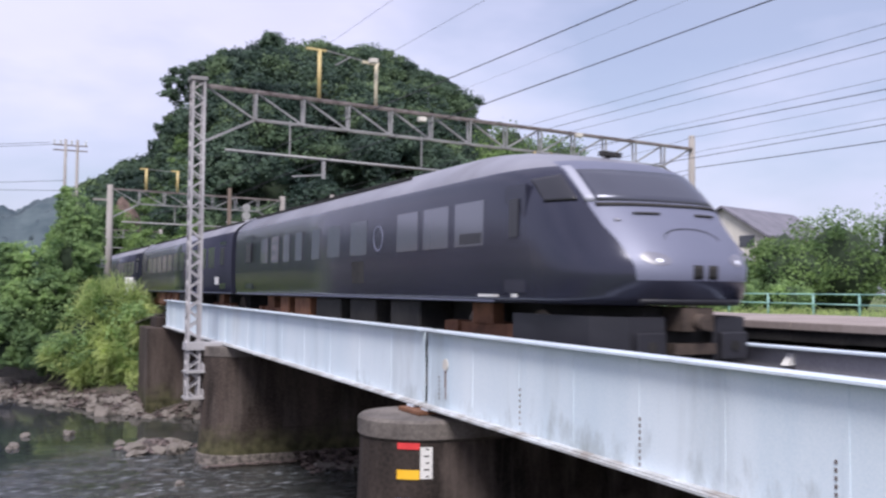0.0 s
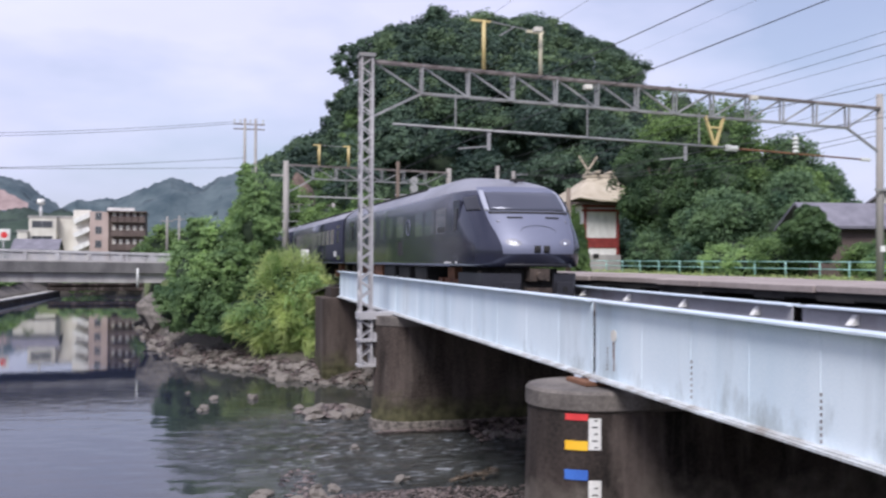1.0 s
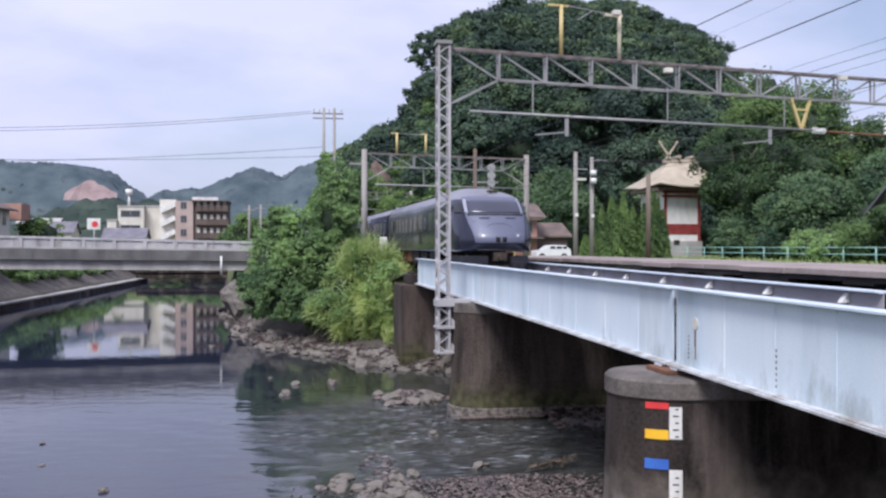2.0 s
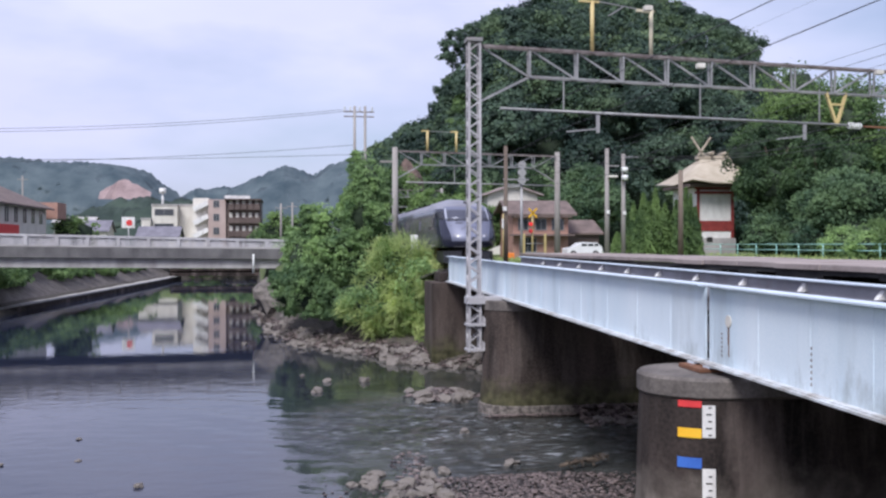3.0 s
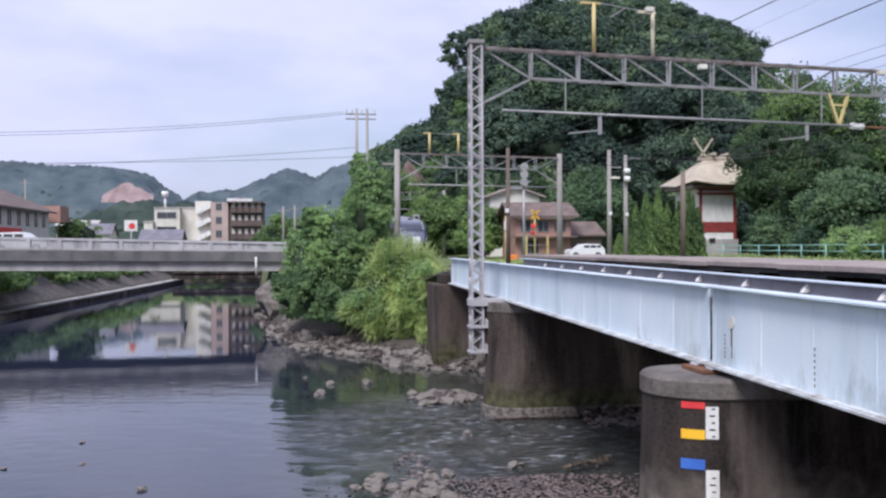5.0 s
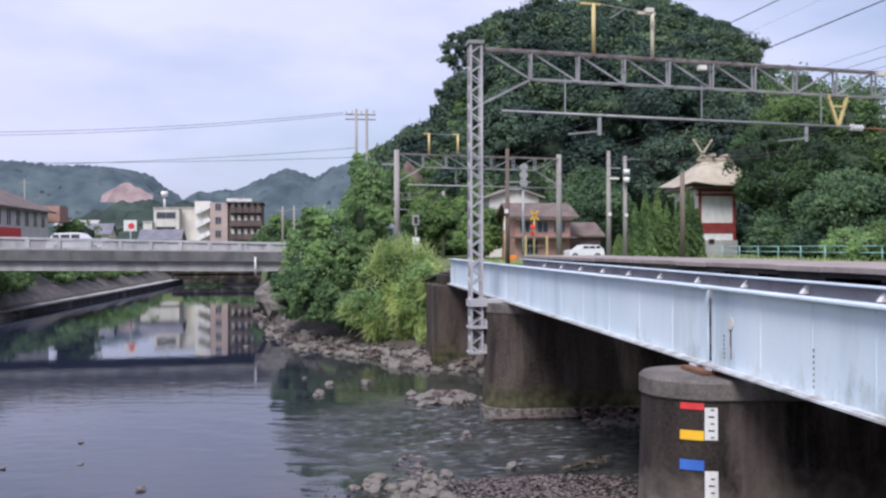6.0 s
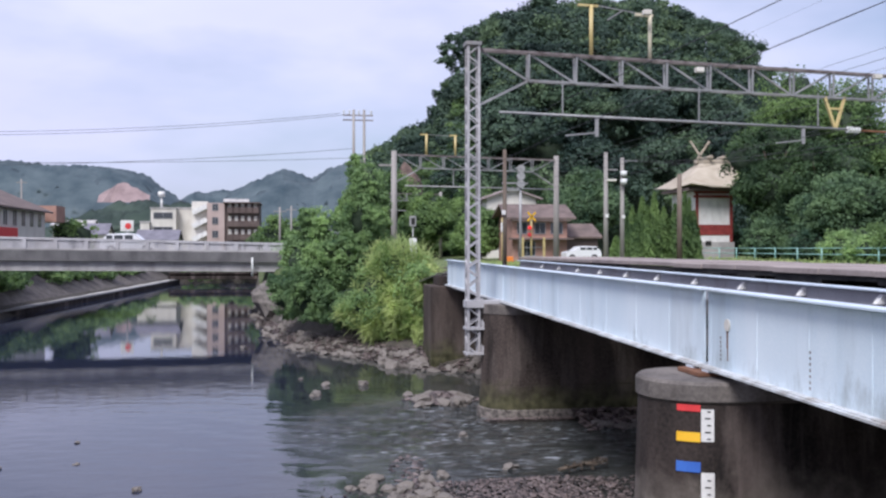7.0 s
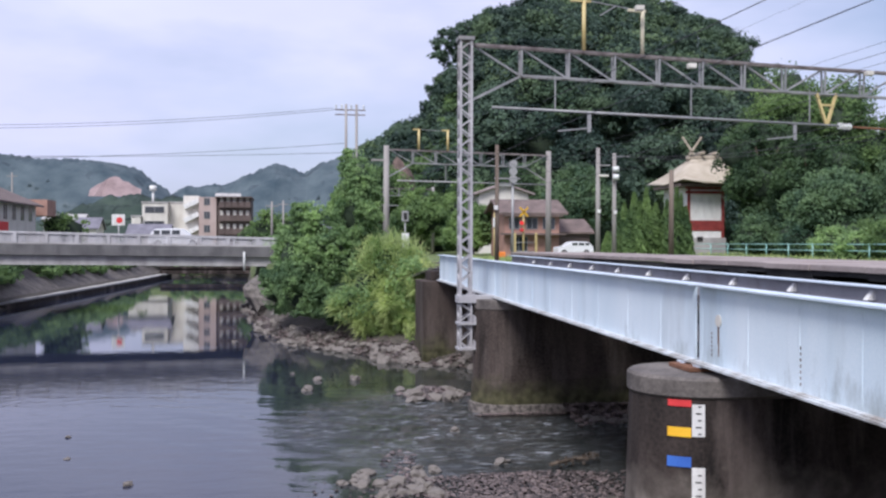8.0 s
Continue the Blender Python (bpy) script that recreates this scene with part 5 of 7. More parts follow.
# ---------------------------------------------------------------- platform and fence


def build_platform():
    p = empty("platform", "worn concrete platform slab with a dark ragged edge", "platform", kind="structure")
    rng = random.Random(11)
    for k in range(26):
        y = -5 + 2.0 * k
        d = rng.uniform(-0.03, 0.03)
        bm = B()
        box(bm, 11.22 + d, y + 0.008, 4.73 + d * 0.4, 15.4, y + 1.992, 4.86 + d * 0.35)
        part("slab", bm, M["platform"], p, bevel=0.012)
    bm = B()
    for k in range(52):
        y = -5 + k
        d = rng.uniform(-0.05, 0.05)
        box(bm, 11.28, y, 4.58 + d, 11.5, y + 0.99, 4.725)
    part("edge_beam", bm, M["black"], p, "black ragged edge beam")
    for k in range(18):
        y = -4 + 2.9 * k
        bm = B()
        box(bm, 11.6, y, 3.4, 11.85, y + 0.25, 4.70)
        part("support", bm, M["concrete_dark"], p, "dark short support")
    # Added beams; the darkness below the platform is put into their black.
    for x in (12.2, 14.6):
        bm = B()
        box(bm, x, -5, 3.3, x + 0.3, 47, 4.45)
        part("beam", bm, M["black"], p)


build_platform()


def build_fence():
    pts = [Vector((29.5, 18, 0)), Vector((33, 31, 0)), Vector((36.3, 48, 0)), Vector((37.0, 82, 0))]
    f = empty("fence", "mint green tubular railing beside the grass", "fence")
    for a, b in zip(pts, pts[1:]):
        n = max(1, round((b - a).length / 3.4))
        for i in range(n):
            p = a.lerp(b, i / n)
            q = a.lerp(b, (i + 1) / n)
            bm = B()
            tube(bm, (p.x, p.y, 4.1), (p.x, p.y, 5.32), 0.045, 0.045, 8)
            part("post", bm, M["green_rail"], f)
            for z in (5.28, 4.85):
                bm = B()
                tube(bm, (p.x, p.y, z), (q.x, q.y, z), 0.035, 0.035, 6)
                part("rail", bm, M["green_rail"], f)


build_fence()

# ---------------------------------------------------------------- poles, crossing, signal


def utility_pole(x, y, top, r, mat, label, extras=()):
    p = empty("utility_pole", label, "utility pole", "poles beyond the bridge")
    bm = B()
    tube(bm, (x, y, 3.9), (x, y, top), r, r * 0.75, 12)
    part("shaft", bm, M[mat], p)
    for kind, dx, z in extras:
        bm = B()
        if kind == "arm":
            bar(bm, (x - 0.15, y, z), (x + dx, y, z), 0.07, 0.07)
            part("cross_arm", bm, M["galv"], p)
        elif kind == "pot":
            tube(bm, (x + dx, y - 0.3, z - 0.17), (x + dx, y - 0.3, z + 0.17), 0.22, 0.20, 14)
            part("round_can", bm, M["porcelain"], p, "round pale can")
        elif kind == "tag":
            box(bm, x + dx - 0.1, y - 0.24, z - 0.11, x + dx + 0.1, y - 0.20, z + 0.11)
            part("tag", bm, M["white"], p, "small white tag")
        elif kind == "lamp":
            box(bm, x + dx - 0.3, y - 0.35, z - 0.06, x + dx + 0.3, y - 0.1, z + 0.08)
            part("lamp", bm, M["plaster"], p, bevel=0.02)
    return p


utility_pole(19.56, 58, 11.4, 0.17, "pole", "tall grey concrete utility pole with a small lamp", (("tag", 0, 7.35), ("lamp", 0.3, 9.6), ("arm", 0.8, 10.3)))
utility_pole(20.72, 58.2, 11.1, 0.16, "pole", "tall grey concrete pole with two round cans", (("tag", 0, 7.3), ("pot", 0, 10.05), ("pot", 0, 9.55), ("arm", 1.0, 10.9)))
utility_pole(10.5, 47, 10.3, 0.125, "wood_pole", "weathered brown timber pole beside the track", (("arm", 1.2, 8.6), ("tag", -0.1, 7.1)))
utility_pole(26.2, 62, 10.4, 0.2, "wood_pole", "brown timber pole among the shrubs", ())


def build_track_signal():
    s = empty("track_signal", "grey signal post with three stacked round grey lamps", "signal")
    bm = B()
    tube(bm, (14.45, 60, 4.0), (14.45, 60, 9.2), 0.09, 0.09, 10)
    part("post", bm, M["galv"], s)
    for z in (9.45, 9.95, 10.45):
        bm = B()
        tube(bm, (14.45, 59.75, z), (14.45, 60.2, z), 0.26, 0.22, 16)
        part("lamp_hood", bm, M["galv"], s, "round grey lamp housing")
    bm = B()
    box(bm, 13.5, 59.9, 9.0, 14.4, 60.1, 9.12)
    part("arm", bm, M["galv"], s)


def build_crossing():
    c = empty("level_crossing_signal", "level crossing post with yellow cross and red lamps", "crossing signal")
    bm = B()
    tube(bm, (16.7, 66, 4.0), (16.7, 66, 7.5), 0.07, 0.07, 10)
    part("post", bm, M["yellow"], c)
    for s in (-1, 1):
        bm = B()
        bar(bm, (16.7 - 0.30, 65.9, 7.55 - s * 0.32), (16.7 + 0.30, 65.9, 7.55 + s * 0.32), 0.04, 0.13)
        part("cross_board", bm, M["amber"], c, "yellow crossing board")
    for z in (6.75, 6.25):
        bm = B()
        tube(bm, (16.55, 65.75, z), (16.55, 65.95, z), 0.13, 0.15, 14)
        part("lamp", bm, M["signal_red"] if z > 6.5 else M["red"], c, "red round lamp")
    f = empty("crossing_barrier", "yellow posts with thin grey rails at the crossing", "barrier")
    for x in (15.95, 17.5):
        bm = B()
        box(bm, x - 0.07, 65.43, 4.0, x + 0.07, 65.57, 6.05)
        part("post", bm, M["yellow"], f)
    for z in (5.35, 4.7):
        bm = B()
        tube(bm, (16.03, 65.5, z), (17.42, 65.5, z), 0.025, 0.025, 8)
        part("rail", bm, M["galv"], f)
    m = empty("marker_post", "yellow marker post with a white plate", "marker post")
    bm = B()
    tube(bm, (12.8, 58, 4.0), (12.8, 58, 7.2), 0.05, 0.05, 8)
    part("post", bm, M["yellow"], m)
    bm = B()
    box(bm, 12.7, 57.9, 6.3, 12.9, 57.94, 6.9)
    part("plate", bm, M["white"], m, "white plate")
    bm = B()
    box(bm, 13.3, 59.6, 4.0, 13.9, 60.2, 4.75)
    thing("cabinet", bm, M["orange"], "low orange box beside the crossing", "box", bevel=0.03)
    r = empty("relay_cabinet", "pale upright cabinet among the grass beside the track", "cabinet")
    bm = B()
    box(bm, 5.80, 48.4, 3.6, 6.18, 48.75, 5.8)
    part("cabinet", bm, M["white"], r, "white upright case", bevel=0.02)
    bm = B()
    box(bm, 5.84, 48.38, 5.0, 6.14, 48.399, 5.72)
    part("door", bm, M["porcelain"], r)
    p = empty("signal_post", "thin post with a grey box and a dark window", "signal")
    bm = B()
    tube(bm, (10.5, 85.1, 3.8), (10.5, 85.1, 7.3), 0.06, 0.06, 8)
    part("post", bm, M["galv"], p)
    bm = B()
    box(bm, 10.2, 84.95, 7.25, 10.8, 85.25, 8.2)
    head = part("signal_box", bm, M["galv"], p, "grey box with a dark window", bevel=0.03)
    bm = B()
    box(bm, 10.34, 84.92, 7.42, 10.66, 84.949, 8.03)
    part("pane", bm, M["black"], head, "dark window")


build_track_signal()
build_crossing()


def build_pylon():
    p = empty("power_pole", "pair of tall grey poles with cross arms and insulators", "power pole")
    for x in (6.05, 7.15):
        bm = B()
        tube(bm, (x, 100, 4), (x, 100, 19.9), 0.2, 0.13, 10)
        part("shaft", bm, M["pole"], p)
    for z in (19.3, 18.8):
        bm = B()
        bar(bm, (4.9, 100, z), (8.1, 100, z), 0.14, 0.12)
        part("cross_arm", bm, M["old_steel"], p)
    for x in (5.0, 5.6, 6.6, 7.9):
        insulator(p, (x, 100, 19.35), (x, 100, 19.85), 0.1, 3)
    for z0, z1 in ((14, 15.5), (15.5, 14)):
        bm = B()
        bar(bm, (6.05, 100, z0), (7.15, 100, z1), 0.08, 0.08)
        part("brace", bm, M["old_steel"], p)
    for a, b, s in (((-75, 96, 18.0), (4.7, 100, 19.5), 2.2), ((-75, 97, 17.8), (5.6, 100, 19.4), 2.3), ((-75, 95, 14.2), (6.0, 100, 14.8), 0.9), ((-75, 96, 14.0), (6.0, 100, 15.8), 1.6)):
        bm = B()
        wire(bm, a, b, s, 0.022, 24, 4)
        thing("power_line", bm, M["cable"], "thin dark power line against the sky", "overhead wire", "power lines", kind="structure")


build_pylon()

# small marks on the near girders
def build_girder_marks():
    face = lambda y: float(np.interp(y, [-3.9, 13.93], [5.98, 6.366])) - 0.0085
    bm = B()
    tube(bm, (face(13.22) - 0.016, 13.22, 4.15), (face(13.22) - 0.001, 13.22, 4.15), 0.092, 0.092, 18)
    plate = thing("round_plate", bm, M["plaster"], "round rusty cream plate bolted to the girder", "plate")
    for dy, w, z0 in ((0.0, 0.014, 3.62), (0.03, 0.006, 3.80)):
        bm = B()
        box(bm, face(13.22) - 0.004, 13.22 + dy - w, z0, face(13.22) - 0.001, 13.22 + dy + w, 4.07)
        part("rust_streak", bm, M["rust"], plate, "brown rust streak")
    for y, n, z0, step in ((13.46, 6, 3.60, 0.065), (10.85, 7, 3.54, 0.075), (8.22, 8, 3.46, 0.068), (5.58, 9, 3.40, 0.066)):
        x = face(y)
        for i in range(n):
            bm = B()
            z = z0 + step * i
            box(bm, x - 0.006, y - 0.014, z, x - 0.001, y + 0.014, z + 0.036)
            thing("mark", bm, M["old_steel"], "small dark stencilled mark on the girder", "mark", "marks on the girder")


build_girder_marks()

# ---------------------------------------------------------------- hill, trees and shrubs


# Dark lumps inside foliage stand in for shade seen through the leaves.
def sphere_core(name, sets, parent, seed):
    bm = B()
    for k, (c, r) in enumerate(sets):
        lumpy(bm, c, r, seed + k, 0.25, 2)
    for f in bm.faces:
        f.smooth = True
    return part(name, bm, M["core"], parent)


HILL_X = (6, 9, 13, 15.7, 19.3, 22.5, 24.4, 26, 27.2, 28.2, 29.2, 31.8, 33.8, 36.8, 39.9, 42, 45.6, 48.9, 52, 57, 61.7, 65.8, 70, 74.2, 77.3, 81, 84.3, 86.9, 88.9, 90.5, 91.4, 92.2, 93.5)
HILL_Z = (9, 16, 22.8, 24.4, 27, 27.8, 29.7, 33, 37, 40.5, 44.3, 45.9, 47.4, 48.5, 49.2, 50.8, 51.9, 51.3, 51, 50.5, 51.9, 51.9, 51.3, 49.9, 47.6, 47.6, 46.4, 43.8, 39.3, 36, 31, 24, 10)


def hill_top(x):
    return np.interp(x, HILL_X, HILL_Z) + 0.6


def hill_depth(t):
    return 127 + 43 * t ** 1.3


def build_hill():
    """A steep hill that narrows towards the river; x is counted at the crest's distance."""
    rng = np.random.default_rng(21)
    h = empty("hill", "steep hill covered with dense dark evergreen trees", "hill", kind="structure")
    xs = np.linspace(7, 92, 60)
    ts = np.linspace(0, 1, 26)
    V = []
    for t in ts:
        y = hill_depth(t) + 3
        for x in xs:
            z = min(hill_top(x), hill_top(x - 3), hill_top(x + 3)) - 7.5
            V.append(((x + 1.5 * noise.noise((x * 0.1, t * 4, 0))) * y / 172, y + 3 * noise.noise((x * 0.12, t * 5, 3)), 3.0 + max(0.0, z - 3.0) * t ** 0.75))
    for x in xs:
        V.append((x * 1.2, 230, 3.0))
    a = np.arange((len(ts) + 1) * len(xs)).reshape(len(ts) + 1, len(xs))
    F = np.stack([a[:-1, :-1], a[:-1, 1:], a[1:, 1:], a[1:, :-1]], -1).reshape(-1, 4)
    # The slope takes the dark fill too, as painted shade between crowns.
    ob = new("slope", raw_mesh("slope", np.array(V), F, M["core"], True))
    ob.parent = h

    def crown(x, t, r, flat=0.85, clumps=18, leaves=70, out=0.0):
        low = min(hill_top(x - 0.8 * r), hill_top(x), hill_top(x + 0.8 * r))
        y = hill_depth(t) - out
        z = 3.0 + max(0.0, low - r * flat - 3.0) * t ** 0.75
        return crown_points(rng, (x * y / 170, y, z), (r, r, r * flat), clumps, leaves, 0.36, -0.3)

    tones, vines = ([], [], []), []

    def tone():
        return tones[int(rng.choice(3, p=(0.45, 0.33, 0.22)))]

    for k in range(430):
        x, t, r = rng.uniform(9, 91), rng.uniform(0.02, 1.0) ** 0.85, 1.7 + 3.4 * rng.random() ** 1.3
        if t < 0.55 and x < 31:
            vines.append(crown(x, t, r * 0.55, 0.7, 14, 40))
        else:
            r = min(r, 91.5 - x + 1.2)
            tone().append(crown(x, t, r, rng.uniform(0.7, 1.05), int(8 + 5 * r), 42, rng.uniform(0, 4)))
    for k in range(150):
        vines.append(crown(rng.uniform(10, 32), rng.uniform(0.02, 0.55), rng.uniform(0.9, 2.0), 0.7, 14, 34))
    x = 9.5
    while x < 91.5:
        r = rng.uniform(1.6, 2.6) if x < 30 or x > 84 else rng.uniform(2.2, 4.2)
        tone().append(crown(x, 1.0, r, 0.9, 26, 42))
        x += r * 0.75
    for x, z, r in ((26.6, 39.0, 1.5), (27.6, 41.2, 1.6), (28.6, 43.0, 1.5), (26.0, 33.0, 1.3), (24.6, 30.0, 1.2), (86.0, 43.5, 2.0), (88.6, 38.4, 1.7), (90.0, 35.0, 1.5), (90.8, 31.0, 1.5), (91.0, 27.0, 1.6), (90.6, 22.0, 2.0)):
        tones[0].append(crown_points(rng, (x, 169, z), (r * 1.2, r, r * 0.7), 16, 34, 0.5, -0.6))
    for k, (mat, label) in enumerate((("leaf_hill", "dense evergreen tree crowns covering the hill"), ("leaf_hill_deep", "dark bluish tree crowns on the hill"), ("leaf_hill_fresh", "lighter green tree crowns on the hill"))):
        add_leaves("hill_trees", tones[k], 0.31, M[mat], 5 + k, None, label, "trees", "stuff", loose=0.5)
    add_leaves("slope_vines", vines, 0.26, M["leaf_vine"], 6, None, "bright vines and scrub on the lower slope", "vines", "stuff", loose=0.6)
    # bare rock in the slope beside the far gantry
    bm = B()
    blob(bm, (14.9, 126.5, 11.0), (1.8, 2.0, 5.6), 4.0, 0.16, 3)
    thing("bare_rock", bm, M["brown_rock"], "bare reddish rock showing between the vines", "slope", kind="structure")


build_hill()


def tree(x, y, ground, height, spread, mat, label, seed, clumps=70, leaves=48, size=0.18, lobes=6):
    rng = np.random.default_rng(seed)
    t = empty("tree", label, "tree", "trees behind the fence")
    bm = B()
    top = ground + height * 0.55
    tube(bm, (x, y, ground - 0.3), (x + 0.3, y, top), height * 0.03, height * 0.014, 9)
    for k in range(6):
        a = rng.uniform(0, 6.28)
        z = ground + height * rng.uniform(0.25, 0.5)
        tube(bm, (x + 0.15, y, z), (x + math.cos(a) * spread * 0.6, y + math.sin(a) * spread * 0.6, z + height * 0.22), height * 0.011, height * 0.004, 6)
    part("trunk", bm, M["bark"], t)
    sets, cores = [], []
    for k in range(lobes):
        a = 6.28 * k / lobes + rng.uniform(-0.4, 0.4)
        d = spread * (0.0 if k == 0 else rng.uniform(0.35, 0.55))
        r = spread * rng.uniform(0.5, 0.68)
        z = ground + height * (0.72 if k == 0 else rng.uniform(0.34, 0.66))
        c = (x + math.cos(a) * d, y + math.sin(a) * d, z)
        rz = min(r * 0.95, ground + height - z)
        sets.append(crown_points(rng, c, (r, r, rz), clumps, leaves, 0.30, -0.6))
        cores.append((c, (r * 0.62, r * 0.62, rz * 0.62)))
    cr = add_leaves("crown", sets, size, M[mat], seed + 1, t)
    sphere_core("crown_shade_core", cores, t, seed)
    return t


BROAD = "broad dense evergreen tree with rounded leafy masses"
tree(42.6, 80, 4.1, 14.4, 3.9, "leaf_dark", "dark spreading evergreen tree beside the shrine", 45, 60, 46, 0.16, 9)
tree(48.2, 86, 4.1, 21.0, 5.8, "leaf_tree", "tall evergreen tree with lighter green top", 32, 70, 46, 0.17, 8)
tree(53.6, 85, 4.1, 20.4, 4.9, "leaf_tree", "tall evergreen tree with lighter green top", 47, 60, 46, 0.17, 7)
tree(58.5, 82, 4.1, 16.0, 4.8, "leaf_mid", BROAD, 33, 70, 46, 0.17, 8)
tree(62.2, 82, 4.1, 12.6, 4.0, "leaf_mid", BROAD, 34, 60, 46, 0.17, 7)
tree(44.0, 75, 4.1, 12.2, 3.8, "leaf_dark", "dark evergreen tree in front of taller crowns", 48, 60, 46, 0.16, 8)
tree(42.4, 69, 4.1, 7.6, 3.6, "leaf_mid", "lower bluish green tree behind the railing", 35, 60, 46, 0.15, 8)
tree(47.8, 67, 4.1, 8.6, 3.6, "leaf_mid", "lower bluish green tree behind the railing", 36, 60, 46, 0.15, 8)
tree(46.9, 73, 4.1, 10.0, 2.0, "leaf_tree", "narrow tree wrapped in yellow-green climbing vines", 49, 60, 46, 0.15, 6)
tree(51.8, 71, 4.1, 10.2, 4.0, "leaf_tree", "lower bright green tree behind the railing", 37, 60, 46, 0.15, 8)
tree(33.5, 106, 4.1, 11.0, 5.0, "leaf_mid", "leafy tree behind the shrine", 39)
tree(27.5, 112, 4.1, 11.0, 5.0, "leaf_dark", "leafy tree behind the shrine", 40)
tree(18.8, 96, 3.2, 6.2, 2.9, "leaf_tree", "low leafy tree beside the crossing", 44)
tree(37.8, 51, 4.1, 5.3, 1.7, "leaf_dark", "small dark evergreen tree beside the low building", 46)
tree(21.5, 112, 4.1, 9.0, 4.6, "leaf_tree", "leafy tree at the foot of the hill", 41)
tree(14.5, 104, 4.1, 7.5, 3.6, "leaf_tree", "leafy tree at the foot of the hill", 42)
tree(12.0, 122, 4.1, 11.5, 5.5, "leaf_tree", "leafy tree at the foot of the hill", 43)


def shrub(name, x, y, z0, h, r, mat, label, seed, size=0.16, clumps=60, leaves=40, category="shrub", group="shrubs"):
    rng = np.random.default_rng(seed)
    s = empty(name, label, category, group)
    bm = B()
    for k in range(5):
        a = rng.uniform(0, 6.28)
        tube(bm, (x, y, z0 - 0.2), (x + math.cos(a) * r * 0.5, y + math.sin(a) * r * 0.5, z0 + h * 0.6), 0.06, 0.02, 6)
    part("stems", bm, M["bark"], s)
    sets = [crown_points(rng, (x, y, z0 + h * 0.48), (r, r, h * 0.5), clumps, leaves, 0.30, -0.8)]
    add_leaves("leaves", sets, size, M[mat], seed, s)
    sphere_core("shrub_shade_core", [((x, y, z0 + h * 0.45), (r * 0.72, r * 0.72, h * 0.40))], s, seed)


def conifer(x, y, z0, h, r, seed):
    """An upright conifer: several spires of short rising sprays."""
    rng = np.random.default_rng(seed)
    c = empty("conifer_shrub", "upright green conifer shrub beside the road", "shrub", "shrubs by the road")
    bm = B()
    tube(bm, (x, y, z0 - 0.2), (x, y, z0 + h * 0.8), 0.11, 0.03, 8)
    part("stem", bm, M["bark"], c)
    sets, cores = [], []
    for k in range(6):
        a, d = rng.uniform(0, 6.28), (0.0 if k == 0 else r * rng.uniform(0.35, 0.7))
        hh, w = h * (1.0 if k == 0 else rng.uniform(0.55, 0.9)), r * rng.uniform(0.45, 0.65)
        t = rng.uniform(0.0, 1.0, 1700) ** 1.15
        ang = rng.uniform(0, 6.28, 1700)
        tuft = 1 + 0.55 * np.sin(ang * 4 + t * 15 + k) * np.sin(t * 11 + 2 * k)
        rad = w * (1 - t) ** 0.75 * tuft * rng.uniform(0.75, 1.05, 1700)
        cx, cy = x + math.cos(a) * d, y + math.sin(a) * d
        p = np.stack([cx + np.cos(ang) * rad, cy + np.sin(ang) * rad, z0 + 0.1 + t * (hh - 0.1)], 1)
        sets.append((p, np.stack([np.cos(ang), np.sin(ang), np.full(1700, 0.3)], 1)))
        cores.append(((cx, cy, z0 + hh * 0.36), (w * 0.42, w * 0.42, hh * 0.34)))
    add_leaves("sprays", sets, 0.17, M["leaf_tree"], seed, c, droop=-1.6, wide=0.28, loose=0.6)
    sphere_core("conifer_shade_core", cores, c, seed)


for k, (x, y, h, r) in enumerate(((24.0, 66.5, 3.4, 1.1), (25.0, 66, 4.9, 1.3), (26.2, 66.6, 5.3, 1.3), (27.3, 65.4, 4.4, 1.1), (28.3, 66, 5.4, 1.0), (29.1, 67, 4.9, 0.9), (26.6, 70, 5.2, 1.5), (31.6, 73, 2.0, 1.0))):
    conifer(x, y, 4.05, h, r, 60 + k)
for k, (x, y, h, r) in enumerate(((41.5, 46, 3.4, 2.2), (45.5, 45, 5.2, 2.8), (50, 45, 6.9, 3.2), (55, 43, 8.3, 3.8), (60, 40, 8.5, 4.0), (45.4, 50.0, 2.9, 1.8), (42.3, 50.6, 2.6, 2.0), (38.6, 55, 3.2, 2.0), (41, 63, 3.0, 2.2))):
    shrub("hedge_shrub", x, y, 4.05, h, r, "leaf_tree", "rounded garden shrub behind the railing", 80 + k, 0.115, 90, 70, group="garden shrubs")


for k, (x, y, h, r) in enumerate(((38.5, 45.5, 1.7, 1.2), (40.6, 44, 2.2, 1.3), (43.2, 42.5, 2.0, 1.4), (37.6, 58, 2.2, 1.3), (38.4, 62, 2.6, 1.5), (36.6, 41, 1.3, 0.9))):
    shrub("hedge_shrub", x, y, 4.05, h, r, "leaf_ivy", "low bright green bush behind the railing", 100 + k, 0.1, 60, 60, group="low bushes")


for k, (x, y, h, r) in enumerate(((39.8, 69, 3.4, 2.0), (42.5, 67.5, 4.2, 2.4), (45.5, 66, 4.0, 2.5), (48.8, 64.5, 3.6, 2.4), (38.6, 74, 3.6, 1.6), (42.0, 77.5, 5.0, 2.4), (45.5, 78, 5.0, 2.6))):
    shrub("hedge_shrub", x, y, 4.05, h, r, "leaf_mid", "deep green shrub below the trees", 110 + k, 0.13, 80, 60, group="shrubs below the trees")


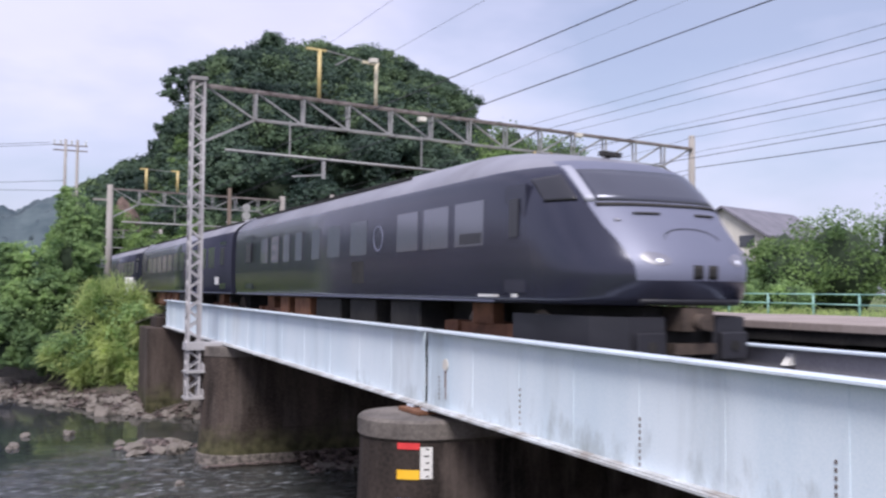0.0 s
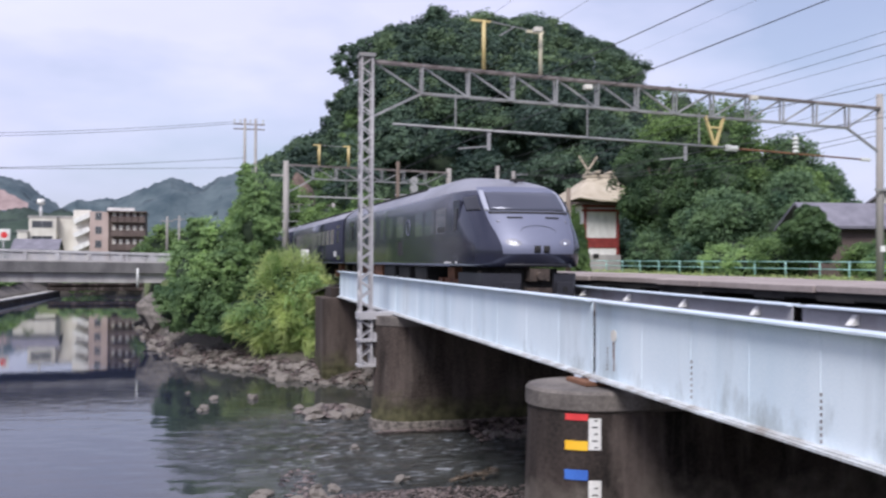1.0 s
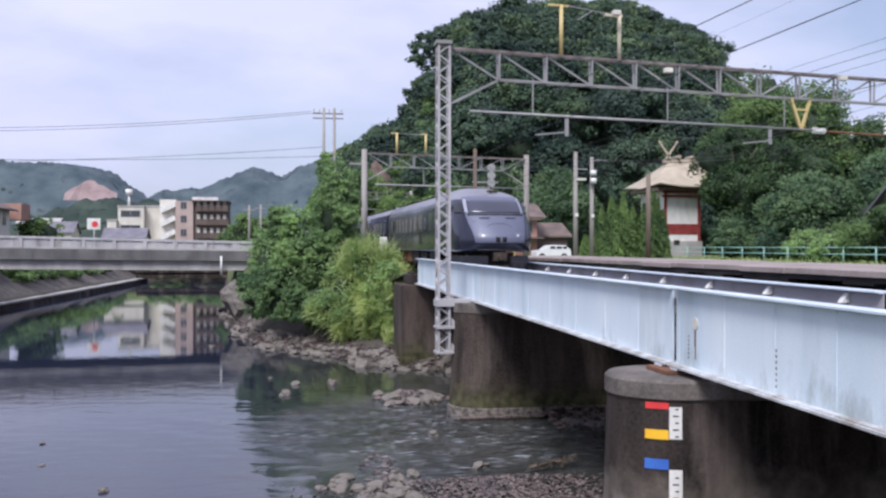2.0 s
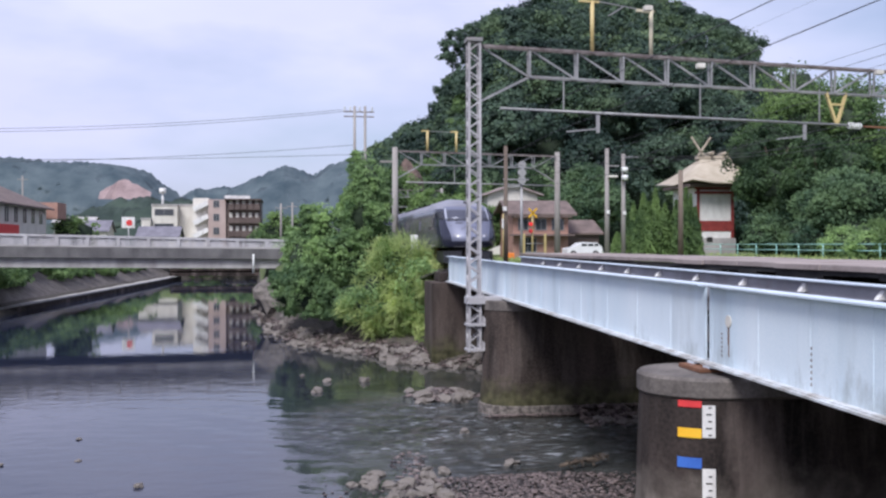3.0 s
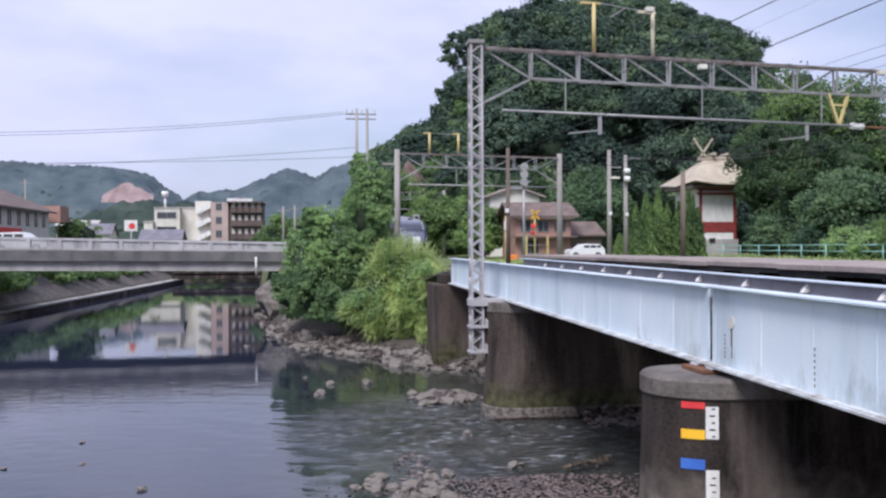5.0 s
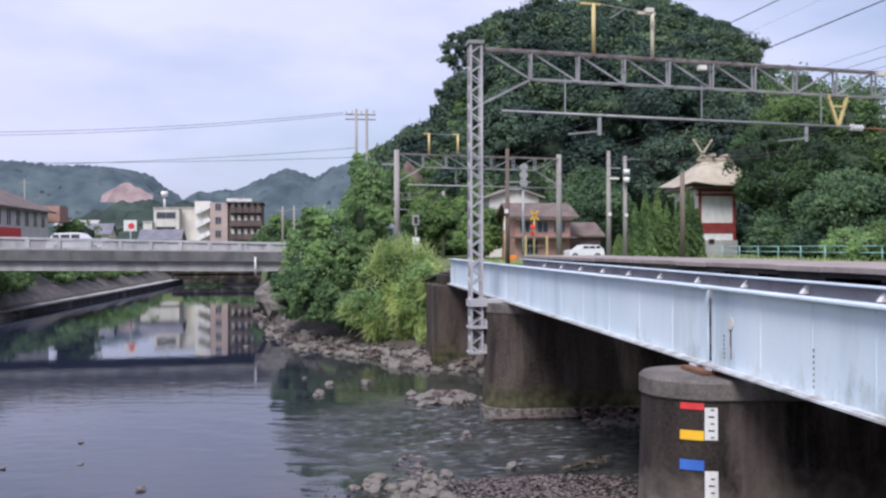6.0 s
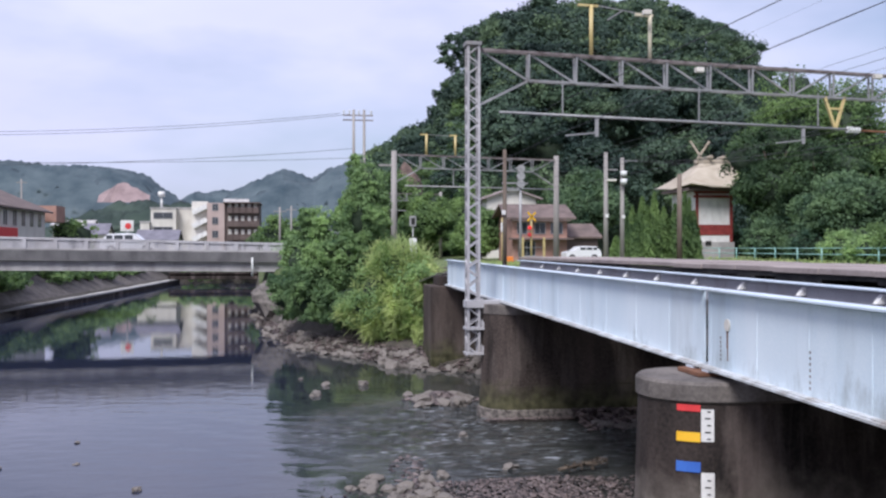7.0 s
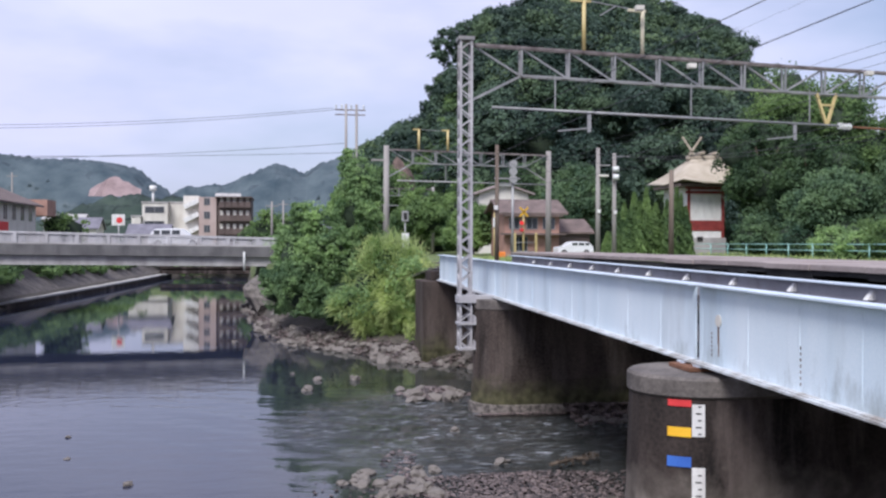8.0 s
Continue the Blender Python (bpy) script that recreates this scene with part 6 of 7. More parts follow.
def build_bank_growth():
    rng = np.random.default_rng(7)
    t = empty("ivy_tree", "tree on the river bank smothered in bright climbing ivy", "tree")
    bm = B()
    tube(bm, (3.5, 52, 2.5), (3.7, 52, 8.6), 0.22, 0.1, 9)
    tube(bm, (3.6, 52, 4.5), (1.2, 52.4, 6.8), 0.1, 0.05, 7)
    part("trunk", bm, M["bark"], t)
    lobes = [((3.75, 52, 8.5), (1.05, 1.2, 1.7)), ((3.6, 51.6, 6.7), (1.45, 1.5, 1.7)), ((1.15, 52.2, 6.2), (0.95, 1.2, 1.35)), ((0.7, 52, 4.5), (1.45, 1.7, 1.9)), ((2.5, 51.0, 4.6), (1.7, 1.7, 1.8)), ((0.9, 51.2, 2.7), (1.6, 1.5, 1.5)), ((2.6, 50.0, 2.4), (1.6, 1.3, 1.3)), ((4.4, 51.8, 4.6), (1.5, 1.5, 1.7)), ((-0.3, 54, 2.6), (1.2, 1.5, 1.2))]
    small = []
    for c, r in lobes:
        for k in range(7):
            d = rng.normal(0, 1, 3)
            d /= np.linalg.norm(d)
            q = rng.uniform(0.28, 0.5)
            small.append((tuple(np.array(c) + d * np.array(r) * 0.82), (r[0] * q, r[1] * q, r[2] * q * rng.uniform(0.8, 1.4))))
    high = [q for q in lobes + small if q[0][2] > 4.2]
    low = [q for q in lobes + small if q[0][2] <= 4.2]
    for group_of, mat, label in ((high, "leaf_ivy", "bright climbing ivy leaves"), (low, "leaf_ivy_deep", "darker ivy leaves near the water")):
        sets = [crown_points(rng, c, r, int(26 + 26 * r[0]), 50, 0.28, -0.9) for c, r in group_of]
        add_leaves("ivy", sets, 0.085, M[mat], 8, t, label, droop=1.0)
    sphere_core("ivy_shade_core", [(c, tuple(v * 0.62 for v in r)) for c, r in lobes], t, 9)
    g = empty("bamboo_grass", "pale yellow-green bamboo grass hanging over the bank", "grass clump")
    lobes = [((5.0, 48.0, 4.3), (1.35, 1.2, 1.7)), ((4.1, 47.8, 3.2), (1.5, 1.2, 1.8)), ((5.6, 47.2, 3.2), (1.2, 1.1, 1.6)), ((4.7, 47.0, 2.3), (1.7, 1.1, 1.2)), ((6.2, 47.5, 3.6), (0.75, 0.9, 1.25))]
    lobes += [((6.1, 46.0, 3.9), (0.6, 1.2, 0.8)), ((3.4, 47.6, 2.3), (1.2, 1.0, 1.0)), ((5.4, 46.4, 1.9), (1.2, 0.9, 0.9))]
    lobes += [((6.65, 47.0, 4.1), (0.6, 0.9, 0.75)), ((5.9, 47.6, 4.35), (0.85, 1.0, 1.15)), ((4.5, 47.8, 4.4), (1.0, 1.0, 1.2))]
    for k in range(34):
        c, r = lobes[rng.integers(0, 8)]
        d = rng.normal(0, 1, 3)
        d /= np.linalg.norm(d)
        q = rng.uniform(0.22, 0.45)
        lobes.append((tuple(np.array(c) + d * np.array(r) * 0.85), (r[0] * q, r[1] * q, r[2] * q * 1.3)))
    starts, outs = [], []
    for c, r in lobes:
        d = rng.normal(0, 1, (700, 3))
        d /= np.linalg.norm(d, axis=1)[:, None]
        starts.append(np.array(c) + d * np.array(r) * rng.uniform(0.35, 1.0, (700, 1)) - (0, 0, 0.25))
        outs.append(d * (1, 1, 0.2) + (0, -0.25, 0) + rng.normal(0, 0.6, (700, 3)))
    blades("blades", np.concatenate(starts), np.concatenate(outs), 0.42, 0.026, M["leaf_grass"], 10, g, "long arching pale green blades")
    tops = np.stack([rng.uniform(3.7, 6.9, 500), rng.uniform(47.0, 48.6, 500), np.zeros(500)], 1)
    tops[:, 2] = 5.25 - 0.28 * (tops[:, 0] - 5.2) ** 2 + rng.uniform(-0.5, 0.3, 500)
    blades("plumes", tops, rng.normal(0, 0.25, (500, 3)) + (0, 0, 0.9), 0.85, 0.018, M["leaf_grass"], 17, g, "upright pale blade tips")
    add_leaves("low_leaves", [crown_points(rng, c, r, 26, 40, 0.34, -0.9) for c, r in lobes[1:8]], 0.085, M["leaf_ivy"], 18, g, "bright green leaves among the blades")
    sphere_core("grass_shade_core", [(c, tuple(v * 0.42 for v in r)) for c, r in lobes[:8]], g, 11)
    # grass beyond the girder end and on the verges
    p = []
    for k in range(5200):
        x, y = rng.uniform(9.8, 20), rng.uniform(43.6, 58)
        p.append((x, y, ground_height(np.array(x), np.array(y)) + rng.uniform(0.0, 0.4)))
    for k in range(2500):
        x, y = rng.uniform(5.6, 6.7), rng.uniform(44, 60)
        p.append((x, y, ground_height(np.array(x), np.array(y)) + rng.uniform(0.0, 0.7)))
    for k in range(7000):
        x, y = rng.uniform(22, 44), rng.uniform(24, 82)
        p.append((x, y, 4.1 + rng.uniform(0.0, 0.35)))
    p = np.array(p, float)
    add_leaves("verge_grass", [(p, np.tile((0, -0.6, 0.2), (len(p), 1)))], 0.20, M["leaf_grass"], 12, None, "rough yellow-green grass on the verges", "grass", "stuff", droop=-2, wide=0.15)
    # greenery at the foot of the left bank
    p = []
    for k in range(120):
        y = rng.uniform(58, 150)
        x = rng.uniform(-27.8, -24.9) + 3.4 * (y - 56) / 94
        r = rng.uniform(0.9, 1.7)
        p.append(crown_points(rng, (x, y, float(np.interp(x - 3.6 * (y - 56) / 94, [-27.6, -23.6], [3.9, 0.8])) + 0.1), (r, r, r * 0.7), 22, 26, 0.34, -0.3))
    add_leaves("bank_bushes", p, 0.2, M["leaf_ivy"], 14, None, "low bushes on the sloping far bank", "bushes", "stuff")
    p = []
    for k in range(36):
        y = rng.uniform(58, 100)
        x = float(np.interp(y, BANK_Y[::-1], BANK_X[::-1])) + rng.uniform(2.2, 5.5)
        r = rng.uniform(0.8, 1.5)
        p.append(crown_points(rng, (x, y, float(ground_height(np.array(x), np.array(y))) + 0.4), (r, r, r), 22, 26, 0.34, -0.3))
    for k in range(40):
        r = rng.uniform(0.8, 1.6)
        p.append(crown_points(rng, (rng.uniform(-17.5, 1), rng.uniform(146, 153), rng.uniform(0.6, 2.4)), (r, r, r), 22, 26, 0.34, -0.3))
    add_leaves("shore_bushes", p, 0.17, M["leaf_ivy"], 15, None, "bright bushes along the near shore", "bushes", "stuff")


build_bank_growth()


def build_stones():
    rng = random.Random(4)
    spots = []
    for k in range(205):
        s = rng.random()
        x = -3.5 + 13.0 * s
        yb = float(np.interp(x, BANK_X, BANK_Y))
        spots.append((x + rng.uniform(-0.4, 0.4), yb + rng.uniform(-1.2, 2.4), 0.09 + 0.30 * rng.random() ** 2.2))
    for k in range(40):
        spots.append((rng.gauss(5.0, 0.55), rng.gauss(32.4, 0.45), rng.uniform(0.12, 0.36)))
    for k in range(22):
        spots.append((rng.uniform(8.6, 12), rng.uniform(26.6, 28.2), rng.uniform(0.10, 0.28)))
    for k in range(20):
        spots.append((rng.uniform(1.2, 3.4), rng.uniform(19.8, 22.2), rng.uniform(0.06, 0.22)))
    for x, y, r in ((2.55, 36.5, 0.26), (0.2, 38.5, 0.12), (4.0, 33.9, 0.2), (4.65, 26.2, 0.16), (0.7, 34.2, 0.2), (-3.45, 21.4, 0.13), (-5.87, 26.9, 0.10), (-7.05, 24.0, 0.10), (-5.3, 24.2, 0.08), (1.15, 36.8, 0.22), (-2.76, 51.0, 0.2), (-0.7, 56.5, 0.22), (5.1, 22.2, 0.2)):
        spots.append((x, y, r))
    for k in range(12):
        spots.append((rng.uniform(1.5, 3.3), rng.uniform(19.2, 21.4), rng.uniform(0.14, 0.26)))
    base = []
    for k in range(9):
        bm = B()
        blob(bm, (0, 0, 0), (1.0, 0.8, 0.55), 3.0 + k * 1.9, 0.42, 2)
        base.append(mesh_of("stone", bm, M["stone"]))
    for x, y, r in spots:
        z = max(0.0, float(ground_height(np.array(x), np.array(y))))
        ob = new("stone", base[rng.randrange(9)])
        ob.matrix_world = pose(x, y, z + r * 0.10, rng.uniform(-15, 15), rng.uniform(-15, 15), rng.uniform(0, 360)) @ Matrix.Diagonal((r, r * rng.uniform(0.8, 1.3), r * rng.uniform(0.7, 1.2), 1))
        tagged(ob, "rough grey-brown river stone at the water's edge", "stone", "river stones")
    # heap beside the far pier and the low pebble bar
    g = np.random.default_rng(9)
    V, F = [], []
    ico = [(0, 0, 1), (0.89, 0, 0.45), (0.28, 0.85, 0.45), (-0.72, 0.53, 0.45), (-0.72, -0.53, 0.45), (0.28, -0.85, 0.45), (0, 0, -0.6)]
    fac = [(0, 1, 2), (0, 2, 3), (0, 3, 4), (0, 4, 5), (0, 5, 1), (6, 2, 1), (6, 3, 2), (6, 4, 3), (6, 5, 4), (6, 1, 5)]
    ico, fac = np.array(ico), np.array(fac)

    def scatter(n, fx, fy, r0, r1, lift):
        for k in range(n):
            x, y = fx(), fy()
            r = g.uniform(r0, r1)
            a = g.uniform(0, 6.28)
            rot = np.array(((math.cos(a), -math.sin(a), 0), (math.sin(a), math.cos(a), 0), (0, 0, 1)))
            p = (ico * g.uniform(0.65, 1.25, (7, 1)) * (r, r * g.uniform(0.6, 1), r * 0.6)) @ rot.T
            z = max(-0.02, float(ground_height(np.array(x), np.array(y)))) + lift(x, y)
            F.append(fac + 7 * len(V))
            V.append(p + (x, y, z))

    scatter(3400, lambda: g.normal(5.0, 1.5), lambda: g.uniform(18.4, 21.0) - 0.0, 0.02, 0.075, lambda x, y: 0.03 + 0.06 * math.exp(-((x - 5.0) / 1.6) ** 2))
    scatter(110, lambda: g.normal(2.75, 0.22), lambda: 20.8 + 3.2 * g.random() ** 1.6, 0.04, 0.13, lambda x, y: 0.0)
    scatter(500, lambda: g.normal(5.0, 0.5), lambda: g.normal(32.5, 0.4), 0.05, 0.15, lambda x, y: 0.28 * math.exp(-((x - 5.0) / 0.6) ** 2 - ((y - 32.5) / 0.5) ** 2))
    scatter(900, lambda: g.uniform(8.4, 12.6), lambda: g.normal(27.6, 0.5), 0.04, 0.14, lambda x, y: 0.02 + 0.3 * math.exp(-((y - 28.2) / 0.7) ** 2))
    scatter(700, lambda: 5.9 - 0.5 * abs(g.normal(0, 0.4)) + g.uniform(0, 4) ** 1.0, lambda: 28.15 - abs(g.normal(0, 0.12)), 0.03, 0.09, lambda x, y: 0.10)
    scatter(2600, lambda: g.uniform(-3.0, 9.5), lambda: 0, 0.04, 0.15, lambda x, y: 0.02)
    for k in range(len(V) - 2600, len(V)):
        c = V[k].mean(0)
        y = float(np.interp(c[0], BANK_X, BANK_Y)) + g.uniform(-0.5, 3.2)
        V[k] = V[k] - (0, c[1], c[2]) + (0, y, max(0.0, float(ground_height(np.array(c[0]), np.array(y)))) + 0.03)
    tagged(new("pebbles", raw_mesh("pebbles", np.concatenate(V), np.concatenate(F), M["pebble"])), "wet brown and grey pebbles on the river bar and shore", "pebbles", kind="stuff")


build_stones()


def build_driftwood():
    d = empty("driftwood", "brown stranded branch with wilted leaves on the pebble bar", "branch")
    rng = np.random.default_rng(31)
    bm = B()
    tube(bm, (6.05, 21.3, 0.14), (6.75, 21.55, 0.20), 0.045, 0.035, 8)
    tube(bm, (6.75, 21.55, 0.20), (7.45, 21.95, 0.16), 0.035, 0.012, 8)
    for x, y, ang in ((6.4, 21.42, 0.9), (6.8, 21.57, -0.7), (7.0, 21.7, 1.1)):
        tube(bm, (x, y, 0.18), (x + 0.35 * math.cos(ang), y + 0.35 * math.sin(ang), 0.24), 0.018, 0.006, 6)
    part("branch", bm, M["bark"], d)
    p = np.stack([rng.uniform(6.2, 7.4, 160), np.zeros(160), rng.uniform(0.10, 0.24, 160)], 1)
    p[:, 1] = 21.36 + (p[:, 0] - 6.2) * 0.45 + rng.normal(0, 0.10, 160)
    add_leaves("leaves", [(p, rng.normal(0, 1, (160, 3)))], 0.045, M["bark"], 32, d, "wilted leaves")


build_driftwood()

# ---------------------------------------------------------------- road bridge, river wall


def build_road_bridge():
    b = empty("road_bridge", "low grey concrete road bridge with a pale openwork parapet", "bridge")
    Y0, Y1 = 72.0, 80.0
    z_of = lambda x, za, zb: za + (zb - za) * (x + 21.0) / 21.0

    def beam(name, x0, x1, y0, y1, lo, hi, mat, label="", bevel=0.0):
        bm = B()
        v = [bm.verts.new((x, y, z_of(x, *h))) for x in (x0, x1) for y in (y0, y1) for h in (lo, hi)]
        for f in ((0, 1, 3, 2), (4, 6, 7, 5), (0, 4, 5, 1), (2, 3, 7, 6), (0, 2, 6, 4), (1, 5, 7, 3)):
            bm.faces.new([v[i] for i in f])
        return part(name, bm, M[mat], b, label, bevel)

    beam("girder", -60, 3.0, Y0 + 0.35, Y1 - 0.35, (3.68, 3.5), (4.40, 4.2), "concrete", "pale concrete main beam")
    beam("deck_edge", -60, 4.0, Y0, Y0 + 0.45, (4.41, 4.21), (5.20, 4.95), "deck_edge", "dark deck edge with paler stains")
    beam("deck_edge", -60, 4.0, Y1 - 0.45, Y1, (4.41, 4.21), (5.20, 4.95), "deck_edge", "dark deck edge with paler stains")
    beam("roadway", -60, 4.0, Y0 + 0.452, Y1 - 0.452, (4.41, 4.21), (5.07, 4.82), "deck_edge")
    bars = B()
    for Y in (Y0 + 0.12, Y1 - 0.12):
        beam("top_rail", -60, 4.0, Y - 0.13, Y + 0.13, (5.98, 5.50), (6.14, 5.66), "mast", "pale parapet coping")
        beam("parapet_base", -60, 4.0, Y - 0.1, Y + 0.1, (5.205, 4.955), (5.30, 5.05), "concrete")
        x = -58.0
        while x < 4:
            beam("parapet_post", x, x + 0.26, Y - 0.12, Y + 0.12, (5.305, 5.055), (5.975, 5.495), "mast")
            for i in range(13):
                xa = x + 0.30 + 0.14 * i
                v = [bars.verts.new((q, yy, z_of(q, *hh))) for q in (xa, xa + 0.085) for yy in (Y - 0.03, Y + 0.03) for hh in ((5.301, 5.051), (5.979, 5.499))]
                for f in ((0, 1, 3, 2), (4, 6, 7, 5), (0, 4, 5, 1), (2, 3, 7, 6), (0, 2, 6, 4), (1, 5, 7, 3)):
                    bars.faces.new([v[k] for k in f])
            x += 2.14
    tagged(part("parapet_bar", bars, M["mast"], b), "pale upright parapet bars", kind="stuff")
    bm = B()
    tube(bm, (-3.2, Y0 - 0.1, 3.2), (-3.2, Y0 - 0.1, 4.6), 0.08, 0.08, 8)
    part("drain_pipe", bm, M["porcelain"], b, "pale drain pipe")
    for x in (1.6, -27.0):
        bm = B()
        box(bm, x - 0.8, Y0 + 0.5, -0.6, x + 0.8, Y1 - 0.5, 3.46)
        part("pier", bm, M["concrete"], b, "grey concrete support")


def build_river_wall():
    w = empty("river_wall", "low concrete river wall with a flat ledge", "wall", kind="structure")
    edge = ((-23.0, 56), (-22.1, 74), (-20.0, 104), (-18.4, 131), (-17.6, 150))
    for (xa, ya), (xb, yb) in zip(edge, edge[1:]):
        bm = B()
        v = [bm.verts.new((x + d, y, z)) for x, y in ((xa, ya), (xb, yb)) for d, z in ((0.0, -0.6), (0.0, 0.42), (-1.5, 0.42), (-1.5, -0.6))]
        for f in ((0, 1, 5, 4), (1, 2, 6, 5), (2, 3, 7, 6), (3, 0, 4, 7), (0, 3, 2, 1), (4, 5, 6, 7)):
            bm.faces.new([v[i] for i in f])
        part("wall_face", bm, M["concrete_dark"], w, "dark face of the wall")
        bm = B()
        v = [bm.verts.new((x + d, y, z)) for x, y in ((xa, ya), (xb, yb)) for d, z in ((0.06, 0.425), (0.06, 0.60), (-1.5, 0.60), (-1.5, 0.425))]
        for f in ((0, 1, 5, 4), (1, 2, 6, 5), (2, 3, 7, 6), (3, 0, 4, 7), (0, 3, 2, 1), (4, 5, 6, 7)):
            bm.faces.new([v[i] for i in f])
        part("ledge", bm, M["concrete"], w, "pale flat ledge")
    bm = B()
    v = [bm.verts.new(p) for p in ((-23.6, 56, 0.58), (-27.6, 56, 3.9), (-24.0, 150, 3.9), (-19.0, 150, 0.58), (-24.5, 56, 0.4), (-28.6, 56, 3.5), (-25.0, 150, 3.5), (-20.0, 150, 0.4))]
    for f in ((0, 1, 2, 3), (7, 6, 5, 4), (0, 4, 5, 1), (1, 5, 6, 2), (2, 6, 7, 3), (3, 7, 4, 0)):
        bm.faces.new([v[i] for i in f])
    part("slope_facing", bm, M["concrete_cap"], w, "stained sloping stone facing")
    bm = B()
    for z0, z1, y0 in ((0.75, 1.25, 141.0), (1.5, 1.8, 141.2), (1.255, 1.495, 141.9)):
        box(bm, -18.2, y0, z0, 3, 142.4, z1)
    part("weir_wall", bm, M["concrete_dark"], w, "dark low footbridge across the far water")
    bm = B()
    blob(bm, (-1.2, 65, 1.2), (1.5, 2.0, 1.6), 5, 0.3, 3)
    thing("boulder", bm, M["stone"], "large pale boulder on the shore", "boulder")
    bm = B()
    blob(bm, (0.4, 58, 1.3), (1.3, 1.6, 1.3), 8, 0.3, 3)
    thing("boulder", bm, M["stone"], "large pale boulder below the bushes", "boulder")


build_road_bridge()
build_river_wall()

# ---------------------------------------------------------------- buildings


def windows(parent, rows, mat="window"):
    for x0, x1, y, z0, z1 in rows:
        bm = B()
        box(bm, x0, y - 0.03, z0, x1, y + 0.1, z1)
        win = part("window", bm, M[mat], parent)
        bm = B()
        w = 0.06
        box(bm, x0 - w, y - 0.06, z0 - w, x1 + w, y - 0.031, z0)
        box(bm, x0 - w, y - 0.06, z1, x1 + w, y - 0.031, z1 + w)
        box(bm, x0 - w, y - 0.06, z0, x0, y - 0.031, z1)
        box(bm, x1, y - 0.06, z0, x1 + w, y - 0.031, z1)
        box(bm, (x0 + x1) / 2 - 0.03, y - 0.055, z0, (x0 + x1) / 2 + 0.03, y - 0.032, z1)
        part("frame", bm, M["galv"], win)


def gable_roof(bm, x0, x1, y0, y1, ze, zr, over=0.5, thick=0.18, axis="x"):
    """Two roof slabs; the ridge runs along the axis."""
    if axis == "x":
        ym = (y0 + y1) / 2
        for ya in (y0 - over, y1 + over):
            drop = (zr - ze) * over / (ym - y0)
            v = [bm.verts.new(p) for p in ((x0 - over, ya, ze - drop), (x1 + over, ya, ze - drop), (x1 + over, ym, zr), (x0 - over, ym, zr), (x0 - over, ya, ze - drop + thick), (x1 + over, ya, ze - drop + thick), (x1 + over, ym, zr + thick), (x0 - over, ym, zr + thick))]
            for f in ((3, 2, 1, 0), (4, 5, 6, 7), (0, 1, 5, 4), (1, 2, 6, 5), (2, 3, 7, 6), (3, 0, 4, 7)):
                bm.faces.new([v[i] for i in f])
    else:
        xm = (x0 + x1) / 2
        for xa in (x0 - over, x1 + over):
            drop = (zr - ze) * over / (xm - x0)
            v = [bm.verts.new(p) for p in ((xa, y0 - over, ze - drop), (xa, y1 + over, ze - drop), (xm, y1 + over, zr), (xm, y0 - over, zr), (xa, y0 - over, ze - drop + thick), (xa, y1 + over, ze - drop + thick), (xm, y1 + over, zr + thick), (xm, y0 - over, zr + thick))]
            for f in ((3, 2, 1, 0), (4, 5, 6, 7), (0, 1, 5, 4), (1, 2, 6, 5), (2, 3, 7, 6), (3, 0, 4, 7)):
                bm.faces.new([v[i] for i in f])


def house_walls(bm, x0, x1, y0, y1, z0, ze, zr, axis):
    box(bm, x0, y0, z0, x1, y1, ze)
    if axis == "x":
        ym = (y0 + y1) / 2
        for x in (x0, x1 - 0.02):
            v = [bm.verts.new(p) for p in ((x, y0, ze + 0.002), (x, y1, ze + 0.002), (x, ym, zr - 0.01), (x + 0.02, y0, ze + 0.002), (x + 0.02, y1, ze + 0.002), (x + 0.02, ym, zr - 0.01))]
            for f in ((0, 1, 2), (5, 4, 3), (0, 3, 4, 1), (1, 4, 5, 2), (2, 5, 3, 0)):
                bm.faces.new([v[i] for i in f])
    else:
        xm = (x0 + x1) / 2
        for y in (y0, y1 - 0.02):
            v = [bm.verts.new(p) for p in ((x0, y, ze + 0.002), (x1, y, ze + 0.002), (xm, y, zr - 0.01), (x0, y + 0.02, ze + 0.002), (x1, y + 0.02, ze + 0.002), (xm, y + 0.02, zr - 0.01))]
            for f in ((0, 1, 2), (5, 4, 3), (0, 3, 4, 1), (1, 4, 5, 2), (2, 5, 3, 0)):
                bm.faces.new([v[i] for i in f])


def house(name, x0, x1, y0, y1, ze, zr, axis, wall, roof, label, wins=(), over=0.6):
    h = empty(name, label, "house", "houses")
    bm = B()
    house_walls(bm, x0, x1, y0, y1, 3.9, ze, zr, axis)
    part("wall", bm, M[wall], h)
    bm = B()
    gable_roof(bm, x0, x1, y0, y1, ze, zr, over, 0.18, axis)
    part("roof", bm, M[roof], h)
    windows(h, wins)
    return h


h = house("house", 20.4, 25.8, 88, 94, 8.3, 9.45, "x", "brick_wall", "tile_brown", "pinkish two-storey house with a brown tiled roof", [(20.9, 21.8, 88, 6.7, 7.7), (22.6, 23.6, 88, 6.7, 7.7), (24.2, 25.3, 88, 6.7, 7.7), (21.0, 22.6, 88, 4.6, 5.9)], 0.7)
bm = B()
box(bm, 20.0, 87.0, 6.1, 26.2, 87.98, 6.25)
part("lower_roof", bm, M["tile_brown"], h)
bm = B()
box(bm, 20.2, 87.3, 7.85, 26.0, 87.98, 7.98)
part("eave_band", bm, M["tile_brown"], h)
house("house", 21.6, 27.4, 106, 113, 11.05, 12.05, "y", "plaster", "pale_roof", "house with a pale pinkish roof behind the crossing", (), 0.6)
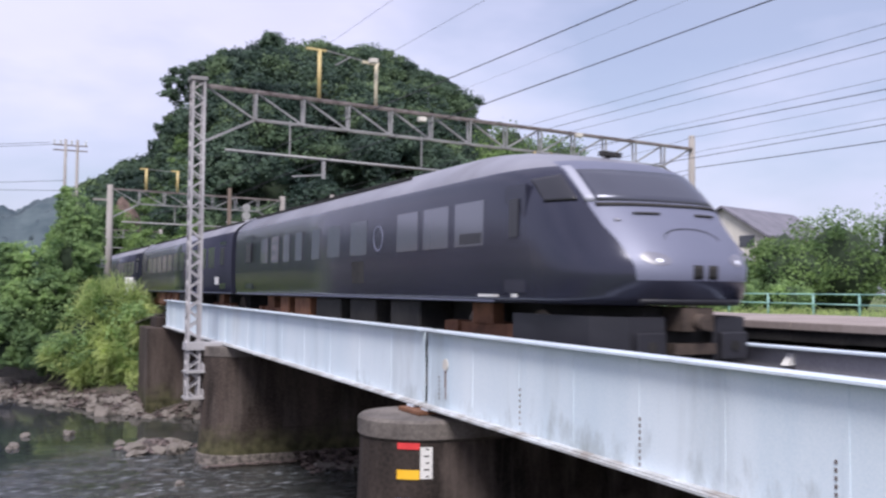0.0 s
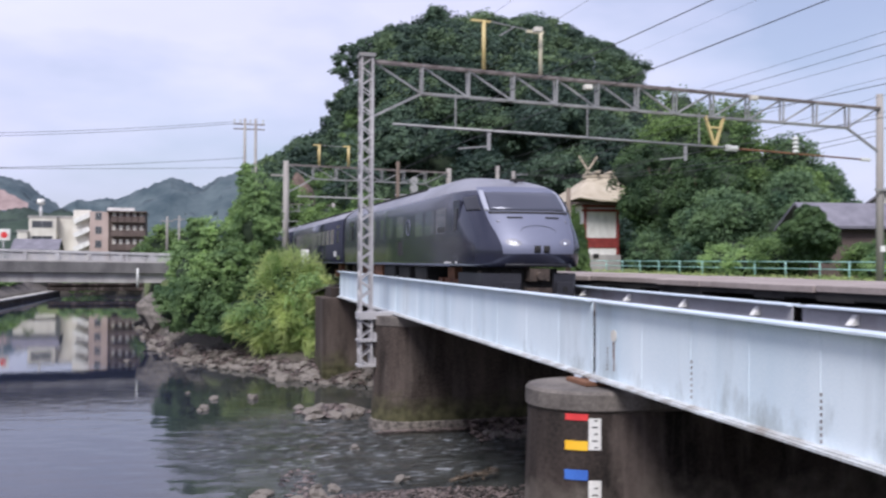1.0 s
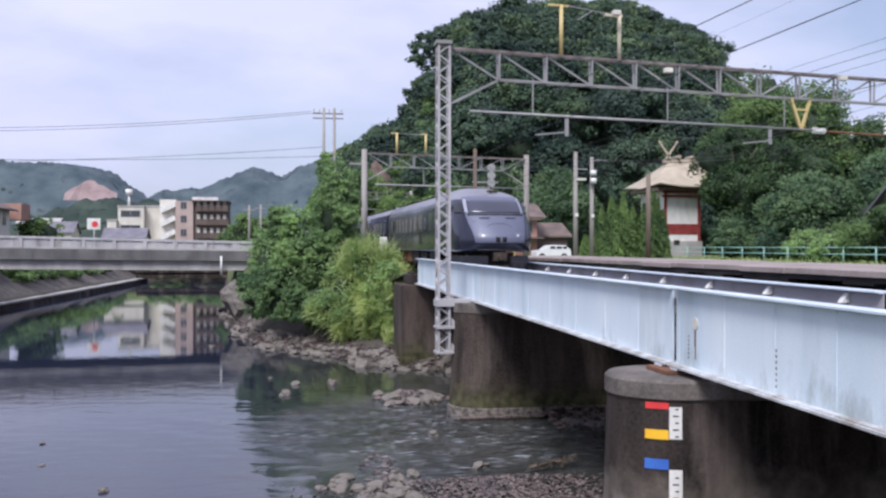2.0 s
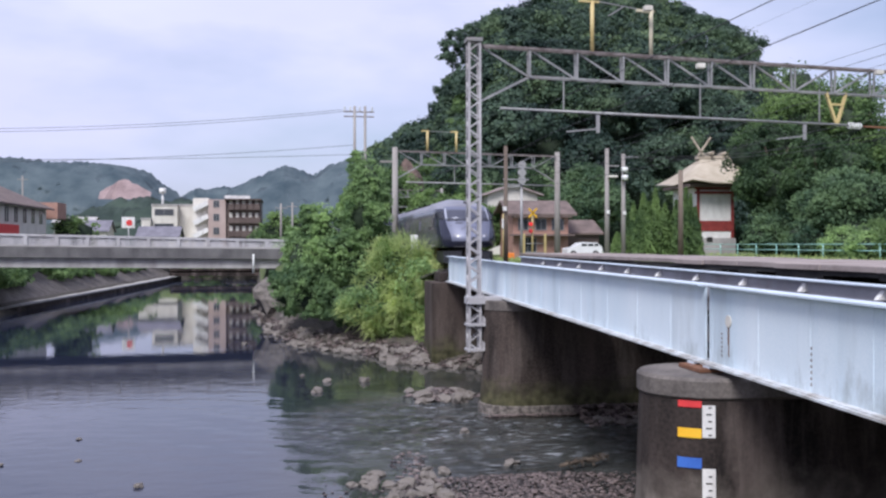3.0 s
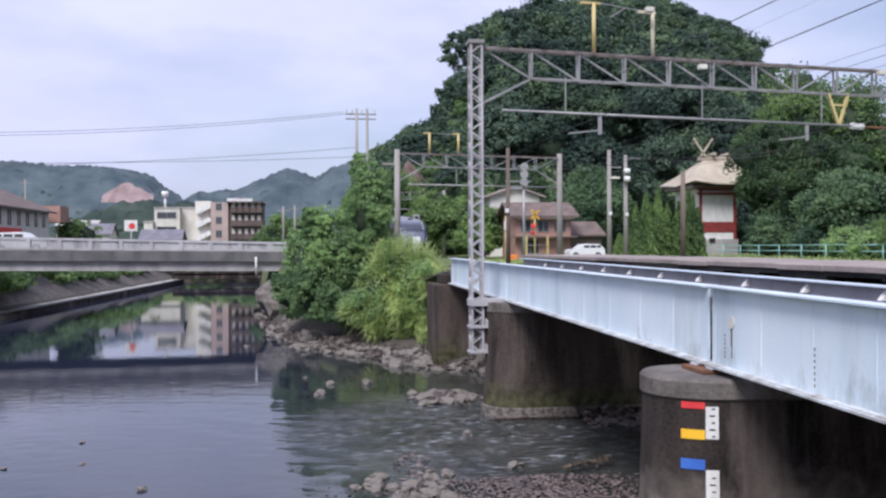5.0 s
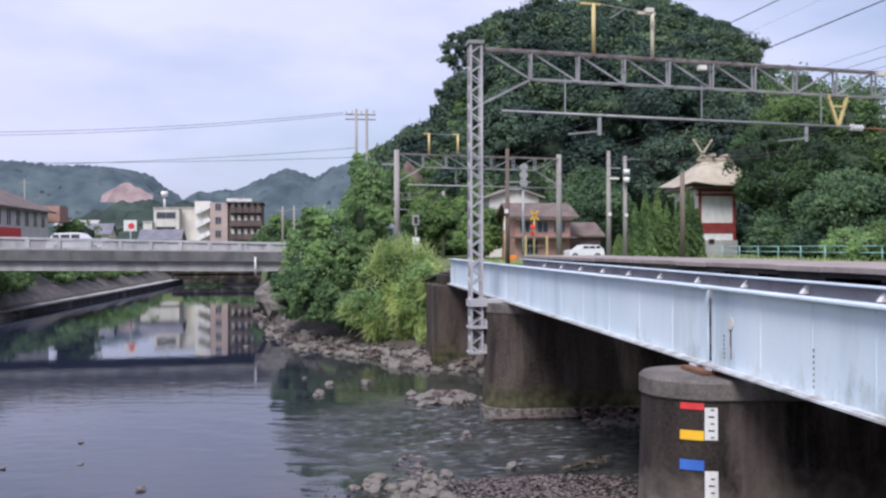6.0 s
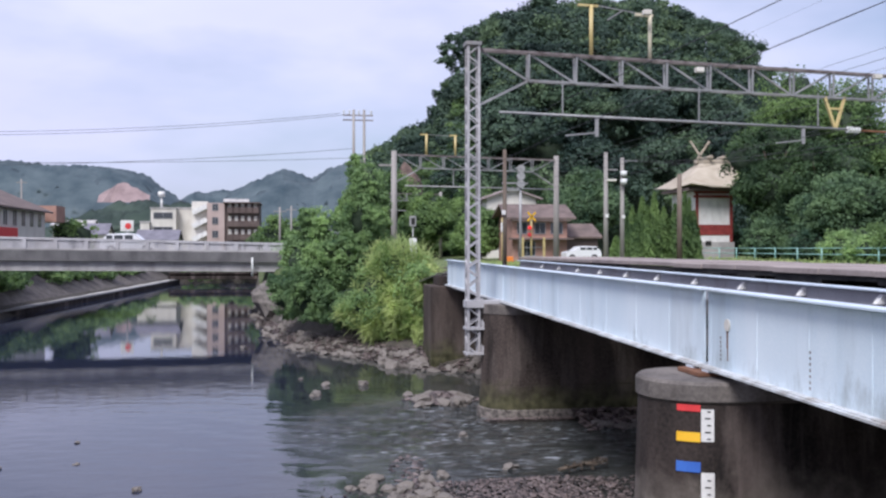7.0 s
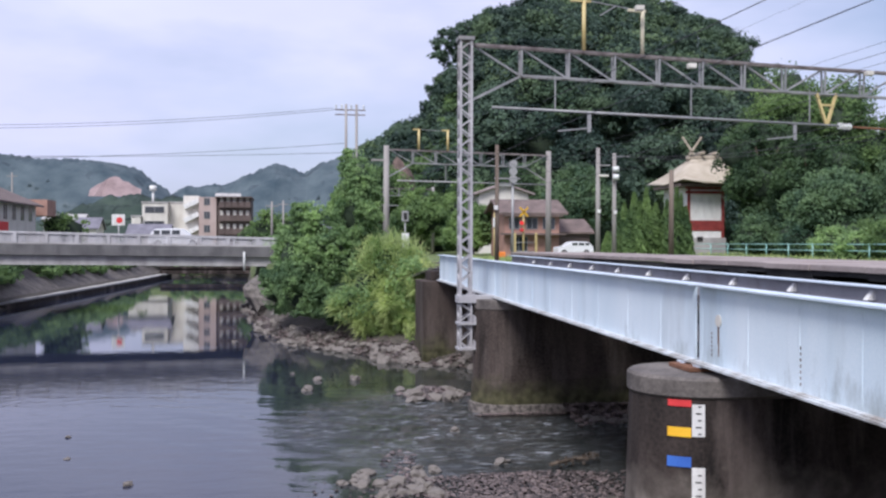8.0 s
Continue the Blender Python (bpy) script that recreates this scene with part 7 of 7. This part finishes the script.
house("house", 26.3, 29.5, 90, 96, 6.4, 7.6, "x", "flat_dark", "tile_brown", "small dark outbuilding with a brown roof", (), 0.4)
gable_house = house("house", 53.5, 65.0, 56, 63, 10.0, 12.2, "x", "plaster", "tile_grey", "cream two-storey house with a grey tiled gable roof", [(55.0, 56.8, 56, 8.0, 9.2), (59.0, 60.8, 56, 8.0, 9.2)], 0.5)
gable_house.matrix_world = pose(53.5, 59.5, 0) @ pose(0, 0, 0, 0, 0, 18) @ pose(-53.5, -59.5, 0)
bm = B()
box(bm, 53.44, 56.8, 9.0, 53.52, 58.1, 9.9)
part("window", bm, M["window"], gable_house)
low_house = house("house", 45.0, 53.4, 54.0, 58.5, 7.85, 9.2, "x", "flat_dark", "tile_grey", "low long building with a grey tiled roof", (), 0.6)
low_house.matrix_world = pose(40.8, 54.0, 0) @ pose(0, 0, 0, 0, 0, -8) @ pose(-45, -54, 0)
house("shed", 49.5, 53.0, 47.5, 50, 6.2, 6.9, "x", "flat_dark", "tile_brown", "small dark shed among the shrubs", (), 0.3)


def build_shrine():
    s = empty("shrine", "white and red shrine hall with a curved tan roof", "shrine")
    X0, X1, Y0, Y1 = 39.75, 43.6, 90.0, 96.0
    bm = B()
    box(bm, X0 - 0.2, Y0 - 0.2, 3.9, X1 + 0.2, Y1, 5.9)
    part("stone_base", bm, M["concrete"], s, "pale stone base")
    bm = B()
    box(bm, X0, Y0, 5.905, X1, Y1, 11.0)
    part("wall", bm, M["white"], s, "white plaster wall")
    bm = B()
    box(bm, X0 - 0.03, Y0 - 0.05, 6.6, X1 + 0.03, Y0 - 0.002, 7.65)
    part("red_band", bm, M["deep_red"], s, "dark red lower boards")
    for x in (X0 - 0.05, X1 - 0.25):
        bm = B()
        box(bm, x, Y0 - 0.12, 5.91, x + 0.3, Y0 - 0.051, 11.0)
        part("red_post", bm, M["deep_red"], s, "dark red post")
    bm = B()
    box(bm, X0 - 0.3, Y0 - 0.3, 10.35, X1 + 0.3, Y0 - 0.121, 10.6)
    part("red_beam", bm, M["deep_red"], s, "dark red beam")
    bm = B()
    box(bm, X0 - 0.3, Y0 - 0.3, 10.8, X1 + 0.3, Y0 - 0.121, 10.99)
    part("red_beam", bm, M["deep_red"], s, "dark red beam")
    bm = B()
    box(bm, 40.7, Y0 - 0.27, 5.55, 41.3, Y0 - 0.201, 6.0)
    part("vent", bm, M["black"], s, "dark opening in the base")
    bm = B()
    box(bm, X0 - 1.2, Y0 - 1.0, 11.005, X1 + 1.2, Y1, 11.3)
    part("eave", bm, M["flat_dark"], s, "dark eaves")
    # curved roof: rows rise from the eave to a short ridge
    bm = B()
    n = 10
    rows = []
    for i in range(n + 1):
        t = i / n
        z = 11.31 + 2.75 * t ** 1.2
        hx, hy = 4.7 - 2.9 * t, 5.0 - 4.6 * t
        cx, cy = 43.1, 93.0
        lift = 0.35 * (1 - t)
        ring = []
        for a, b in ((-1, -1), (-0.5, -1), (0, -1), (0.5, -1), (1, -1), (1, 0), (1, 1), (0, 1), (-1, 1), (-1, 0)):
            ring.append(bm.verts.new((cx + a * hx, cy + b * hy, z + (lift if abs(a) == 1 and abs(b) == 1 else 0))))
        rows.append(ring)
    for r0, r1 in zip(rows, rows[1:]):
        for j in range(10):
            f = bm.faces.new((r0[j], r0[(j + 1) % 10], r1[(j + 1) % 10], r1[j]))
            f.smooth = True
    bm.faces.new(rows[0][::-1])
    bm.faces.new(rows[-1])
    part("roof", bm, M["copper"], s, "smooth tan roof with a sweeping curve")
    bm = B()
    box(bm, 41.0, 92.6, 14.02, 45.0, 93.4, 14.5)
    part("ridge_beam", bm, M["copper"], s, bevel=0.05)
    for sx in (-1, 1):
        bm = B()
        bar(bm, (41.3 - sx * 0.25, 92.5, 14.5), (41.3 + sx * 1.05, 92.5, 16.35), 0.14, 0.2)
        part("finial", bm, M["copper"], s, "crossed pale ridge finial")
    for x in (42.4, 43.9):
        bm = B()
        tube(bm, (x, 92.0, 14.7), (x, 94.0, 14.7), 0.17, 0.13, 10)
        part("ridge_log", bm, M["copper"], s)


build_shrine()


def build_far_town():
    # apartment block
    a = empty("apartment_building", "four-storey tan and dark brown apartment block with balconies", "apartment building", "far buildings")
    bm = B()
    box(bm, -14.9, 165, 3.9, -12.0, 176, 13.0)
    part("wall", bm, M["flat_tan"], a, "tan tiled end wall")
    bm = B()
    box(bm, -11.99, 165.4, 3.9, -6.2, 176, 12.9)
    part("wall", bm, M["flat_dark"], a, "dark brown balcony wall")
    bm = B()
    box(bm, -12.2, 164.4, 12.95, -6.0, 176, 13.15)
    part("roof", bm, M["flat_dark"], a)
    for k in range(4):
        z = 4.6 + 2.3 * k
        for i in range(5):
            x = -11.5 + 1.08 * i
            bm = B()
            box(bm, x, 164.5, z - 0.25, x + 0.86, 165.38, z - 0.05)
            box(bm, x, 164.5, z - 0.049, x + 0.86, 164.62, z + 0.75)
            bal = part("balcony", bm, M["flat_dark"], a)
            bm = B()
            box(bm, x + 0.1, 165.32, z, x + 0.62, 165.39, z + 1.6)
            part("window", bm, M["plaster"], a, "pale curtained window")
        windows(a, [(-14.0, -13.1, 165, z + 0.2, z + 1.3)])
        bm = B()
        v = [(-17.4, 166, z - 0.2), (-15.0, 166, z + 1.0)]
        bar(bm, v[0], v[1], 1.0, 0.8)
        part("stair_flight", bm, M["white"], a, "white outside stair")
    bm = B()
    box(bm, -17.6, 166.6, 3.9, -14.95, 172, 13.3)
    part("stair_tower", bm, M["plaster"], a)
    # white blocks
    for x0, x1, y, top, lab in ((-24.6, -20.4, 168, 12.0, "white three-storey building with balconies"), (-20.35, -17.8, 170, 12.1, "pale plain building side"), (-26.2, -24.7, 167, 9.6, "small pale annex beside the block")):
        w = empty("office_building", lab, "building", "far buildings")
        bm = B()
        box(bm, x0, y, 3.9, x1, y + 9, top)
        part("wall", bm, M["plaster"], w)
        bm = B()
        box(bm, x0 - 0.1, y - 0.1, top + 0.002, x1 + 0.1, y + 9.1, top + 0.3)
        part("roof", bm, M["concrete"], w)
        if x1 - x0 > 4:
            windows(w, [(x0 + 0.5, x1 - 0.6, y, z, z + 1.0) for z in (5.2, 7.9, 10.4)])
            bm = B()
            tube(bm, (-23.2, y + 3, top + 0.3), (-23.2, y + 3, top + 2.3), 0.2, 0.2, 8)
            tube(bm, (-23.2, y + 3, top + 2.31), (-23.2, y + 3, top + 3.2), 0.6, 0.6, 12)
            part("water_tank", bm, M["white"], w, "white water tank on a post")
    for x0, x1, y, ze, zr, roof, lab in ((-24, -18.2, 150, 6.6, 8.0, "tile_grey", "low house with a blue-grey roof"), (-34, -30.5, 160, 7.6, 9.2, "tile_grey", "dark grey tiled town house"), (-45.9, -38.8, 190, 9.7, 10.6, "concrete", "low pale factory building"), (-17.5, -12, 240, 15.5, 17.5, "concrete", "long pale hall on a rise")):
        house("house", x0, x1, y, y + 6, ze, zr, "x", "plaster", roof, lab, (), 0.4)
    # left building with a long roof
    l = house("house", -37.5, -26.9, 66, 108, 9.35, 11.7, "y", "plaster", "tile_brown", "grey-walled building with a long brown roof and red sign", (), 0.7)
    for k in range(12):
        y = 72.0 + 3.0 * k
        for z0, z1 in ((7.5, 8.95),):
            bm = B()
            box(bm, -26.95, y, z0, -26.86, y + 1.3, z1)
            win = part("window", bm, M["window"], l)
            bm = B()
            for a, b2 in ((y - 0.06, y), (y + 1.3, y + 1.36), (y + 0.62, y + 0.68)):
                box(bm, -26.92, a, z0, -26.83, b2, z1)
            part("frame", bm, M["plaster"], win)
    bm = B()
    box(bm, -26.80, 86, 6.35, -26.65, 97, 7.25)
    part("sign_board", bm, M["red"], l, "red sign board")
    bm = B()
    box(bm, -29.5, 110, 8.2, -26.2, 114, 10.0)
    part("annex", bm, M["brick_wall"], l, "reddish annex")
    # sign with a red disc
    s = empty("billboard", "small white billboard with a red disc", "billboard")
    bm = B()
    box(bm, -23.6, 134, 7.6, -21.9, 134.15, 9.1)
    part("board", bm, M["white"], s)
    bm = B()
    tube(bm, (-22.6, 133.98, 8.3), (-22.6, 133.995, 8.3), 0.42, 0.42, 18)
    part("disc", bm, M["red"], s, "red disc")
    bm = B()
    tube(bm, (-22.7, 134.07, 4), (-22.7, 134.07, 7.6), 0.1, 0.1, 8)
    part("post", bm, M["galv"], s)
    for k, (x, y, r, hh) in enumerate(((-25.5, 115, 2.6, 5.2), (-4.0, 130, 2.2, 4.4), (-2.5, 118, 2.0, 5.5), (-1.0, 140, 2.5, 6.0), (-21.5, 152, 2.0, 3.5))):
        shrub("garden_tree", x, y, 3.9, hh, r, "leaf_tree", "rounded green tree among the houses", 130 + k, 0.22, 50, 36, "tree", "town trees")
    for k, (x, y, top) in enumerate(((-1.8, 110, 10.0), (-0.6, 130, 11.0), (0.9, 120, 9.5), (-38, 140, 15.0))):
        bm = B()
        tube(bm, (x, y, 3.9), (x, y, top), 0.15, 0.11, 8)
        bar(bm, (x - 0.7, y, top - 0.5), (x + 0.7, y, top - 0.5), 0.1, 0.1)
        thing("street_pole", bm, M["pole"], "distant grey utility pole with a cross arm", "utility pole", "town poles")


build_far_town()


def ridge(name, y, depth, xs, zs, mat, seed, label, scar=None):
    """A long wooded ridge: a height sheet with a lumpy tree surface."""
    n, m = 420, 40
    X = np.linspace(xs[0], xs[-1], n)
    top = np.interp(X, xs, zs)
    V = np.zeros((m, n, 3))
    for j in range(m):
        t = j / (m - 1)
        f = math.sin(min(1.0, t * 1.25) * math.pi / 2)
        for i in range(n):
            b = noise.noise((X[i] * 0.045 + seed, t * 9.0, seed)) * 4.5 + noise.noise((X[i] * 0.14 + seed, t * 22.0, 2.0)) * 2.6 + noise.noise((X[i] * 0.4 + seed, t * 60.0, 7.0)) * 1.8
            V[j, i] = (X[i], y + depth * t + b, 3.0 + (top[i] - 3.0) * f + b * 0.8 * min(1, 3 * t))
    a = np.arange(n * m).reshape(m, n)
    F = np.stack([a[:-1, :-1], a[:-1, 1:], a[1:, 1:], a[1:, :-1]], -1).reshape(-1, 4)
    ob = new(name, raw_mesh(name, V.reshape(-1, 3), F, M[mat], True))
    return tagged(ob, label, "hill", kind="structure")


# These ridges get their haze from the foliage colour.
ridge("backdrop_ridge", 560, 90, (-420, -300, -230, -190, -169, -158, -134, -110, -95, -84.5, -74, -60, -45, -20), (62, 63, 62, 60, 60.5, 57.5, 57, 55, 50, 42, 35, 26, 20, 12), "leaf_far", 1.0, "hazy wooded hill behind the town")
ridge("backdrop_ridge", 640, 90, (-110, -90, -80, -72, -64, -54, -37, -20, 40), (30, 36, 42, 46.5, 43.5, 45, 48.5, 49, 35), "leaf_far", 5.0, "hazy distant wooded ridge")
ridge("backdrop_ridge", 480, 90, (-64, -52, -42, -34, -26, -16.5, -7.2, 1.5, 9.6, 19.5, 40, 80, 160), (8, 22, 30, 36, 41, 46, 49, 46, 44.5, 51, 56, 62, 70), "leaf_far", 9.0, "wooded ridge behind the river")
ridge("backdrop_ridge", 300, 50, (-96, -82, -74, -66, -58, -52, -44, -36, -28, -18), (8, 12, 16, 18, 18.5, 19.5, 19.5, 19, 15, 7), "leaf_belt", 3.0, "dark belt of trees behind the town")


def build_scar():
    bm = B()
    pts = [(-110, 2), (-107, 4.5), (-103.5, 6.2), (-101, 8.6), (-98, 9.6), (-95.5, 9.2), (-93, 7.1), (-90, 6.4), (-86, 4.0), (-82, 2.2)]
    lo = [bm.verts.new((x, 553 + 3 * noise.noise((x, 0, 0)), 31)) for x, h in pts]
    hi = [bm.verts.new((x, 556 + h * 0.9 + 2 * noise.noise((x, 1, 0)), 33 + h * 1.05)) for x, h in pts]
    for i in range(len(pts) - 1):
        bm.faces.new((lo[i], lo[i + 1], hi[i + 1], hi[i]))
    thing("bare_slope", bm, M["bare_earth"], "bare reddish quarried slope on the far hill", "slope", kind="structure")


build_scar()

# ---------------------------------------------------------------- vehicles


def build_car(name, label, L, W, H):
    c = empty(name, label, "car", "white vehicles")
    prof = [(0, 0.35), (0, 0.75), (0.12, 0.85), (L * 0.22, 0.95), (L * 0.36, H * 0.96), (L * 0.5, H), (L * 0.86, H * 0.97), (L * 0.98, 0.95), (L, 0.7), (L, 0.35)]
    bm = B()
    rows = []
    for y, inset in ((0.0, 0.12), (0.12, 0.0), (W - 0.12, 0.0), (W, 0.12)):
        rows.append([bm.verts.new((x, y, z - (inset * 0.3 if z > 1.0 else 0))) for x, z in prof])
    for r0, r1 in zip(rows, rows[1:]):
        for i in range(len(prof)):
            j = (i + 1) % len(prof)
            bm.faces.new((r0[i], r0[j], r1[j], r1[i]))
    bm.faces.new(rows[0][::-1])
    bm.faces.new(rows[-1])
    part("body", bm, M["car_white"], c, "white painted body")
    panes = [(L * 0.40, L * 0.55), (L * 0.58, L * 0.74), (L * 0.77, L * 0.88)]
    for x0, x1 in panes:
        for y in (-0.012, W - 0.02):
            bm = B()
            box(bm, x0, y, 1.02, x1, y + 0.032, H * 0.90)
            part("side_window", bm, M["window"], c)
    for x in (L * 0.17, L * 0.80):
        for y in (-0.02, W - 0.18):
            bm = B()
            tube(bm, (x, y, 0.31), (x, y + 0.2, 0.31), 0.31, 0.31, 16)
            wh = part("wheel", bm, M["tyre"], c)
            bm = B()
            tube(bm, (x, y - 0.01, 0.31), (x, y + 0.21, 0.31), 0.18, 0.18, 12)
            part("rim", bm, M["galv"], wh)
    return c


parked = build_car("car", "small white hatchback parked beside the crossing road", 3.4, 1.55, 1.38)
parked.matrix_world = pose(24.55, 84, 4.1, 0, 0, 2)
bridge_car = build_car("car", "white hatchback driving over the road bridge", 4.0, 1.7, 1.5)
bridge_car.matrix_world = pose(-42.2, 74, 5.0)

# ---------------------------------------------------------------- what moves
TRAVEL = ((0, 9.35), (0.5, 15.15), (1, 20.95), (1.5, 26.7), (2, 32.45), (2.75, 41.2), (3.5, 50.1), (4, 56.3), (4.5, 62.6), (5.25, 72.1), (6, 81.7), (7, 94.5), (8, 107.5))


def motions():
    for k, car in enumerate(train_cars):
        rows = []
        for t, y in TRAVEL:
            a = y + CAR_PITCH * k
            b = a + 20.0
            xa, xb = track_x(a + 2.0), track_x(b - 2.0)
            turn = math.degrees(math.atan2(xa - xb, 16.0))
            rows.append((t, pose(xa + (xa - xb) / 8, a, RAIL, 0, 0, turn)))
        walk(car, rows)
    rows = []
    for t in (0, 2, 4, 6, 8):
        x = -12.56 + 4.07 * (t - 6.5)
        rows.append((t, pose(x, 75.7, 5.075 - 0.0119 * (x + 21), 0, 0.68, 180)))
    walk(bridge_car, rows)


motions()
